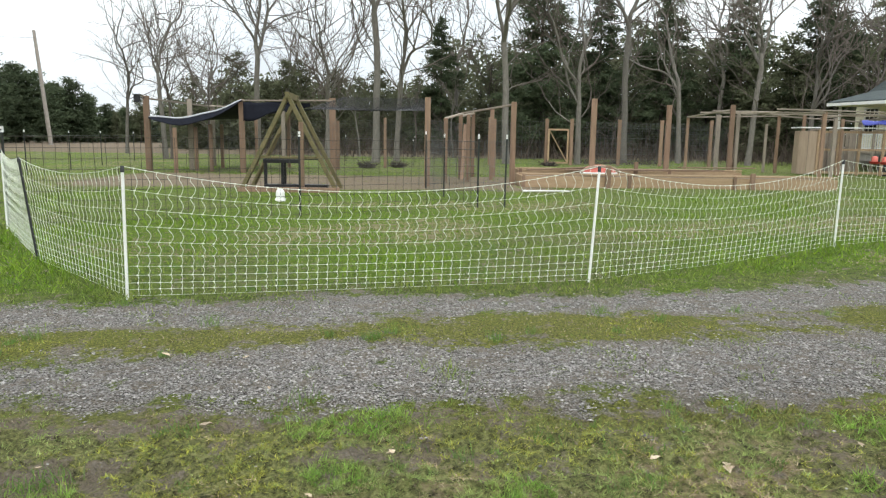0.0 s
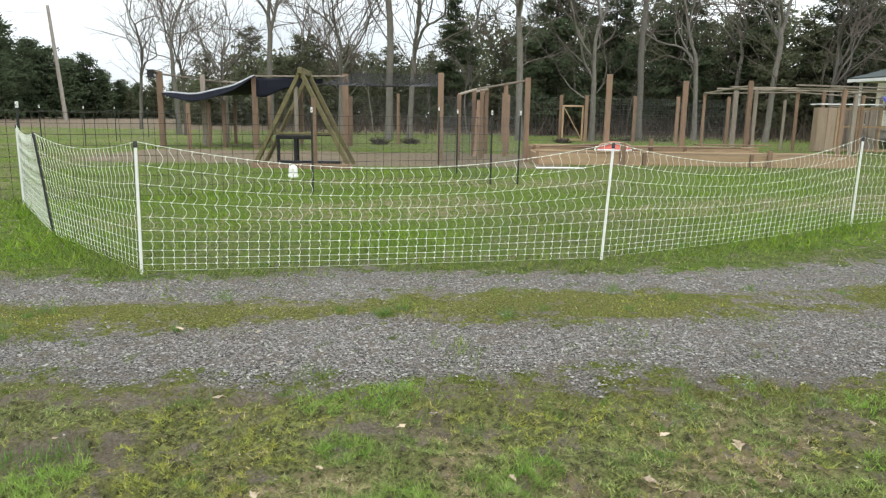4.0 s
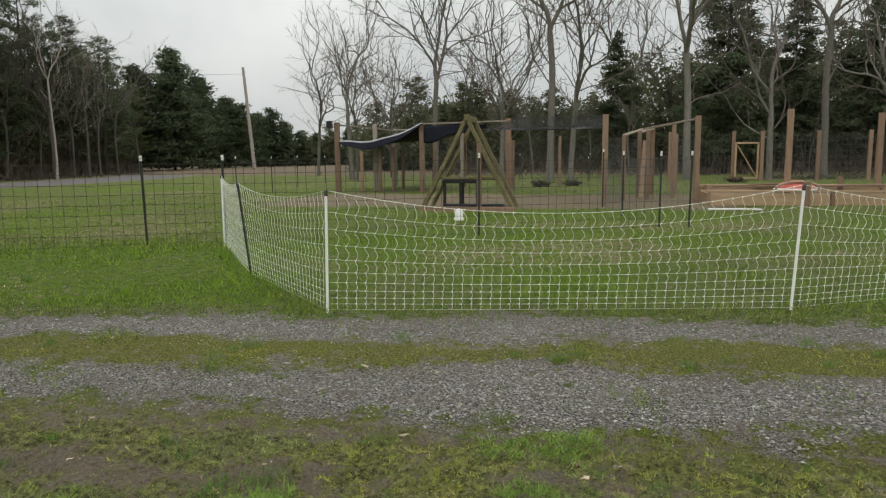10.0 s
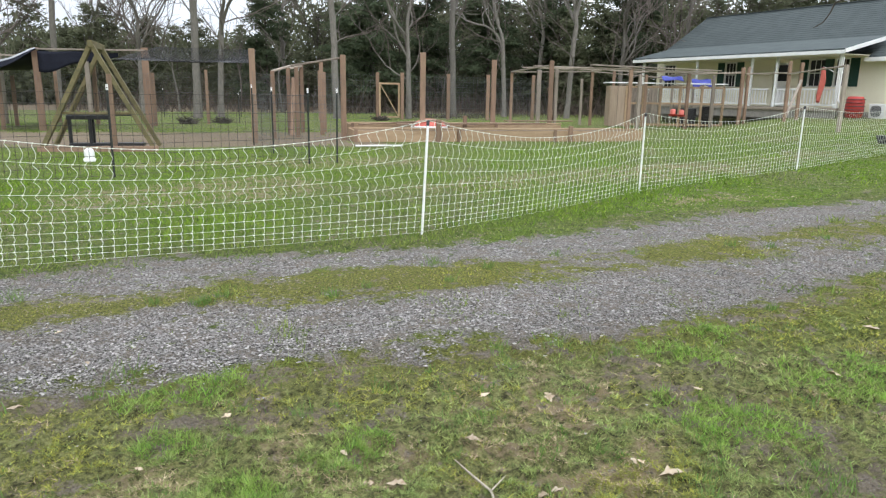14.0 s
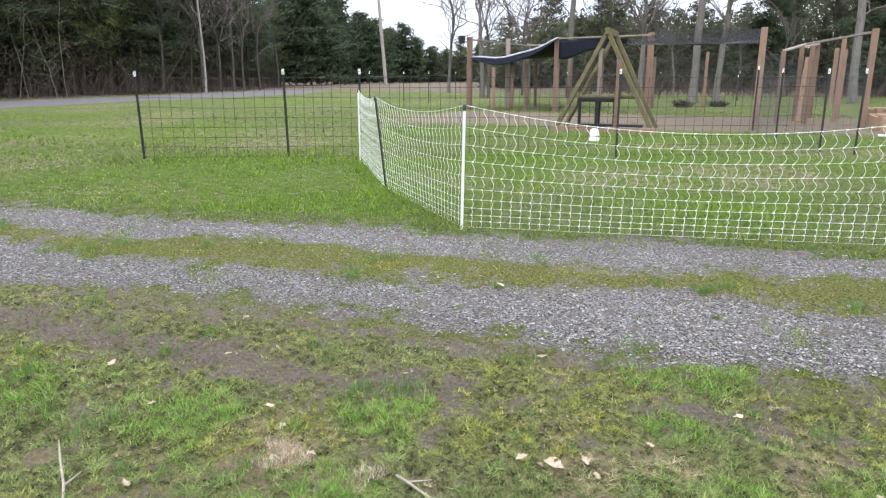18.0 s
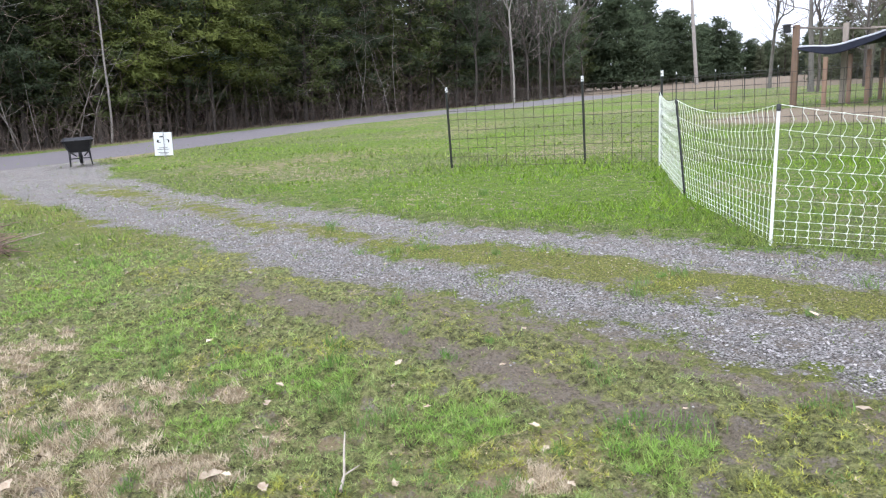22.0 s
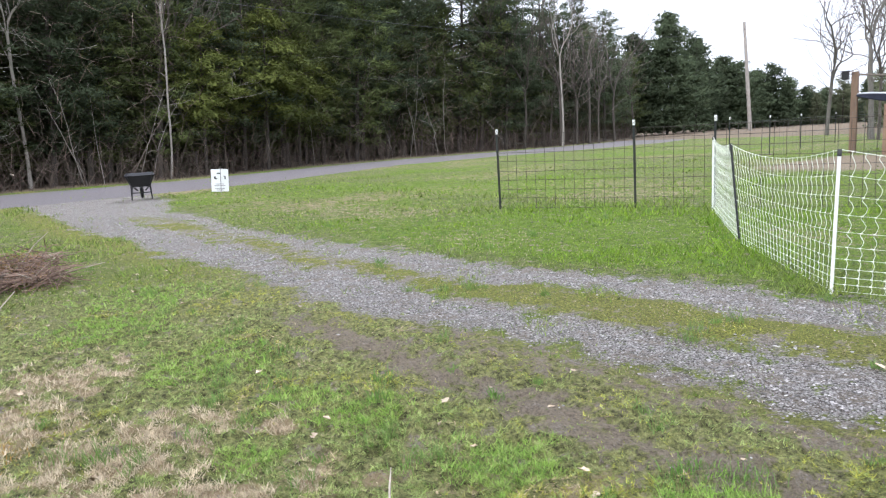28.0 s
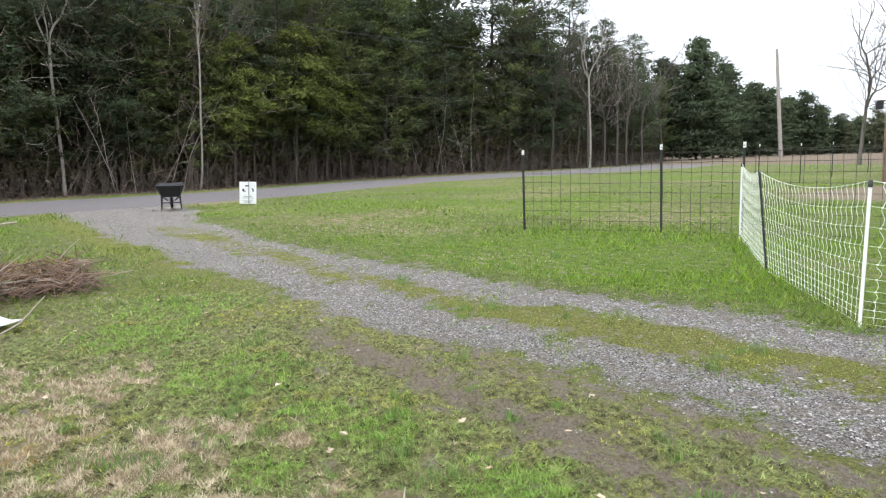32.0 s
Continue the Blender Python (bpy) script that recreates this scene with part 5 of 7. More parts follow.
def plastic_pipe():
    ob = thing("plastic_pipe", pose(2.95, 17.04, z_at(2.95, 17.04) + 0.035, 0, 0, 3.6), "white plastic pipe lying in the grass", "pipe")
    tb = Tubes()
    tb.rod([(-0.56, 0, 0), (0, 0, 0.006), (0.56, 0, 0)], 0.021, 10)
    part("tube", tb.mesh("tube", M_WHITE), parent=ob)
    tb = Tubes()
    tb.rod([(-0.62, 0, 0), (-0.61, 0, 0), (-0.52, 0, 0), (-0.515, 0, 0)], [0.02, 0.028, 0.028, 0.02], 10)
    part("coupling", tb.mesh("coupling", M_WHITE), parent=ob)


plastic_pipe()


def lantern():
    """A small black barn lamp on a bracket at the top of the corner post."""
    ob = thing("barn_lamp", pose(-10.08, 24.3, 2.42), "small black lamp bracketed to the pen's corner post", "lamp")
    part("case", box_bm(0.20, 0.13, 0.24, 0.02, (0, 0, 0.06)), M_BLACK, ob)
    part("cap", box_bm(0.25, 0.18, 0.03, 0.01, (0, 0, 0.20)), M_BLACK, ob)
    part("bracket", box_bm(0.22, 0.03, 0.03, 0.005, (0.14, 0.03, 0.10)), M_BLACK, ob)


lantern()


def dead_brush(x, y, w, seed):
    """A low heap of dark cut twigs."""
    rnd = random.Random(seed)
    tb = Tubes()
    for i in range(90):
        a, r = rnd.uniform(0, 6.28), w * math.sqrt(rnd.random())
        p = Vector((r * math.cos(a), 0.5 * r * math.sin(a), 0.0))
        q = p + Vector((rnd.gauss(0, 0.15), rnd.gauss(0, 0.15), rnd.uniform(0.06, 0.26)))
        e = q + Vector((rnd.gauss(0, 0.12), rnd.gauss(0, 0.12), rnd.gauss(-0.04, 0.1)))
        e.z = max(e.z, 0.02)
        tb.rod([p, q, e], [0.018, 0.012, 0.005], 4)
    ob = part("dead_shrub", tb.mesh("dead_shrub", M_BARK_DARK, False))
    ob.matrix_basis = pose(x, y, z_at(x, y))
    tagged(ob, "low heap of dark cut twigs on the pen's grass", "shrub", "dead shrubs")


dead_brush(-2.7, 29.3, 0.34, 1)
dead_brush(-1.4, 29.9, 0.24, 2)
dead_brush(5.75, 33.9, 0.26, 3)
dead_brush(7.6, 24.6, 0.7, 5)
dead_brush(11.4, 38.5, 1.6, 6)
dead_brush(9.0, 38.8, 1.4, 7)


def leaning_board(a, b, w, label):
    bm = beam_bm(a, b, w, 0.035)
    ob = part("loose_board", bm, M_TIMBER)
    return tagged(ob, label, "board", "loose boards")


leaning_board((0.98, 20.9, 0.05), (1.10, 21.6, 1.72), 0.13, "dark board leaning inside the narrow run")
leaning_board((4.0, 20.4, 0.42), (7.2, 20.7, 0.46), 0.16, "loose board laid across the plank bed")
leaning_board((5.2, 20.3, 0.44), (8.6, 20.15, 0.47), 0.12, "loose board laid across the plank bed")
leaning_board((7.9, 21.9, 0.48), (10.6, 22.6, 0.46), 0.18, "wide loose board resting on the rear bed")
leaning_board((2.9, 20.6, 0.40), (5.3, 21.05, 0.50), 0.14, "loose board slanting across the two beds")
wood_post(4.90, 18.90, 0.62, 0.14, 0.10, None, (0, 0), "short dark stake at the front of the plank bed")
wood_post(6.20, 20.80, 0.66, 0.11, 0.10, None, (0, 0), "short dark stake at the front of the plank bed")
wood_post(8.90, 18.92, 0.45, 0.12, 0.08, None, (0, 0), "short dark stake at the front of the plank bed")
leaning_board((6.4, 22.9, 0.36), (9.3, 23.0, 0.36), 0.14, "loose board laid behind the plank bed")


def top_net(x0, x1, y0, y1, z, label):
    """Fine dark bird netting stretched level over a run."""
    tb = Tubes()
    nx, ny = int((x1 - x0) / 0.09), int((y1 - y0) / 0.11)
    sag = lambda u, v: z + 0.75 * v - 0.2 * math.sin(math.pi * u) * math.sin(math.pi * v)
    for i in range(nx + 1):
        tb.rod([(x0 + (x1 - x0) * i / nx, y0 + (y1 - y0) * j / 6, sag(i / nx, j / 6)) for j in range(7)], 0.003, 3)
    for j in range(ny + 1):
        tb.rod([(x0 + (x1 - x0) * i / 8, y0 + (y1 - y0) * j / ny, sag(i / 8, j / ny)) for i in range(9)], 0.003, 3)
    tagged(new("bird_net", tb.mesh("bird_net", M_BLACK, False)), label, "netting", "bird nets")


top_net(-3.3, 0.0, 18.7, 26.5, 2.0, "fine dark bird netting stretched over the open run")
# ---- along the road ----
def utility_pole():
    ob = thing("utility_pole", pose(-39.7, 73.1, 0), "tall grey wooden utility pole leaning a little", "pole")
    tb = Tubes()
    tb.rod([(0, 0, -0.2), (-0.34, -0.26, 6), (-0.64, -0.49, 11.4)], [0.22, 0.19, 0.15], 10)
    part("shaft", tb.mesh("shaft", M_BARK_PALE), parent=ob)


utility_pole()


def power_line():
    ob = thing("power_line", pose(-40.25, 72.7, 10.7), "thin black overhead cable strung along the road from the pole", "cable")
    tb = Tubes()
    b = Vector((20.3, -94.6, -2.5))
    tb.rod([b * (i / 24) - Vector((0, 0, 2.6 * 4 * (i / 24) * (1 - i / 24))) for i in range(25)], 0.012, 5)
    part("cable", tb.mesh("cable", M_BLACK), parent=ob)


power_line()


def yard_sign(x, y, turn, label):
    ob = thing("yard_sign", pose(x, y, z_at(x, y), 0, 3, turn), label, "sign", "roadside yard signs")
    part("board", box_bm(0.46, 0.012, 0.62, 0.003, (0, 0, 0.36)), M_SIGN, ob)
    bm = box_bm(0.018, 0.02, 0.78, 0, (0.02, -0.018, 0.33))
    part("stake", bm, M_STAKE, ob, "thin grey metal stake")
    for i, (bx, bz, w, h) in enumerate(((-0.03, 0.555, 0.10, 0.035), (-0.13, 0.44, 0.05, 0.06), (-0.10, 0.405, 0.07, 0.025), (0.14, 0.43, 0.035, 0.07), (0.12, 0.475, 0.05, 0.02))):
        part("print_bar", box_bm(w, 0.003, h, 0, (bx, -0.009, bz)), M_INK, ob)
    for bz, w in ((0.26, 0.22), (0.215, 0.30), (0.13, 0.26), (0.095, 0.18)):
        part("print_bar", box_bm(w, 0.003, 0.016, 0, (-0.01, -0.009, bz)), M_STAKE, ob, "faint grey line of unreadable print")
    return ob


yard_sign(-19.2, 7.0, 72, "white yard sign with dark unreadable print by the drive")
yard_sign(-18.3, 0.0, 98, "white yard sign with dark unreadable print in the grass verge")


def wheelbarrow():
    ob = thing("wheelbarrow", pose(-19.7, 5.05, 0.0, 0, 0, 75), "black steel wheelbarrow standing at the drive's mouth", "wheelbarrow")
    bm = bmesh.new()
    lo = [(-0.20, -0.24, 0.36), (0.20, -0.24, 0.36), (0.20, 0.28, 0.33), (-0.20, 0.28, 0.33)]
    hi = [(-0.36, -0.48, 0.66), (0.36, -0.48, 0.66), (0.33, 0.52, 0.70), (-0.33, 0.52, 0.70)]
    vl = [bm.verts.new(p) for p in lo]
    vh = [bm.verts.new(p) for p in hi]
    bm.faces.new(vl[::-1])
    for i in range(4):
        bm.faces.new((vl[i], vl[(i + 1) % 4], vh[(i + 1) % 4], vh[i]))
    tray = part("tray", bm, M_BLACK, ob)
    so = tray.modifiers.new("thick", 'SOLIDIFY')
    so.thickness = 0.012
    lip = Tubes()
    lip.rod([Vector(p) for p in hi + hi[:1]], 0.014, 6)
    part("lip", lip.mesh("lip", M_BLACK), parent=tray)
    for s in (-1, 1):
        tb = Tubes()
        tb.rod([(s * 0.10, 0.66, 0.22), (s * 0.20, 0.2, 0.34), (s * 0.26, -0.4, 0.46), (s * 0.30, -0.85, 0.62)], 0.019, 6)
        h = part("handle", tb.mesh("handle", M_BLACK), parent=ob)
        g = Tubes()
        g.rod([(s * 0.293, -0.74, 0.58), (s * 0.305, -0.90, 0.637)], 0.025, 8)
        part("grip", g.mesh("grip", M_BLACK), parent=h)
        lg = Tubes()
        lg.rod([(s * 0.24, -0.12, 0.42), (s * 0.25, -0.22, 0.02), (s * 0.25, -0.02, 0.02), (s * 0.22, 0.12, 0.35)], 0.016, 6)
        part("leg", lg.mesh("leg", M_BLACK), parent=ob)
    br = Tubes()
    br.rod([(-0.25, -0.17, 0.2), (0.25, -0.17, 0.2)], 0.014, 6)
    part("brace", br.mesh("brace", M_BLACK), parent=ob)
    wh = Tubes()
    ring = [(0, 0.66 + 0.155 * math.cos(a * math.pi / 10), 0.2 + 0.155 * math.sin(a * math.pi / 10)) for a in range(21)]
    wh.rod(ring, 0.045, 8)
    w = part("wheel", wh.mesh("wheel", M_BLACK), parent=ob)
    hub = Tubes()
    hub.rod([(-0.05, 0.66, 0.2), (0.05, 0.66, 0.2)], 0.05, 8)
    hub.rod([(-0.01, 0.66, 0.2), (0.01, 0.66, 0.2)], 0.12, 12)
    part("rim", hub.mesh("rim", M_TPOST), parent=w)


wheelbarrow()


def brush_pile():
    """A heap of cut branches, thick at the core with long stems sticking out."""
    rnd = random.Random(77)
    tw = Tubes()
    ob = thing("brush_pile", pose(-7.35, -0.05, 0.0), "heap of cut brown branches and twigs on the grass", "brush pile")

    def branch(pts, radii):
        one = Tubes()
        one.rod(pts, radii, 6)
        part("branch", one.mesh("branch", M_STICK), parent=ob)

    def clear(*pts):
        """Keeps the space before the sheet free."""
        return all(p.x < 0.0 or p.y < -0.34 - 0.1 * p.x for p in pts)

    for i in range(1500):
        a, r = rnd.uniform(0, 2 * math.pi), abs(rnd.gauss(0, 0.5))
        c = Vector((0.9 * r * math.cos(a) - 0.05, 1.0 * r * math.sin(a) - 0.72, max(0.04, (1.02 - 0.72 * r) * rnd.random())))
        d = Vector((rnd.gauss(0, 0.9), rnd.gauss(0, 0.9), rnd.gauss(0, 0.35))).normalized()
        ln = rnd.uniform(0.3, 0.95)
        p, q = c - d * ln / 2, c + d * ln / 2
        p.z, q.z = max(p.z, 0.02), max(q.z, 0.02)
        m = (p + q) / 2 + Vector((rnd.gauss(0, 0.07), rnd.gauss(0, 0.07), rnd.gauss(0.03, 0.06)))
        if not clear(p, m, q):
            continue
        if i % 22:
            rr = rnd.uniform(0.003, 0.008)
            tw.rod([p, m, q], [rr, rr * 0.8, rr * 0.4], 4)
        else:
            rr = rnd.uniform(0.010, 0.017)
            branch([p, m, q], [rr, rr * 0.8, rr * 0.4])
    for i in range(620):
        c = Vector((rnd.gauss(-0.85, 0.3), rnd.uniform(0.0, 1.35), 0.30 * rnd.random() ** 1.4 + 0.01))
        d = Vector((rnd.gauss(-0.15, 0.7), rnd.gauss(0.7, 0.6), rnd.gauss(0.05, 0.3))).normalized()
        ln = rnd.uniform(0.15, 0.6)
        p, q = c - d * ln / 2, c + d * ln / 2
        p.z, q.z = max(p.z, 0.01), max(q.z, 0.01)
        tw.rod([p, c + Vector((rnd.gauss(0, 0.03), 0, rnd.uniform(0, 0.06))), q], [0.005, 0.004, 0.002], 3)
    for i in range(26):
        tail = i % 2
        c = Vector((rnd.gauss(-0.8, 0.25), rnd.uniform(0.1, 1.3), rnd.uniform(0.05, 0.3))) if tail else Vector((rnd.gauss(-0.1, 0.4), rnd.gauss(-0.75, 0.4), rnd.uniform(0.25, 0.85)))
        d = Vector((rnd.gauss(0, 0.6), rnd.gauss(0.5 if tail else 0.0, 0.7), rnd.gauss(0.15, 0.3))).normalized()
        ln = rnd.uniform(0.5, 1.1)
        p, q = c - d * ln * 0.4, c + d * ln * 0.6
        p.z, q.z = max(p.z, 0.02), max(q.z, 0.02)
        m = (p + q) / 2 + Vector((rnd.gauss(0, 0.06), rnd.gauss(0, 0.06), rnd.gauss(0.02, 0.05)))
        if tail or clear(p, m, q):
            branch([p, m, q], [0.012, 0.009, 0.004])
            side = q + Vector((rnd.gauss(0, 0.15), rnd.gauss(0, 0.15), rnd.uniform(0.02, 0.2)))
            branch([m, (m + side) / 2 + Vector((0, 0, 0.03)), side], [0.008, 0.006, 0.003])
    fluff_rng = np.random.default_rng(18)
    k = 2600
    at = np.stack([fluff_rng.normal(-0.95, 0.22, k), fluff_rng.uniform(0.15, 1.15, k), 0.30 * fluff_rng.random(k) + 0.02], -1)
    fluff = part("dead_foliage", soft_foliage("dead_foliage", at, fluff_rng.normal(0, 1, (k, 3)), fluff_rng.normal(0, 0.5, (k, 3)) + np.array([0, 0, 0.7]), np.full(k, 0.035), 0.2, fluff_rng, M_RUSTLEAF), parent=ob, label="rusty brown dead cedar foliage")
    tagged(fluff, kind="stuff")
    for stem in (((-0.65, -0.1, 0.66), (-0.76, 0.33, 0.72), (-0.86, 0.70, 0.74)), ((-0.7, -0.05, 0.62), (-0.74, 0.2, 0.69), (-0.78, 0.32, 0.71)), ((-0.40, 0.10, 0.03), (-0.5, 0.42, 0.26), (-0.67, 0.71, 0.44)), ((-0.58, 1.0, 0.10), (-0.68, 1.18, 0.22), (-0.79, 1.3, 0.29)), ((-0.7, 1.0, 0.05), (-0.75, 1.4, 0.10), (-0.9, 1.75, 0.12)), ((1.5, 0.16, 0.02), (1.05, 0.51, 0.08), (0.84, 0.72, 0.24)), ((1.52, 0.1, 0.01), (1.3, 0.05, 0.12), (1.2, 0.10, 0.33)), ((1.3, -0.22, 0.01), (1.23, -0.28, 0.21), (0.91, -0.40, 0.47)), ((1.3, -0.22, 0.02), (1.45, -0.34, 0.12), (1.4, -0.5, 0.05)), ((-0.2, -0.35, 0.5), (-0.25, -0.3, 0.75), (-0.3, -0.24, 0.95))):
        thick = 0.018 if stem[0][2] > 0.6 else 0.009
        branch([Vector(p) for p in stem], [thick, thick * 0.85, thick * 0.5])
    tagged(part("twig_tangle", tw.mesh("twig_tangle", M_TWIGPILE), parent=ob), kind="stuff")


brush_pile()


def white_panel():
    """The long curved white sheet lying over the heap, like a slide."""
    n, v, f = 18, [], []
    prof = [(0.0, 0.76), (0.10, 0.65), (0.20, 0.52), (0.30, 0.38), (0.40, 0.25), (0.51, 0.14), (0.64, 0.06), (0.80, 0.025), (0.96, 0.04)]
    us = [i / n for i in range(n + 1)]
    for u in us:
        x = np.interp(u, np.linspace(0, 1, len(prof)), [p[0] for p in prof])
        z = np.interp(u, np.linspace(0, 1, len(prof)), [p[1] for p in prof])
        for s in (-1, -0.3, 0.3, 1):
            v.append((x, s * 0.185, z + 0.008 * s * s))
    for i in range(n):
        for j in range(3):
            a = i * 4 + j
            f.append((a, a + 1, a + 5, a + 4))
    ob = part("white_panel", mesh_of("white_panel", v, f, M_PANEL, True))
    so = ob.modifiers.new("thick", 'SOLIDIFY')
    so.thickness = 0.012
    ob.matrix_basis = pose(-7.2, -0.17, 0.02, 0, 0, 32)
    tagged(ob, "long curved white plastic sheet leaning on the brush heap", "plastic sheet")


white_panel()


# ---- the tree by the fence with its notice ----
def big_tree():
    ob = thing("big_tree", pose(12.98, 10.5, z_at(12.98, 10.5)), "large dark furrowed tree trunk with spreading bare limbs", "tree")
    thick, thin = grow_bare(301, 17, 0.36, bole=0.36, spread=1.0, crooked=0.12, finest=0.014)
    for i in range(9):
        a = i * 0.7
        thick.rod([(0.42 * math.cos(a), 0.42 * math.sin(a), -0.1), (0.34 * math.cos(a), 0.34 * math.sin(a), 0.25), (0.26 * math.cos(a), 0.26 * math.sin(a), 0.9)], [0.13, 0.12, 0.08], 6)
    part("trunk", thick.mesh("trunk", M_BARK_DARK), parent=ob)
    part("crown", thin.mesh("crown", M_TWIG, False), parent=ob, label="bare twigs")
    limb = Tubes()
    limb.rod([(0.0, 0.0, 4.6), (-1.2, -0.1, 4.4), (-2.4, -0.15, 3.6), (-2.9, -0.18, 2.85), (-3.12, 0.0, 2.68), (-3.14, 0.06, 2.52), (-3.2, 0.13, 2.37), (-3.3, 0.24, 2.28)], [0.06, 0.05, 0.035, 0.022, 0.017, 0.014, 0.011, 0.006], 6)
    limb.rod([(-2.4, -0.15, 3.6), (-3.3, 0.1, 3.2), (-4.1, 0.5, 3.1)], [0.02, 0.014, 0.006], 5)
    limb.rod([(-2.9, -0.18, 2.85), (-3.5, 0.3, 2.9), (-4.3, 0.6, 2.95)], [0.014, 0.01, 0.004], 5)
    part("hanging_limb", limb.mesh("hanging_limb", M_BARK_DARK), parent=ob, label="dark drooping dead limb")


big_tree()


def trunk_grass():
    """Long yellow-green blades left uncut at the foot of the trunk."""
    rng = np.random.default_rng(44)
    m = 420
    a = rng.uniform(0, 6.28, m)
    d = 0.48 + 0.12 * rng.random(m)
    x, y = 12.98 + d * np.cos(a), 10.5 + d * np.sin(a)
    x[:200], y[:200] = rng.normal(12.5, 0.12, 200), rng.normal(10.62, 0.10, 200)
    h = rng.uniform(0.06, 0.24, m)
    b, q = rng.uniform(0, 6.28, m), rng.uniform(0, 6.28, m)
    base = np.stack([x, y, lie(x, y)], -1)
    side = np.stack([np.cos(q), np.sin(q), 0 * q], -1) * 0.007
    tip = np.stack([np.cos(b) * h * 0.7, np.sin(b) * h * 0.7, h], -1)
    v = np.stack([base - side, base + side, base + tip], 1).reshape(-1, 3)
    tagged(new("trunk_grass", big_mesh("trunk_grass", v, np.arange(3 * m).reshape(-1, 3), M_STRAWGREEN)), "uncut yellow-green grass round the foot of the tree", "grass", kind="stuff")


trunk_grass()
# ---- the house ----
HOUSE = pose(25.4, 25.3, 0.6, 0, 0, -76.35)


def wall_with_holes(x0, x1, z0, z1, y0, y1, holes, bm):
    """A wall along x with rectangular openings (xa, xb, za, zb) that go right through it."""
    xs = sorted({x0, x1, *[h[0] for h in holes], *[h[1] for h in holes]})
    zs = sorted({z0, z1, *[h[2] for h in holes], *[h[3] for h in holes]})
    for xa, xb in zip(xs[:-1], xs[1:]):
        for za, zb in zip(zs[:-1], zs[1:]):
            cx, cz = (xa + xb) / 2, (za + zb) / 2
            if any(h[0] < cx < h[1] and h[2] < cz < h[3] for h in holes):
                continue
            box_bm(xb - xa, y1 - y0, zb - za, 0, (cx, (y0 + y1) / 2, cz), None, bm)
    return bm


def sash_window(parent, xc, zc, w, h, y):
    """A white sash window: frame, sill, two panes with glazing bars."""
    f = box_bm(w + 0.12, 0.06, 0.07, 0.004, (xc, y - 0.01, zc + h / 2 + 0.03))
    for s in (-1, 1):
        box_bm(0.07, 0.06, h, 0.004, (xc + s * (w / 2 + 0.025), y - 0.01, zc), None, f)
    win = part("window", f, M_TRIM, parent, "white sash window")
    part("sill", box_bm(w + 0.2, 0.12, 0.05, 0.004, (xc, y - 0.03, zc - h / 2 - 0.03)), M_TRIM, win)
    for s in (-1, 1):
        part("pane", box_bm(w - 0.02, 0.012, h / 2 - 0.03, 0, (xc, y + 0.03, zc + s * h / 4)), M_GLASS, win)
    part("meeting_bar", box_bm(w, 0.04, 0.045, 0.003, (xc, y + 0.02, zc)), M_TRIM, win)
    for s in (-1, 1):
        part("glazing_bar", box_bm(0.02, 0.02, h, 0, (xc + s * w / 6, y + 0.018, zc)), M_TRIM, win)


def shutter(parent, xc, zc, h, y):
    sh = part("shutter", box_bm(0.42, 0.03, h, 0.006, (xc, y - 0.02, zc)), M_SHUTTER, parent, "dark green louvred shutter")
    bm = bmesh.new()
    for i in range(14):
        box_bm(0.32, 0.012, h / 17, 0, (xc, y - 0.038, zc - h * 0.44 + i * h / 15), None, bm)
    part("louvres", bm, M_SHUTTER, sh)


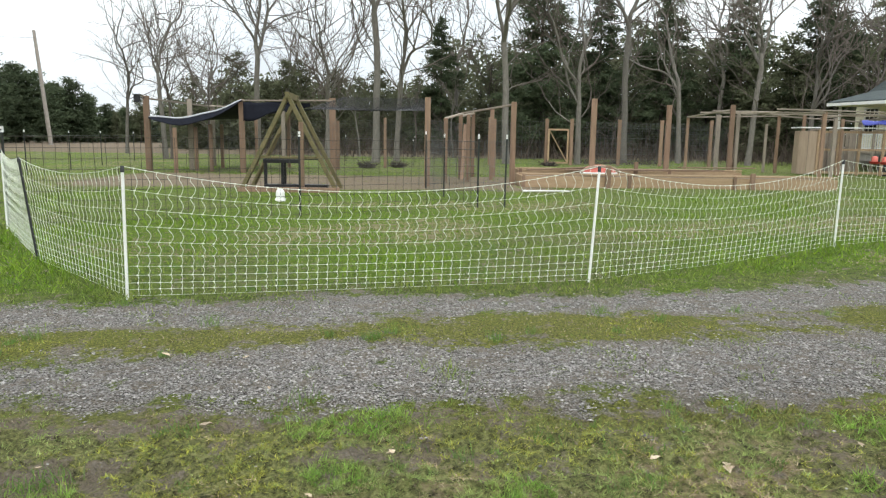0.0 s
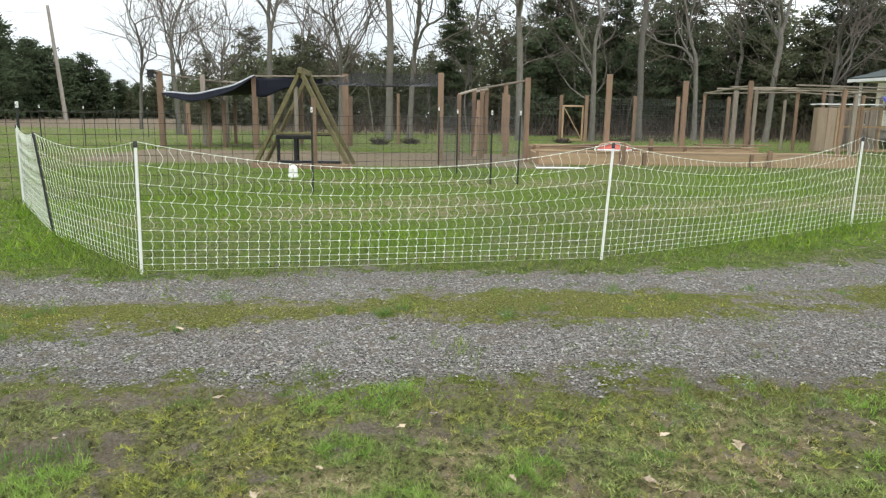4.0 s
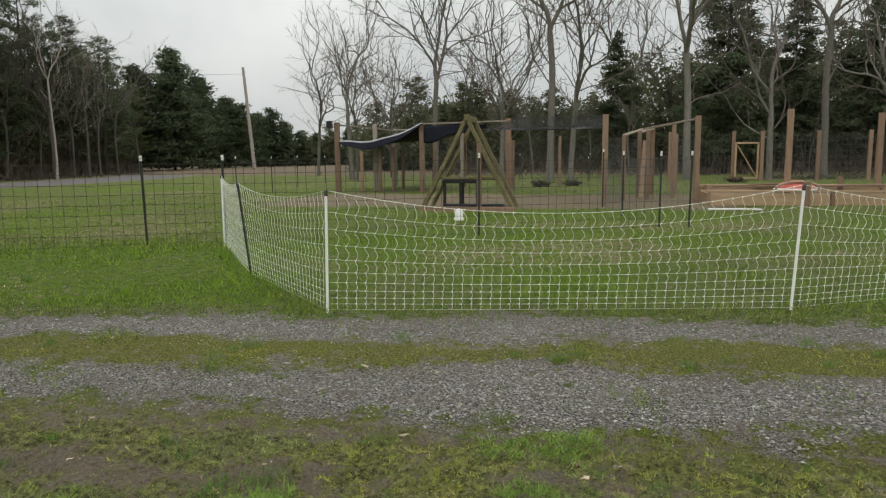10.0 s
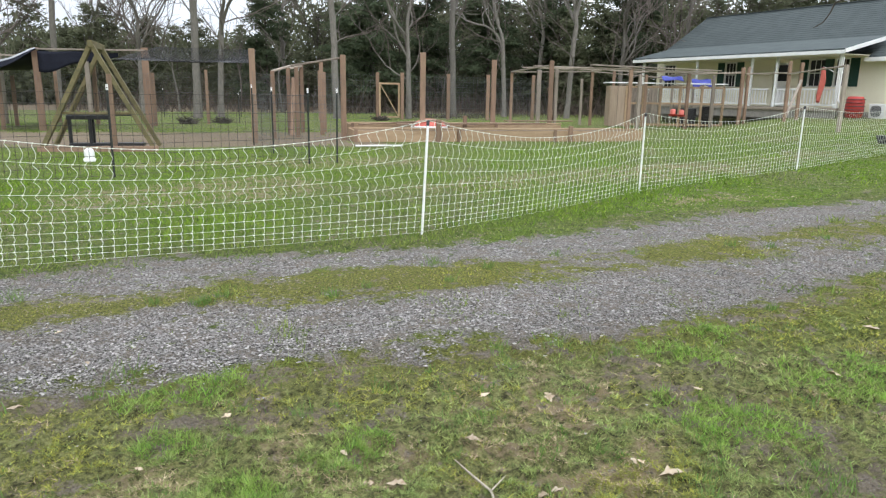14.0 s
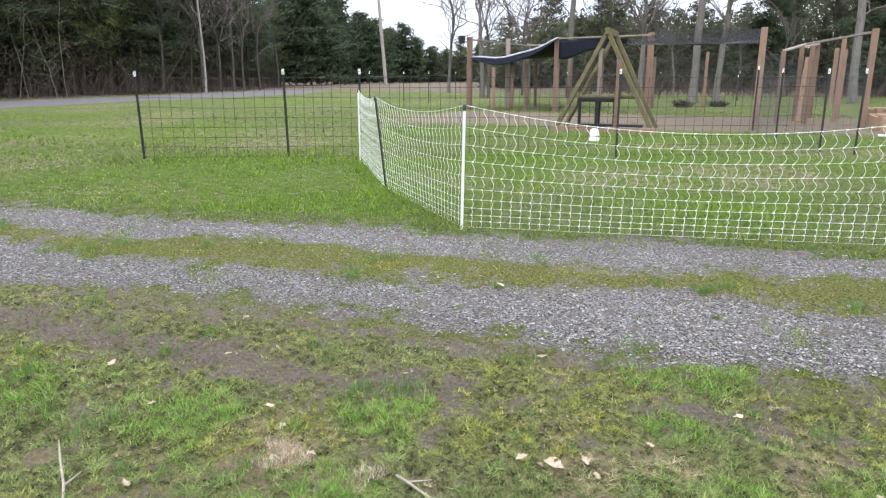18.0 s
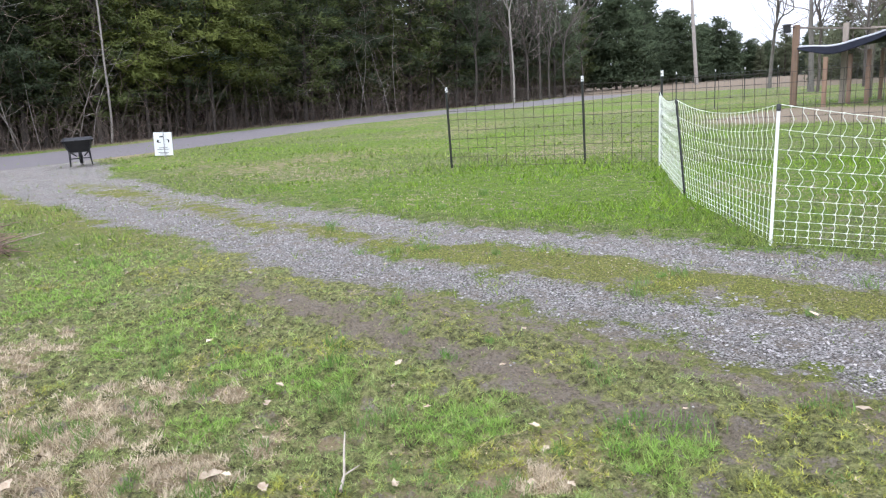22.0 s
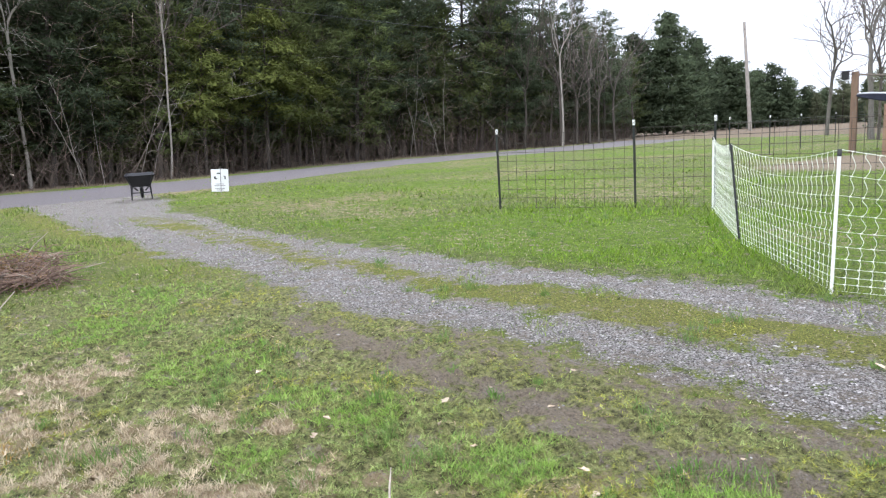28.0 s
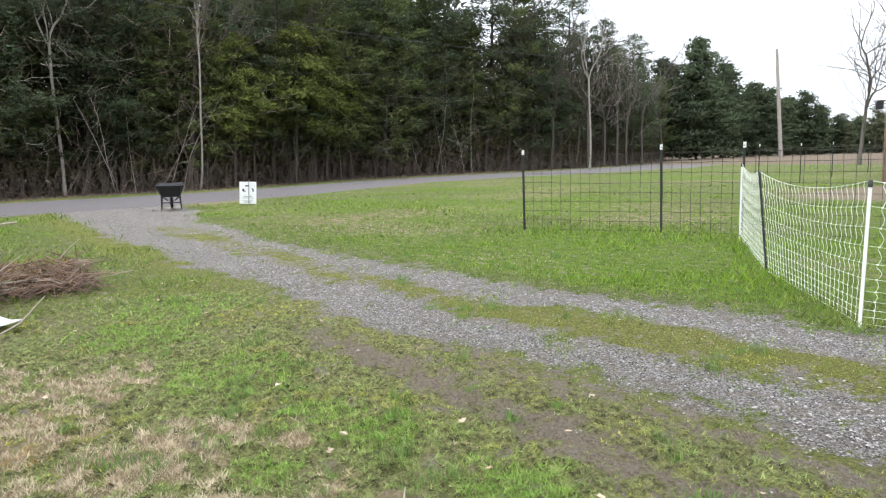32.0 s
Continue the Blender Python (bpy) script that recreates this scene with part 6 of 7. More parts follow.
def house():
    ob = thing("house", HOUSE, "cream single-storey house with green shingle roof and porch", "house")
    L, R, D, H = -12.2, 7.2, 8.4, 2.66
    wins = [(-2.18, 1.92, 0.78, 1.15), (-1.0, 1.92, 0.6, 1.15), (3.0, 1.92, 0.95, 1.2), (-7.0, 1.92, 0.62, 1.15), (-11.2, 1.92, 0.8, 1.15), (5.6, 1.92, 0.9, 1.2)]
    holes = [(x - w / 2, x + w / 2, z - h / 2, z + h / 2) for x, z, w, h in wins] + [(-4.45, -3.55, 0.38, 2.42)]
    part("wall", wall_with_holes(L, R, 0.24, H, 0.0, 0.16, holes, bmesh.new()), M_SIDING, ob)
    part("wall", box_bm(R - L, 0.16, H - 0.24, 0, ((L + R) / 2, D - 0.08, (H + 0.24) / 2)), M_SIDING, ob)
    for x in (L + 0.08, R - 0.08):
        bm = box_bm(0.16, D - 0.33, H - 0.24, 0, (x, D / 2, (H + 0.24) / 2))
        g = [bm.verts.new((x + s, y, z)) for s in (-0.08, 0.08) for y, z in ((0.0, H), (D, H), (D / 2, 5.2))]
        for a, b, c in ((0, 1, 2), (3, 5, 4)):
            bm.faces.new((g[a], g[b], g[c]))
        part("gable_wall", bm, M_SIDING, ob)
    part("foundation", box_bm(R - L - 0.04, D - 0.04, 0.55, 0, ((L + R) / 2, D / 2, -0.03)), M_FOUND, ob, "grey block foundation")
    tilt = Euler((radians(5), 0, 0)).to_matrix()
    for i in range(19):
        for xa, xb in ((-0.05, 2.42), (3.6, 5.05), (6.2, R)):
            part("siding_board", box_bm(xb - xa - 0.02, 0.014, 0.118, 0, ((xa + xb) / 2, -0.006, 0.30 + i * 0.125), tilt), M_SIDING, ob)
    for x, z, w, h in wins:
        sash_window(ob, x, z, w, h, 0.02)
        # near-black panel behind each pane; its colour stands for the unlit room
        part("room_dark", box_bm(w + 0.3, 0.05, h + 0.3, 0, (x, 0.24, z)), M_SHADEIN, ob, "dark panel standing in for the unlit room")
    for x, z in ((-0.43, 1.92), (-1.60, 1.92), (-2.85, 1.92), (2.22, 1.95), (3.78, 1.95), (-7.6, 1.92), (-6.4, 1.92), (4.85, 1.95), (6.35, 1.95)):
        shutter(ob, x, z, 1.22, 0.0)
    d = part("door", box_bm(0.86, 0.05, 2.02, 0.008, (-4.0, 0.06, 1.40)), M_TRIM, ob, "white front door with a dark upper pane")
    part("door_pane", box_bm(0.55, 0.02, 0.75, 0.004, (-4.0, 0.03, 1.95)), M_GLASS, d)
    tb = Tubes()
    tb.rod([(-3.68, 0.03, 1.38), (-3.68, -0.04, 1.38)], 0.03, 8)
    part("door_knob", tb.mesh("door_knob", M_WIRE), parent=d)
    # main roof: two slopes with courses of shingles
    slope = math.atan2(5.35 - H, D / 2)
    run = (D / 2 + 0.45) / math.cos(slope)
    for s in (-1, 1):
        q = Euler((-s * slope, 0, 0)).to_matrix()
        cy = D / 2 + s * (D / 4 + 0.225)
        cz = 5.35 - (D / 4 + 0.225) * math.tan(slope)
        slab = bmesh.new()
        if s > 0:
            box_bm(R - L + 0.9, run, 0.10, 0, ((L + R) / 2, cy, cz + 0.02), q, slab)
        else:
            # over the porch the slope stops at the wall; beyond it the eave overhangs
            box_bm(R + 0.15, run, 0.10, 0, ((R + 0.75) / 2, cy, cz + 0.02), q, slab)
            short = D / 2 / math.cos(slope)
            box_bm(0.75 - L, short, 0.10, 0, ((L - 0.15) / 2, D / 4, 5.37 - D / 4 * math.tan(slope)), q, slab)
        roof = part("roof", slab, M_SHINGLE, ob, "grey-green asphalt shingle roof")
        if s < 0:
            course = bmesh.new()
            k = int(run / 0.2)
            for i in range(k):
                t = (i + 0.5) / k
                y = -0.45 + t * (D / 2 + 0.45)
                z = H - 0.45 * math.tan(slope) + t * (D / 2 + 0.45) * math.tan(slope)
                xa, xb = (L - 0.43 if y > 0.1 else 0.32), R + 0.43
                box_bm(xb - xa, 0.215, 0.014, 0, ((xa + xb) / 2, y - 0.028, z + 0.092), Euler((slope - 0.05, 0, 0)).to_matrix(), course)
            tagged(part("shingle_layer", course, M_SHINGLE, roof), kind="stuff")
    part("ridge_cap", box_bm(R - L + 0.9, 0.26, 0.05, 0.01, ((L + R) / 2, D / 2, 5.45)), M_SHINGLE, ob)
    part("fascia", box_bm(R + 0.45 - 0.2, 0.04, 0.17, 0.004, ((R + 0.65) / 2, -0.47, H - 0.24)), M_TRIM, ob, "white eave board")
    part("soffit", box_bm(R + 0.25, 0.46, 0.03, 0.0, ((R + 0.65) / 2, -0.235, H - 0.20)), M_TRIM, ob)
    # porch
    px0, px1, pd = -11.5, 0.25, 2.0
    part("porch_floor", box_bm(px1 - px0, pd, 0.14, 0.01, ((px0 + px1) / 2, -pd / 2, 0.31)), M_TIMBER_GREY, ob, "weathered porch boards")
    part("porch_skirt", box_bm(px1 - px0 - 0.1, 0.04, 0.36, 0.0, ((px0 + px1) / 2, -pd + 0.08, 0.06)), M_FOUND, ob)
    a, b = Vector((0, -pd - 0.3, 2.70)), Vector((0, 0.55, 3.36))
    q = Euler((math.atan2(b.z - a.z, b.y - a.y), 0, 0)).to_matrix()
    proof = part("porch_roof", box_bm(px1 - px0 + 0.5, (b - a).length, 0.07, 0, ((px0 + px1) / 2, (a.y + b.y) / 2, (a.z + b.z) / 2 + 0.06), q), M_SHINGLE, ob, "low green shingle porch roof")
    part("fascia", box_bm(px1 - px0 + 0.52, 0.04, 0.15, 0.004, ((px0 + px1) / 2, a.y - 0.01, 2.66)), M_TRIM, ob, "white porch eave board")
    part("rake_board", beam_bm((px1 + 0.27, a.y, 2.70), (px1 + 0.27, 0.3, 3.30), 0.04, 0.16), M_TRIM, ob)
    part("porch_ceiling", box_bm(px1 - px0, pd, 0.03, 0, ((px0 + px1) / 2, -pd / 2, 2.60)), M_SIDING, ob)
    posts = (0.12, -2.85, -4.2, -7.5, -11.3)
    for x in posts:
        p = part("porch_post", box_bm(0.11, 0.11, 2.22, 0.01, (x, -pd + 0.1, 1.48)), M_TRIM, ob, "slim white porch post")
        part("post_base", box_bm(0.16, 0.16, 0.16, 0.01, (x, -pd + 0.1, 0.46)), M_TRIM, p)
    for xa, xb in ((-2.75, 0.05), (-7.4, -4.3), (-11.2, -7.6), (-4.1, -3.2)):
        r = part("railing", box_bm(xb - xa, 0.06, 0.07, 0.006, ((xa + xb) / 2, -pd + 0.1, 1.16)), M_TRIM, ob, "white porch railing")
        part("bottom_rail", box_bm(xb - xa, 0.05, 0.06, 0.006, ((xa + xb) / 2, -pd + 0.1, 0.50)), M_TRIM, r)
        n = int((xb - xa) / 0.14)
        for i in range(n):
            part("baluster", BALUSTER, parent=r, at=pose(xa + (i + 0.5) * (xb - xa) / n, -pd + 0.1, 0.83))
    tb = Tubes()
    tb.rod([(0.28, -pd - 0.1, 2.6), (0.28, -pd + 0.02, 2.4), (0.26, -pd + 0.02, 0.75), (0.55, -pd + 0.1, 0.30)], 0.04, 8)
    part("downpipe", tb.mesh("downpipe", M_TRIM), parent=ob, label="white downpipe")


BALUSTER = bpy.data.meshes.new("baluster")
_b = box_bm(0.035, 0.035, 0.62, 0)
_b.to_mesh(BALUSTER)
_b.free()
BALUSTER.materials.append(M_TRIM)
house()


def on_house(x, y, z, turn=0):
    """A pose given in the house's own directions."""
    return HOUSE @ pose(x, y, z, 0, 0, turn)


def red_bin():
    ob = thing("red_barrel", on_house(0.85, -1.7, 0.02), "red plastic rain barrel at the porch corner", "barrel")
    tb = Tubes()
    tb.rod([(0, 0, 0), (0, 0, 0.1), (0, 0, 0.35), (0, 0, 0.7), (0, 0, 0.85), (0, 0, 0.86)], [0.29, 0.33, 0.36, 0.34, 0.29, 0.1], 18)
    part("drum", tb.mesh("drum", M_DEEPRED), parent=ob)
    for z in (0.18, 0.32, 0.46, 0.60, 0.74):
        r = Tubes()
        r.rod([(0.365 * math.cos(a * math.pi / 9), 0.365 * math.sin(a * math.pi / 9), z) for a in range(19)], 0.014, 5)
        part("hoop", r.mesh("hoop", M_INK), parent=ob)


red_bin()


def porch_flag():
    v = [((0.08 + 0.26 * math.sin(math.pi * min(1.0, 0.15 + 0.75 * t)) ** 1.5) * (s - 0.5) + 0.05 * math.sin(5 * t), 0.05 * math.sin(9 * s + 4 * t), -1.45 * t) for t in [i / 12 for i in range(13)] for s in (0, 0.33, 0.66, 1)]
    f = [(i * 4 + j, i * 4 + j + 1, i * 4 + j + 5, i * 4 + j + 4) for i in range(12) for j in range(3)]
    ob = thing("porch_flag", on_house(-0.42, -2.2, 2.05), "long red fabric banner hanging from the porch post", "flag")
    c = part("cloth", mesh_of("cloth", v, f, M_FADED, True), parent=ob)
    c.modifiers.new("thick", 'SOLIDIFY').thickness = 0.008
    tb = Tubes()
    tb.rod([(0.5, 0.05, -0.2), (0.0, 0, 0.05)], 0.014, 6)
    part("staff", tb.mesh("staff", M_TRIM), parent=ob)


porch_flag()


def air_unit():
    ob = thing("air_conditioner", on_house(1.35, -0.65, -0.05), "pale outdoor air conditioner unit with a round fan grille", "air conditioner")
    part("casing", box_bm(0.85, 0.36, 0.62, 0.02, (0, 0, 0.33)), M_TRIM, ob)
    for r in (0.08, 0.15, 0.22):
        ring = Tubes()
        ring.rod([(-0.12 + r * math.cos(a * math.pi / 12), -0.187, 0.34 + r * math.sin(a * math.pi / 12)) for a in range(25)], 0.012, 5)
        part("grille_ring", ring.mesh("grille_ring", M_TPOST), parent=ob)
    part("fan_recess", box_bm(0.40, 0.008, 0.40, 0.003, (-0.12, -0.181, 0.34)), M_STAKE, ob, "grey fan opening")


air_unit()


def low_planter(x, y, label):
    ob = thing("planter_tub", pose(x, y, z_at(x, y)), label, "planter")
    tb = Tubes()
    tb.rod([(0, 0, 0), (0, 0, 0.18), (0, 0, 0.19), (0, 0, 0.17)], [0.24, 0.31, 0.27, 0.05], 14)
    part("tub", tb.mesh("tub", M_BLACK), parent=ob)


low_planter(14.7, 13.5, "low black rubber tub on the grass")


# ---- the frame of the aviary and its hut ----
for x, y, h, w in ((10.5, 23.85, 2.25, 0.11), (9.85, 23.9, 2.2, 0.14), (14.1, 25.0, 2.42, 0.14), (14.6, 25.15, 2.2, 0.13), (11.0, 30.0, 2.3, 0.11), (14.6, 30.4, 2.1, 0.10), (14.8, 29.75, 2.47, 0.12), (15.65, 29.3, 2.47, 0.12), (17.85, 26.8, 2.36, 0.14), (16.7, 28.3, 2.3, 0.12), (18.7, 30.4, 2.2, 0.11), (19.5, 27.4, 2.25, 0.12), (20.35, 26.6, 2.42, 0.16), (20.7, 26.7, 2.42, 0.12), (20.0, 23.4, 2.3, 0.13), (21.6, 24.6, 2.3, 0.13)):
    wood_post(x, y, h, w, 0.09, M_TIMBER_GREY if h < 2.3 else M_TIMBER)
for a, b in (((10.1, 23.4, 2.30), (14.1, 25.0, 2.38)), ((14.1, 25.0, 2.38), (17.85, 26.8, 2.34)), ((17.85, 26.8, 2.34), (20.5, 26.7, 2.40)), ((11.0, 30.0, 2.32), (14.8, 29.8, 2.42)), ((14.8, 29.8, 2.42), (18.7, 30.4, 2.24)), ((10.1, 23.5, 2.36), (11.0, 30.0, 2.34)), ((14.1, 25.0, 2.43), (14.8, 29.75, 2.44)), ((17.85, 26.8, 2.38), (18.7, 30.4, 2.28)), ((20.4, 26.7, 2.44), (18.7, 30.4, 2.32)), ((20.5, 26.7, 2.36), (20.0, 23.4, 2.32)), ((12.0, 24.2, 2.36), (13.0, 29.9, 2.40)), ((16.0, 25.9, 2.38), (16.7, 29.9, 2.38)), ((10.3, 25.6, 2.42), (20.0, 28.2, 2.46)), ((10.6, 27.6, 2.44), (19.3, 29.4, 2.44)), ((11.9, 24.0, 2.44), (19.8, 27.4, 2.5))):
    rail(a, b, 0.11, 0.05)
rail((10.15, 23.75, 1.6), (10.45, 23.9, 0.4), 0.09, 0.04, M_TIMBER, "diagonal brace between two pen posts")
rail((20.05, 23.5, 0.4), (21.55, 24.5, 2.1), 0.10, 0.04, M_TIMBER_GREY, "diagonal brace of the aviary's door frame")


wood_post(16.9, 17.4, 1.96, 0.12, 0.09, M_TIMBER_GREY)
rail((20.0, 23.4, 2.28), (16.9, 17.4, z_at(16.9, 17.4) + 1.93), 0.09, 0.045)


def hutch():
    """A plywood hut beside a wire-fronted cage, under one pale roof edge."""
    ob = thing("poultry_hut", pose(15.15, 28.6, 0, 0, 0, -10), "bare plywood poultry hut joined to a wire-fronted cage", "poultry hut")
    for i in range(2):
        part("plywood_panel", box_bm(0.33, 0.03, 1.75, 0.004, (0.17 + i * 0.345, 0, 0.92)), M_PLY, ob)
    part("side_panel", box_bm(0.03, 0.6, 1.75, 0.004, (0.0, 0.32, 0.92)), M_PLY, ob)
    part("roof_edge", box_bm(5.4, 0.05, 0.05, 0.004, (2.65, -0.06, 1.93)), M_TRIM, ob, "pale painted roof edge")
    part("roof_edge", box_bm(0.05, 1.0, 0.05, 0.004, (-0.03, 0.47, 1.93)), M_TRIM, ob, "pale painted roof edge")
    for x in (0.74, 1.5, 2.3, 3.2, 4.2, 5.2):
        part("stud", box_bm(0.10, 0.08, 1.8, 0.005, (x, 0, 0.92)), M_TIMBER_NEW, ob)
        part("stud", box_bm(0.09, 0.07, 1.8, 0.005, (x, 0.95, 0.92)), M_TIMBER_GREY, ob)
        part("rafter", box_bm(0.07, 1.05, 0.06, 0.005, (x, 0.47, 1.85)), M_TIMBER_GREY, ob)
    for z in (0.12, 1.05, 1.76):
        part("cage_rail", box_bm(4.55, 0.06, 0.09, 0.005, (2.97, 0.01, z)), M_TIMBER_NEW, ob)
    for i in range(4):
        part("back_board", box_bm(0.42, 0.03, 1.6, 0.004, (0.98 + 0.45 * i, 0.98, 0.95)), M_TIMBER_GREY, ob)
    part("dark_crate", box_bm(0.75, 0.5, 0.85, 0.02, (3.75, 0.5, 0.43)), M_BLACK, ob, "black plastic crate inside the cage")
    # added block in the dark interior colour, for the cage's dark inside
    part("dark_crate", box_bm(0.5, 0.4, 0.95, 0.05, (4.6, 0.35, 0.48)), M_SHADEIN, ob, "added dark block filling part of the cage")
    tb = Tubes()
    for i in range(54):
        tb.rod([(0.78 + i * 0.083, -0.045, 0.1), (0.78 + i * 0.083, -0.045, 1.78)], 0.0018, 3)
    for i in range(21):
        tb.rod([(0.76, -0.046, 0.1 + i * 0.083), (5.2, -0.046, 0.1 + i * 0.083)], 0.0018, 3)
    part("wire_front", tb.mesh("wire_front", M_MESHWIRE, False), parent=ob)


hutch()


def draped_tarp(x0, x1, y, z, drop, mat, label, turn=0.0):
    n = 14
    v = [(x0 + (x1 - x0) * i / n, y + 0.05 * math.sin(5 * i / n) - 0.04 * j, z - 0.02 * math.sin(3 + 9 * i / n) - drop * j / 4 * (0.8 + 0.2 * math.sin(8 * i / n))) for j in range(5) for i in range(n + 1)]
    f = [(j * (n + 1) + i, j * (n + 1) + i + 1, (j + 1) * (n + 1) + i + 1, (j + 1) * (n + 1) + i) for j in range(4) for i in range(n)]
    ob = part("tarp_sheet", mesh_of("tarp_sheet", v, f, mat, True))
    ob.modifiers.new("thick", 'SOLIDIFY').thickness = 0.01
    return tagged(ob, label, "tarp")


draped_tarp(17.2, 18.2, 27.9, 2.22, 0.22, M_BLUE, "bright blue tarp folded over the cage roof")
draped_tarp(18.9, 19.85, 28.2, 2.14, 0.40, M_BLUE, "corner of bright blue tarp hanging from the frame")


def red_feeder(x, y, z, label):
    ob = thing("red_feeder", pose(x, y, z), label, "feeder", "red poultry feeders")
    tb = Tubes()
    tb.rod([(0, 0, 0), (0, 0, 0.03), (0, 0, 0.09)], [0.12, 0.17, 0.19], 14)
    part("dish", tb.mesh("dish", M_DEEPRED), parent=ob)
    tb = Tubes()
    tb.rod([(0, 0, 0.04), (0, 0, 0.26), (0, 0, 0.3)], [0.10, 0.11, 0.04], 12)
    part("hopper", tb.mesh("hopper", M_FADED), parent=ob)
    tb = Tubes()
    tb.rod([(0, 0, 0.3), (0, 0, 2.3 - z)], 0.006, 4)
    part("hanger", tb.mesh("hanger", M_WIRE), parent=ob)


red_feeder(16.9, 26.3, 0.55, "red plastic feeder hung from the aviary frame")
red_feeder(17.5, 26.6, 0.52, "red plastic feeder hung from the aviary frame")


def red_shell():
    """The red and white plastic turtle-like sandbox lid lying in the bed."""
    v, f = [], []
    nu, nv = 16, 6
    for j in range(nv + 1):
        for i in range(nu):
            a, r = 2 * math.pi * i / nu, math.cos(0.5 * math.pi * j / nv * 0.96)
            v.append((0.50 * r * math.cos(a), 0.38 * r * math.sin(a), 0.25 * math.sin(0.5 * math.pi * j / nv)))
    for j in range(nv):
        for i in range(nu):
            f.append((j * nu + i, j * nu + (i + 1) % nu, (j + 1) * nu + (i + 1) % nu, (j + 1) * nu + i))
    ob = thing("turtle_dome", pose(4.83, 19.75, 0.36), "domed red plastic lid with a pale rim on the bed", "plastic lid")
    part("dome", mesh_of("dome", v, f, M_FADED, True), parent=ob)
    tb = Tubes()
    tb.rod([(0.51 * math.cos(i * math.pi / 12), 0.39 * math.sin(i * math.pi / 12), 0.015) for i in range(25)], 0.03, 5)
    part("rim", tb.mesh("rim", M_TRIM), parent=ob)
    arch = Tubes()
    arch.rod([(0.54 * math.cos(a * math.pi / 10), -0.28, 0.20 * math.sin(a * math.pi / 10) + 0.02) for a in range(11)], 0.03, 6)
    part("arch", arch.mesh("arch", M_PLY), parent=ob, label="pale arched edge")


red_shell()


def notice():
    """The red and black notice on the tree; its words are too small to read."""
    tx, ty = 12.98, 10.5
    c = Vector((tx, ty, 0)) - Vector((tx, ty, 0)).normalized() * 0.47
    ob = thing("notice_sign", pose(c.x - 0.21, c.y + 0.12, 2.26, 0, 0, -56), "black and orange notice with a white rim nailed to the trunk", "sign")
    part("board", box_bm(0.56, 0.008, 0.36, 0, (0, 0, 0)), M_SIGN, ob)
    part("field", box_bm(0.49, 0.004, 0.29, 0, (0, -0.007, 0)), M_INK, ob, "black printed field")
    part("print_bar", box_bm(0.45, 0.003, 0.12, 0, (0, -0.011, -0.07)), M_ORANGE, ob, "orange band of unreadable words")
    part("print_bar", box_bm(0.14, 0.003, 0.09, 0, (0, -0.011, 0.09)), M_ORANGE, ob, "orange block of unreadable words")


notice()
# ---- what covers the ground: blades of grass, stones, fallen leaves ----
def scatter(rng, n, r0, r1, az0, az1):
    """Places thinning out with distance from the middle of the yard."""
    r = r0 * (r1 / r0) ** rng.random(n)
    a = np.radians(rng.uniform(az0, az1, n))
    return r * np.sin(a), r * np.cos(a), r


def blades(name, seed, n, material, label, pick, tall, wide, r1=26, grow=0.0008, flat=(0.2, 1.3), r0=1.5):
    rng = np.random.default_rng(seed)
    x, y, r = scatter(rng, n, r0, r1, -99, 64)
    keep, h = pick(rng, x, y, r)
    x, y, r, h = x[keep], y[keep], r[keep], h[keep]
    m = len(x)
    gr, rd, mu, dr, di, li = surfaces(x, y)
    z = lie(x, y) - 0.004 - 0.018 * gr - 0.015 * mu
    h = h * rng.uniform(0.5, 1.4, m) * tall
    w = np.maximum(wide, r * grow) * rng.uniform(0.7, 1.3, m)
    a, b = rng.uniform(0, 2 * np.pi, m), rng.uniform(0, 2 * np.pi, m)
    lean = rng.uniform(*flat, m) * h
    base = np.stack([x, y, z], -1)
    side = np.stack([np.cos(a), np.sin(a), np.zeros(m)], -1) * w[:, None]
    tip = np.stack([np.cos(b) * lean, np.sin(b) * lean, h], -1)
    v = np.stack([base - side, base + side, base + tip], 1)
    ob = new(name, big_mesh(name, v.reshape(-1, 3), np.arange(3 * m).reshape(-1, 3), material))
    return tagged(ob, label, "grass", kind="stuff")


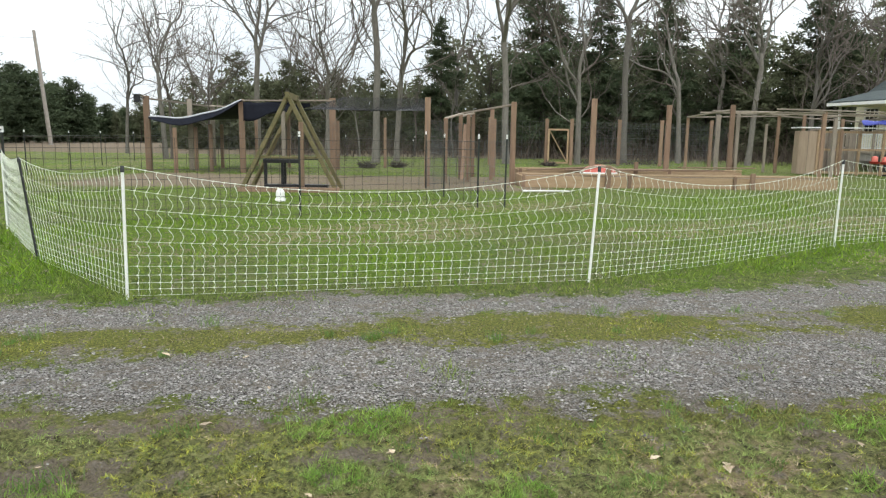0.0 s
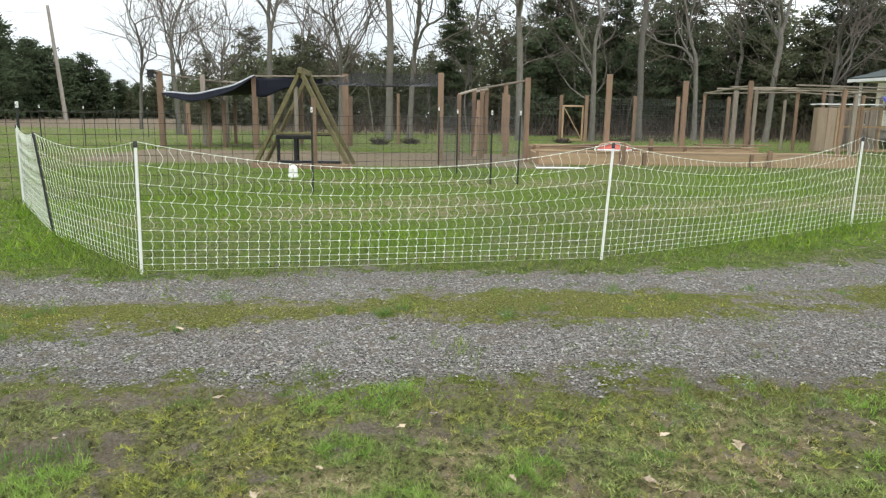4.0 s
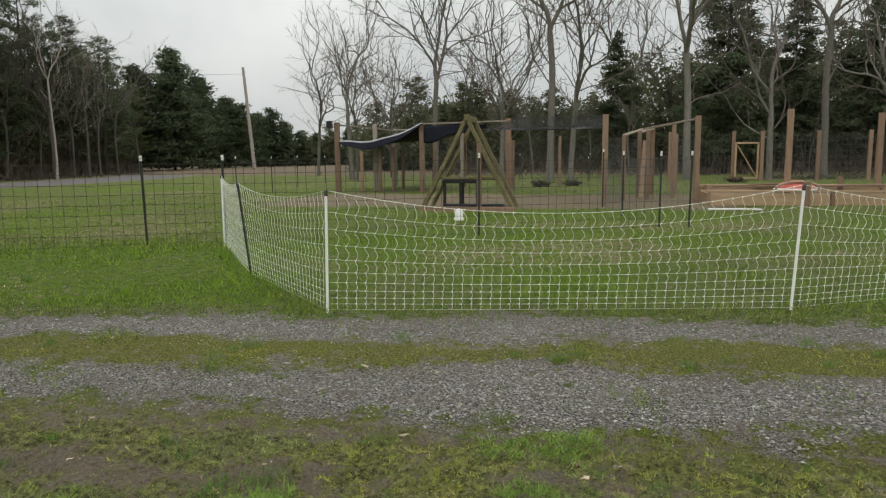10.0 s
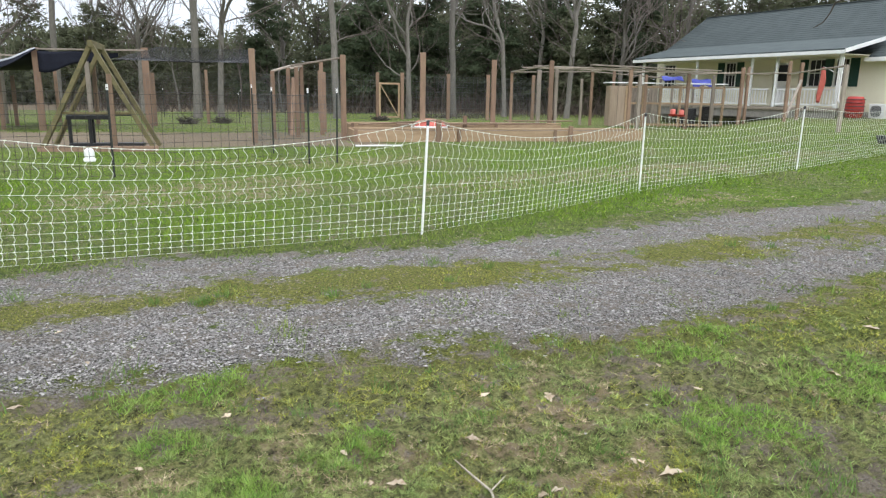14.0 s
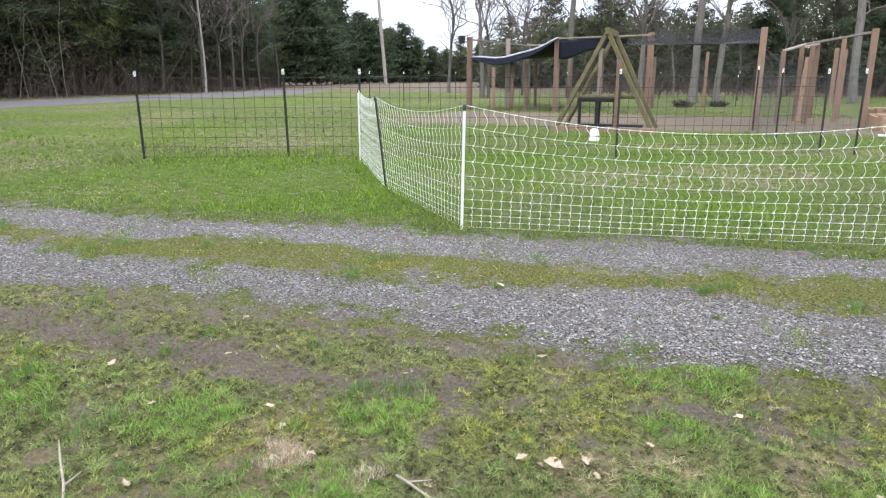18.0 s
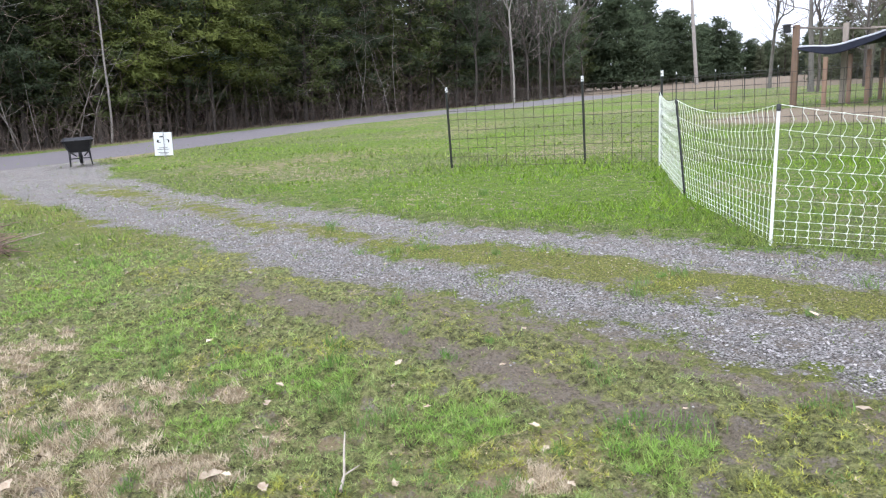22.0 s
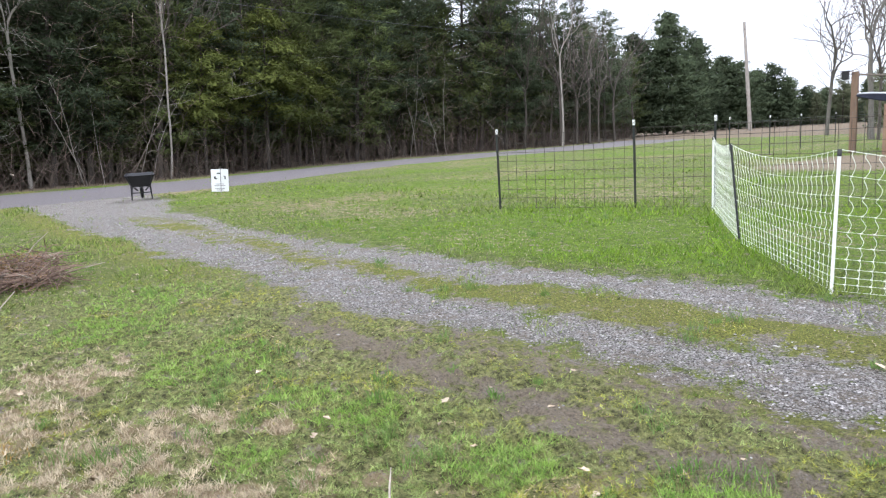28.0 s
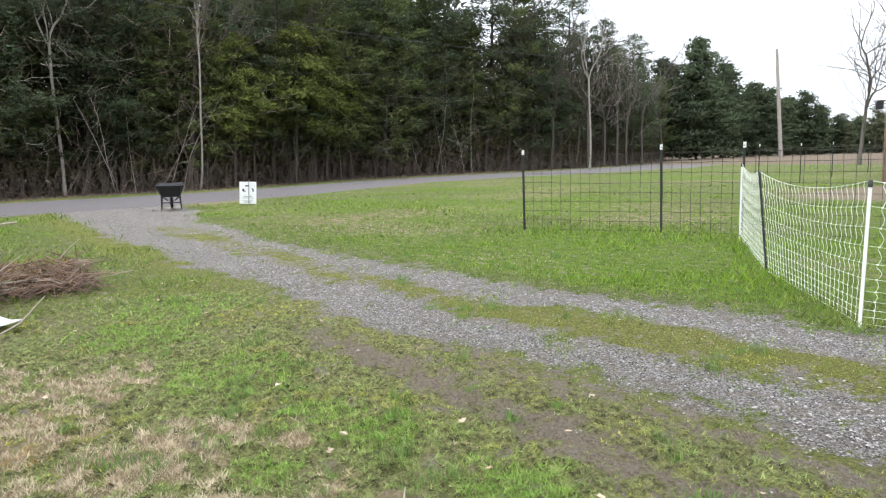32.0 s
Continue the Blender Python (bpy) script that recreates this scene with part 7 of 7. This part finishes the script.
def tufts():
    """Taller clumps of coarse grass standing out of the short lawn."""
    rng = np.random.default_rng(12)
    x, y, r = scatter(rng, 420, 1.5, 11, -95, 60)
    gr, rd, mu, dr, di, li = surfaces(x, y)
    keep = (rng.random(420) > gr + rd) & (y < 9)
    cx, cy = np.append(x[keep], [-0.23, -0.28, 0.9, 1.3, -0.6, 2.25, 2.30, 2.57, -0.14, 4.12, -0.25, -0.09, -0.37, 0.44]), np.append(y[keep], [4.36, 4.33, 3.0, 2.9, 3.0, 2.92, 2.97, 3.17, 4.45, 5.07, 2.45, 3.06, 2.95, 2.26])
    per = 46
    big = np.repeat(rng.uniform(0.5, 1.3, len(cx)), per)
    m = len(cx) * per
    px = np.repeat(cx, per) + rng.normal(0, 0.035, m) * big
    py = np.repeat(cy, per) + rng.normal(0, 0.035, m) * big
    a, b = rng.uniform(0, 6.28, m), rng.uniform(0, 6.28, m)
    h = rng.uniform(0.03, 0.085, m) * big * (1 - 0.5 * step(-2.6, -1.0, px) * step(3.4, 3.0, py))
    lean = rng.uniform(0.3, 1.2, m) * h
    base = np.stack([px, py, lie(px, py) - 0.006], -1)
    side = np.stack([np.cos(a), np.sin(a), np.zeros(m)], -1) * 0.0019
    mid = base + np.stack([np.cos(b) * lean * 0.35, np.sin(b) * lean * 0.35, h * 0.7], -1)
    tip = base + np.stack([np.cos(b) * lean, np.sin(b) * lean, h], -1)
    v = np.stack([base - side, base + side, mid + side * 0.8, mid - side * 0.8, tip], 1)
    i = np.arange(m)[:, None] * 5
    f = np.concatenate([i + np.array([[0, 1, 2]]), i + np.array([[0, 2, 3]]), i + np.array([[3, 2, 4]])], 0)
    ob = new("grass_tufts", big_mesh("grass_tufts", v.reshape(-1, 3), f, M_TUFT))
    tagged(ob, "taller coarse grass tufts scattered over the lawn", "grass", kind="stuff")


def fence_line(x, y):
    px, py = [p[0] for p in NET_POSTS], [p[1] for p in NET_POSTS]
    order = np.argsort(px)
    return np.abs(y - np.interp(x, np.array(px)[order], np.array(py)[order]))


def pick_green(rng, x, y, r):
    gr, rd, mu, dr, di, li = surfaces(x, y)
    bare = np.clip(1.05 * gr + rd + 0.8 * mu + 0.65 * dr + di + li, 0, 1)
    rough = wave(x, y, 5.0, 3)
    mid = (np.interp(x, DX, MID_NEAR) < y) & (y < np.interp(x, DX, MID_FAR))
    keep = rng.random(len(x)) > np.clip(bare * 1.1 + (0.50 - rough) * 0.9 + 0.45 * mid, 0.03, 0.993)
    lush = wave(x, y, 1.3, 8)
    h = 0.014 + 0.024 * np.clip(lush, 0, 1) ** 2 + 0.035 * (fence_line(x, y) < 0.55 * rng.random(len(x)) + 0.1) * (y > 4.8)
    band = np.exp(-((y - 0.52 * (x + 8.74) - 7.55) / 0.55) ** 2) * (x > -9.2) * (x < -3.0)
    h = h + 0.05 * band + 0.03 * (wave(x, y, 2.3, 17) > 0.78)
    h = h * np.where(y < 3.0, 1.0 + 0.9 * np.clip(3.0 * (wave(x, y, 1.9, 61) - 0.45), 0, 1), 1.0)
    clump = wave(x, y, 42.0, 51)
    keep = keep & (rng.random(len(x)) < np.clip(0.25 + 2.2 * (clump - 0.42), 0.10, 1.0))
    h = h * (0.6 + 0.9 * clump)
    worn = step(-2.6, -1.0, x) * step(3.4, 3.0, y)
    keep = keep & (rng.random(len(x)) > 0.45 * worn)
    h = h * (1 - 0.35 * worn)
    h = h * np.where(mid, 0.6, 1.0) * np.where(y > 9, 0.85, 1.0)
    return keep, h


def pick_dry(rng, x, y, r):
    gr, rd, mu, dr, di, li = surfaces(x, y)
    worn = step(-2.6, -1.0, x) * step(3.4, 3.0, y)
    p = (0.13 + 0.9 * dr) * (1 - 0.9 * worn) 
    p = p + 0.20 * (wave(x, y, 3.1, 23) > 0.62) * (1 - 0.8 * worn)
    p = p * (1 - np.clip(gr * 1.1 + rd + mu * 0.6 + di + li, 0, 1))
    return rng.random(len(x)) < p, 0.018 + 0.040 * dr


M_GRASS = shade("grass_blades", (0.085, 0.160, 0.020), (0.245, 0.290, 0.066), 0.6, 3.5, 16, 0.0, island=0.55, through_light=0.3)
M_STRAW = shade("dry_grass_blades", (0.47, 0.40, 0.29), (0.30, 0.245, 0.165), 0.8, 2, 9, 0.0, island=0.3, through_light=0.25)
M_TUFT = shade("coarse_grass_blades", (0.095, 0.20, 0.03), (0.18, 0.25, 0.075), 0.6, 2.5, 9, 0.0, island=0.3, through_light=0.35)
M_LUSH = shade("lush_grass_blades", (0.075, 0.175, 0.008), (0.230, 0.325, 0.030), 0.6, 3.5, 16, 0.0, island=0.5, through_light=0.3)


def pick_lush(rng, x, y, r):
    keep, h = pick_green(rng, x, y, r)
    return keep & (rng.random(len(x)) < lushness(x, y)), h


def pick_plain(rng, x, y, r):
    keep, h = pick_green(rng, x, y, r)
    return keep & (rng.random(len(x)) > lushness(x, y)), h


def past_sward(pick):
    def chosen(rng, x, y, r):
        keep, h = pick(rng, x, y, r)
        return keep & ((y > 2.9) | (r > 7.0)), h
    return chosen


blades("grass", 1, 620000, M_GRASS, "short uneven green lawn grass", past_sward(pick_plain), 1.0, 0.0013)
blades("lush_grass", 31, 620000, M_LUSH, "bright green grass beyond the drive and along the fence", past_sward(pick_lush), 1.0, 0.0013, 30)
tufts()
blades("dry_grass", 2, 300000, M_STRAW, "straw-coloured dead grass among the green", past_sward(pick_dry), 0.8, 0.0011, 14)

# the trodden sward on the near side of the drive: moss, creeping weeds, thatch and fresh patches, each with its own spread
M_MOSS = shade("yellow_green_moss", (0.42, 0.415, 0.075), (0.15, 0.172, 0.034), 0.8, 11, 38, 0.0, island=0.45, through_light=0.25)
M_WEED = shade("creeping_weed", (0.125, 0.185, 0.052), (0.345, 0.400, 0.125), 0.7, 12, 36, 0.0, island=0.45, through_light=0.3)
M_NEAR = shade("fresh_grass_blades", (0.150, 0.300, 0.040), (0.300, 0.400, 0.090), 0.6, 6, 25, 0.0, island=0.45, through_light=0.4)
M_THATCH = shade("brown_dead_thatch", (0.48, 0.39, 0.245), (0.24, 0.175, 0.098), 0.85, 9, 36, 0.0, island=0.45, through_light=0.2)
M_PALE_STRAW = shade("bleached_grass", (0.61, 0.52, 0.37), (0.38, 0.305, 0.205), 0.8, 5, 20, 0.0, island=0.35, through_light=0.35)
M_RUST = shade("rusty_orange_sprigs", (0.50, 0.33, 0.09), (0.34, 0.19, 0.06), 0.8, 9, 30, 0.0, island=0.4, through_light=0.25)
def sward(x, y):
    """Shares of moss, weed, fresh grass, thatch and bleached grass on the near side, and how open the cover is."""
    gr, rd, mu, dr, di, li = surfaces(x, y)
    ne = np.interp(x, DX, NEAR_EDGE)
    side = np.where(y < ne + 0.1, 1.0, 0.0) * step(9.0, 6.0, np.hypot(x, y))
    strip = middle_strip(x, y) * (y > ne)
    fresh = patches(x, y, FRESH, 0.7, 301)
    pale = patches(x, y, BLEACHED, 1.5, 302) * (1 - 0.8 * fresh) * np.clip(0.85 + 1.4 * (wave(x, y, 26.0, 307) - 0.45), 0.35, 1)
    edge = np.exp(-((y - ne + 0.25) / 0.42) ** 2)
    hue, blot = wave(x, y, 5.0, 303), wave(x, y, 13.0, 304)
    moss = np.clip(edge + 2.8 * (hue - 0.45), 0, 1) * (1 - fresh) * (1 - pale)
    brown = patches(x, y, BROWN, 1.0, 308)
    thatch = np.clip(2.6 * (blot - 0.55) + 0.5 * pale + 1.1 * brown, 0, 1) * (1 - 0.9 * fresh)
    weed = np.clip(1.25 - 0.8 * moss - 0.75 * thatch, 0.12, 1) * (1 - 0.7 * pale)
    clump = wave(x, y, 48.0, 305) * 0.6 + wave(x, y, 21.0, 306) * 0.4
    open_ = (1 - np.clip(1.25 * gr + 1.15 * mu, 0, 1)) * np.clip(0.5 + 4.0 * (clump - 0.42), 0.22, 1)
    return moss * open_ * np.maximum(side, strip), weed * open_ * side, fresh * side * (1 - gr), thatch * open_ * np.maximum(side, 0.5 * strip), pale * side


def of_sward(k, share, low, high):
    def chosen(rng, x, y, r):
        w = np.zeros_like(x)
        near = y < np.interp(x, DX, MID_FAR) + 0.4
        w[near] = sward(x[near], y[near])[k]
        keep = rng.random(len(x)) < share * w
        h = np.full_like(x, low)
        h[keep] += (high - low) * np.clip(w[keep] * wave(x[keep], y[keep], 30.0, 310 + k) * 1.6, 0, 1)
        return keep, h
    return chosen


blades("moss", 35, 700000, M_MOSS, "low yellow-green moss along the wheel tracks", of_sward(0, 1.0, 0.008, 0.020), 1.0, 0.0019, 9, flat=(0.3, 2.6))
blades("creeping_weed", 36, 760000, M_WEED, "short blue-green weeds matted over the trodden ground", of_sward(1, 1.0, 0.009, 0.022), 1.0, 0.0017, 8, flat=(0.4, 2.4))
blades("fresh_grass", 33, 480000, M_NEAR, "tufts of fresh bright green grass", of_sward(2, 1.0, 0.014, 0.036), 1.0, 0.0013, 9.5, flat=(0.2, 1.6))
blades("thatch", 37, 640000, M_THATCH, "brown dead stems lying flat among the weeds", of_sward(3, 0.9, 0.006, 0.014), 1.0, 0.0011, 8, flat=(0.8, 4.0))
blades("bleached_grass", 34, 760000, M_PALE_STRAW, "wispy bleached dead grass in ragged patches", of_sward(4, 1.0, 0.012, 0.034), 1.0, 0.0009, 7, flat=(0.2, 1.5))


def rust_pick(rng, x, y, r):
    near = np.maximum(np.exp(-((x + 3.6) ** 2 + (y - 0.27) ** 2) / 0.012), np.exp(-((x + 3.31) ** 2 + (y + 0.23) ** 2) / 0.02))
    return rng.random(len(x)) < 0.22 * near, 0.02 + 0.015 * near


blades("rusty_sprigs", 38, 260000, M_RUST, "small sprigs of rusty orange weed", rust_pick, 1.0, 0.0022, 4.2, r0=3.0)


def stones():
    rng = np.random.default_rng(4)
    x, y, r = scatter(rng, 270000, 2.4, 18, -98, 64)
    gr, rd, mu, dr, di, li = surfaces(x, y)
    keep = rng.random(len(x)) < np.clip(gr * gr * (1.15 - 0.6 * wave(x, y, 2.0, 31)) + 0.003 * (np.abs(y - 3.7) < 1.6), 0, 1) * 0.95
    x, y, r = x[keep], y[keep], r[keep]
    m = len(x)
    s = (0.0032 + 0.0080 * rng.random(m) ** 2.2) * np.clip(0.75 + r * 0.06, 1, 1.5)
    c = np.stack([x, y, lie(x, y) - 0.018 * surfaces(x, y)[0] + s * 0.25], -1)
    o = np.array([(1.35, 0.2, 0), (0, 0.85, 0.1), (-1.2, 0, 0), (0.1, -0.9, 0), (0.15, 0, 0.42), (0.2, 0.1, -0.5)])
    a = rng.uniform(0, 2 * np.pi, m)
    jit = 1 + rng.normal(0, 0.25, (m, 6, 3))
    v = o[None] * jit * s[:, None, None]
    ca, sa = np.cos(a)[:, None], np.sin(a)[:, None]
    v = np.stack([v[..., 0] * ca - v[..., 1] * sa, v[..., 0] * sa + v[..., 1] * ca, v[..., 2]], -1) + c[:, None, :]
    tri = np.array([(0, 1, 4), (1, 2, 4), (2, 3, 4), (3, 0, 4), (1, 0, 5), (2, 1, 5), (3, 2, 5), (0, 3, 5)])
    f = (np.arange(m)[:, None, None] * 6 + tri[None]).reshape(-1, 3)
    ob = new("gravel", big_mesh("gravel", v.reshape(-1, 3), f, M_STONE))
    tagged(ob, "loose crushed grey limestone gravel on the wheel tracks", "gravel", kind="stuff")


M_STONE = shade("crushed_limestone", (0.43, 0.408, 0.386), (0.17, 0.158, 0.146), 0.85, 60, 200, 0.1, island=0.62)
stones()


def leaves():
    """Curled dry leaves lying about on the near grass."""
    rng = np.random.default_rng(6)
    x, y, r = scatter(rng, 520, 1.7, 11, -98, 62)
    keep = (y < 3.0) & (rng.random(520) < 0.28 + 0.72 * np.maximum(patches(x, y, BLEACHED, 0.6, 302), patches(x, y, BROWN, 0.6, 308))) | (rng.random(520) < 0.05)
    x, y, r = x[keep], y[keep], r[keep]
    v, f = [], []
    for px, py in zip(x, y):
        s, a = rng.uniform(0.016, 0.036) * (1.4 if rng.random() < 0.25 else 1.0), rng.uniform(0, 6.28)
        z = z_at(px, py) + 0.018
        i = len(v)
        outline = [(-1, 0), (-0.45, 0.42), (-0.15, 0.28), (0.2, 0.6), (0.4, 0.3), (1, 0.05), (0.4, -0.32), (0.15, -0.58), (-0.15, -0.3), (-0.5, -0.4)]
        v.append((px, py, z))
        for ox, oy in outline:
            q = rng.normal(0, 0.06, 2)
            ox, oy = (ox + q[0]) * s, (oy + q[1]) * s
            v.append((px + ox * math.cos(a) - oy * math.sin(a), py + ox * math.sin(a) + oy * math.cos(a), z + abs(oy) * 0.4 + rng.uniform(0, 0.35) * s))
        f += [(i, i + 1 + j, i + 1 + (j + 1) % 10) for j in range(10)]
    ob = new("fallen_leaves", big_mesh("fallen_leaves", v, f, M_LEAF))
    tagged(ob, "scattered curled tan oak leaves on the grass", "leaves", kind="stuff")


leaves()


def fallen_stick(pts, twig, label):
    """A thin dead stick lying on the lawn, with one side twig."""
    tb = Tubes()
    pts = [Vector((x, y, z_at(x, y) + h)) for x, y, h in pts]
    tb.rod(pts, [0.006, 0.005, 0.0045, 0.002], 6)
    x, y, h = twig
    tb.rod([pts[1], Vector((x, y, z_at(x, y) + h))], [0.004, 0.0015], 5)
    tagged(new("fallen_stick", tb.mesh("fallen_stick", M_STICK)), label, "stick", "fallen sticks")


fallen_stick(((-1.88, 1.18, 0.01), (-1.98, 1.26, 0.03), (-2.08, 1.33, 0.05), (-2.16, 1.39, 0.08)), (-2.0, 1.34, 0.05), "thin pale dead stick lying in the grass")
fallen_stick(((0.85, 1.80, 0.01), (0.86, 1.90, 0.02), (0.83, 2.02, 0.02), (0.80, 2.14, 0.03)), (0.94, 1.98, 0.03), "thin bent dead twig lying on the worn lawn")
fallen_stick(((-1.05, 1.78, 0.01), (-0.98, 1.72, 0.02), (-0.90, 1.70, 0.02), (-0.80, 1.68, 0.02)), (-0.92, 1.78, 0.02), "short dead twig lying on the worn lawn")
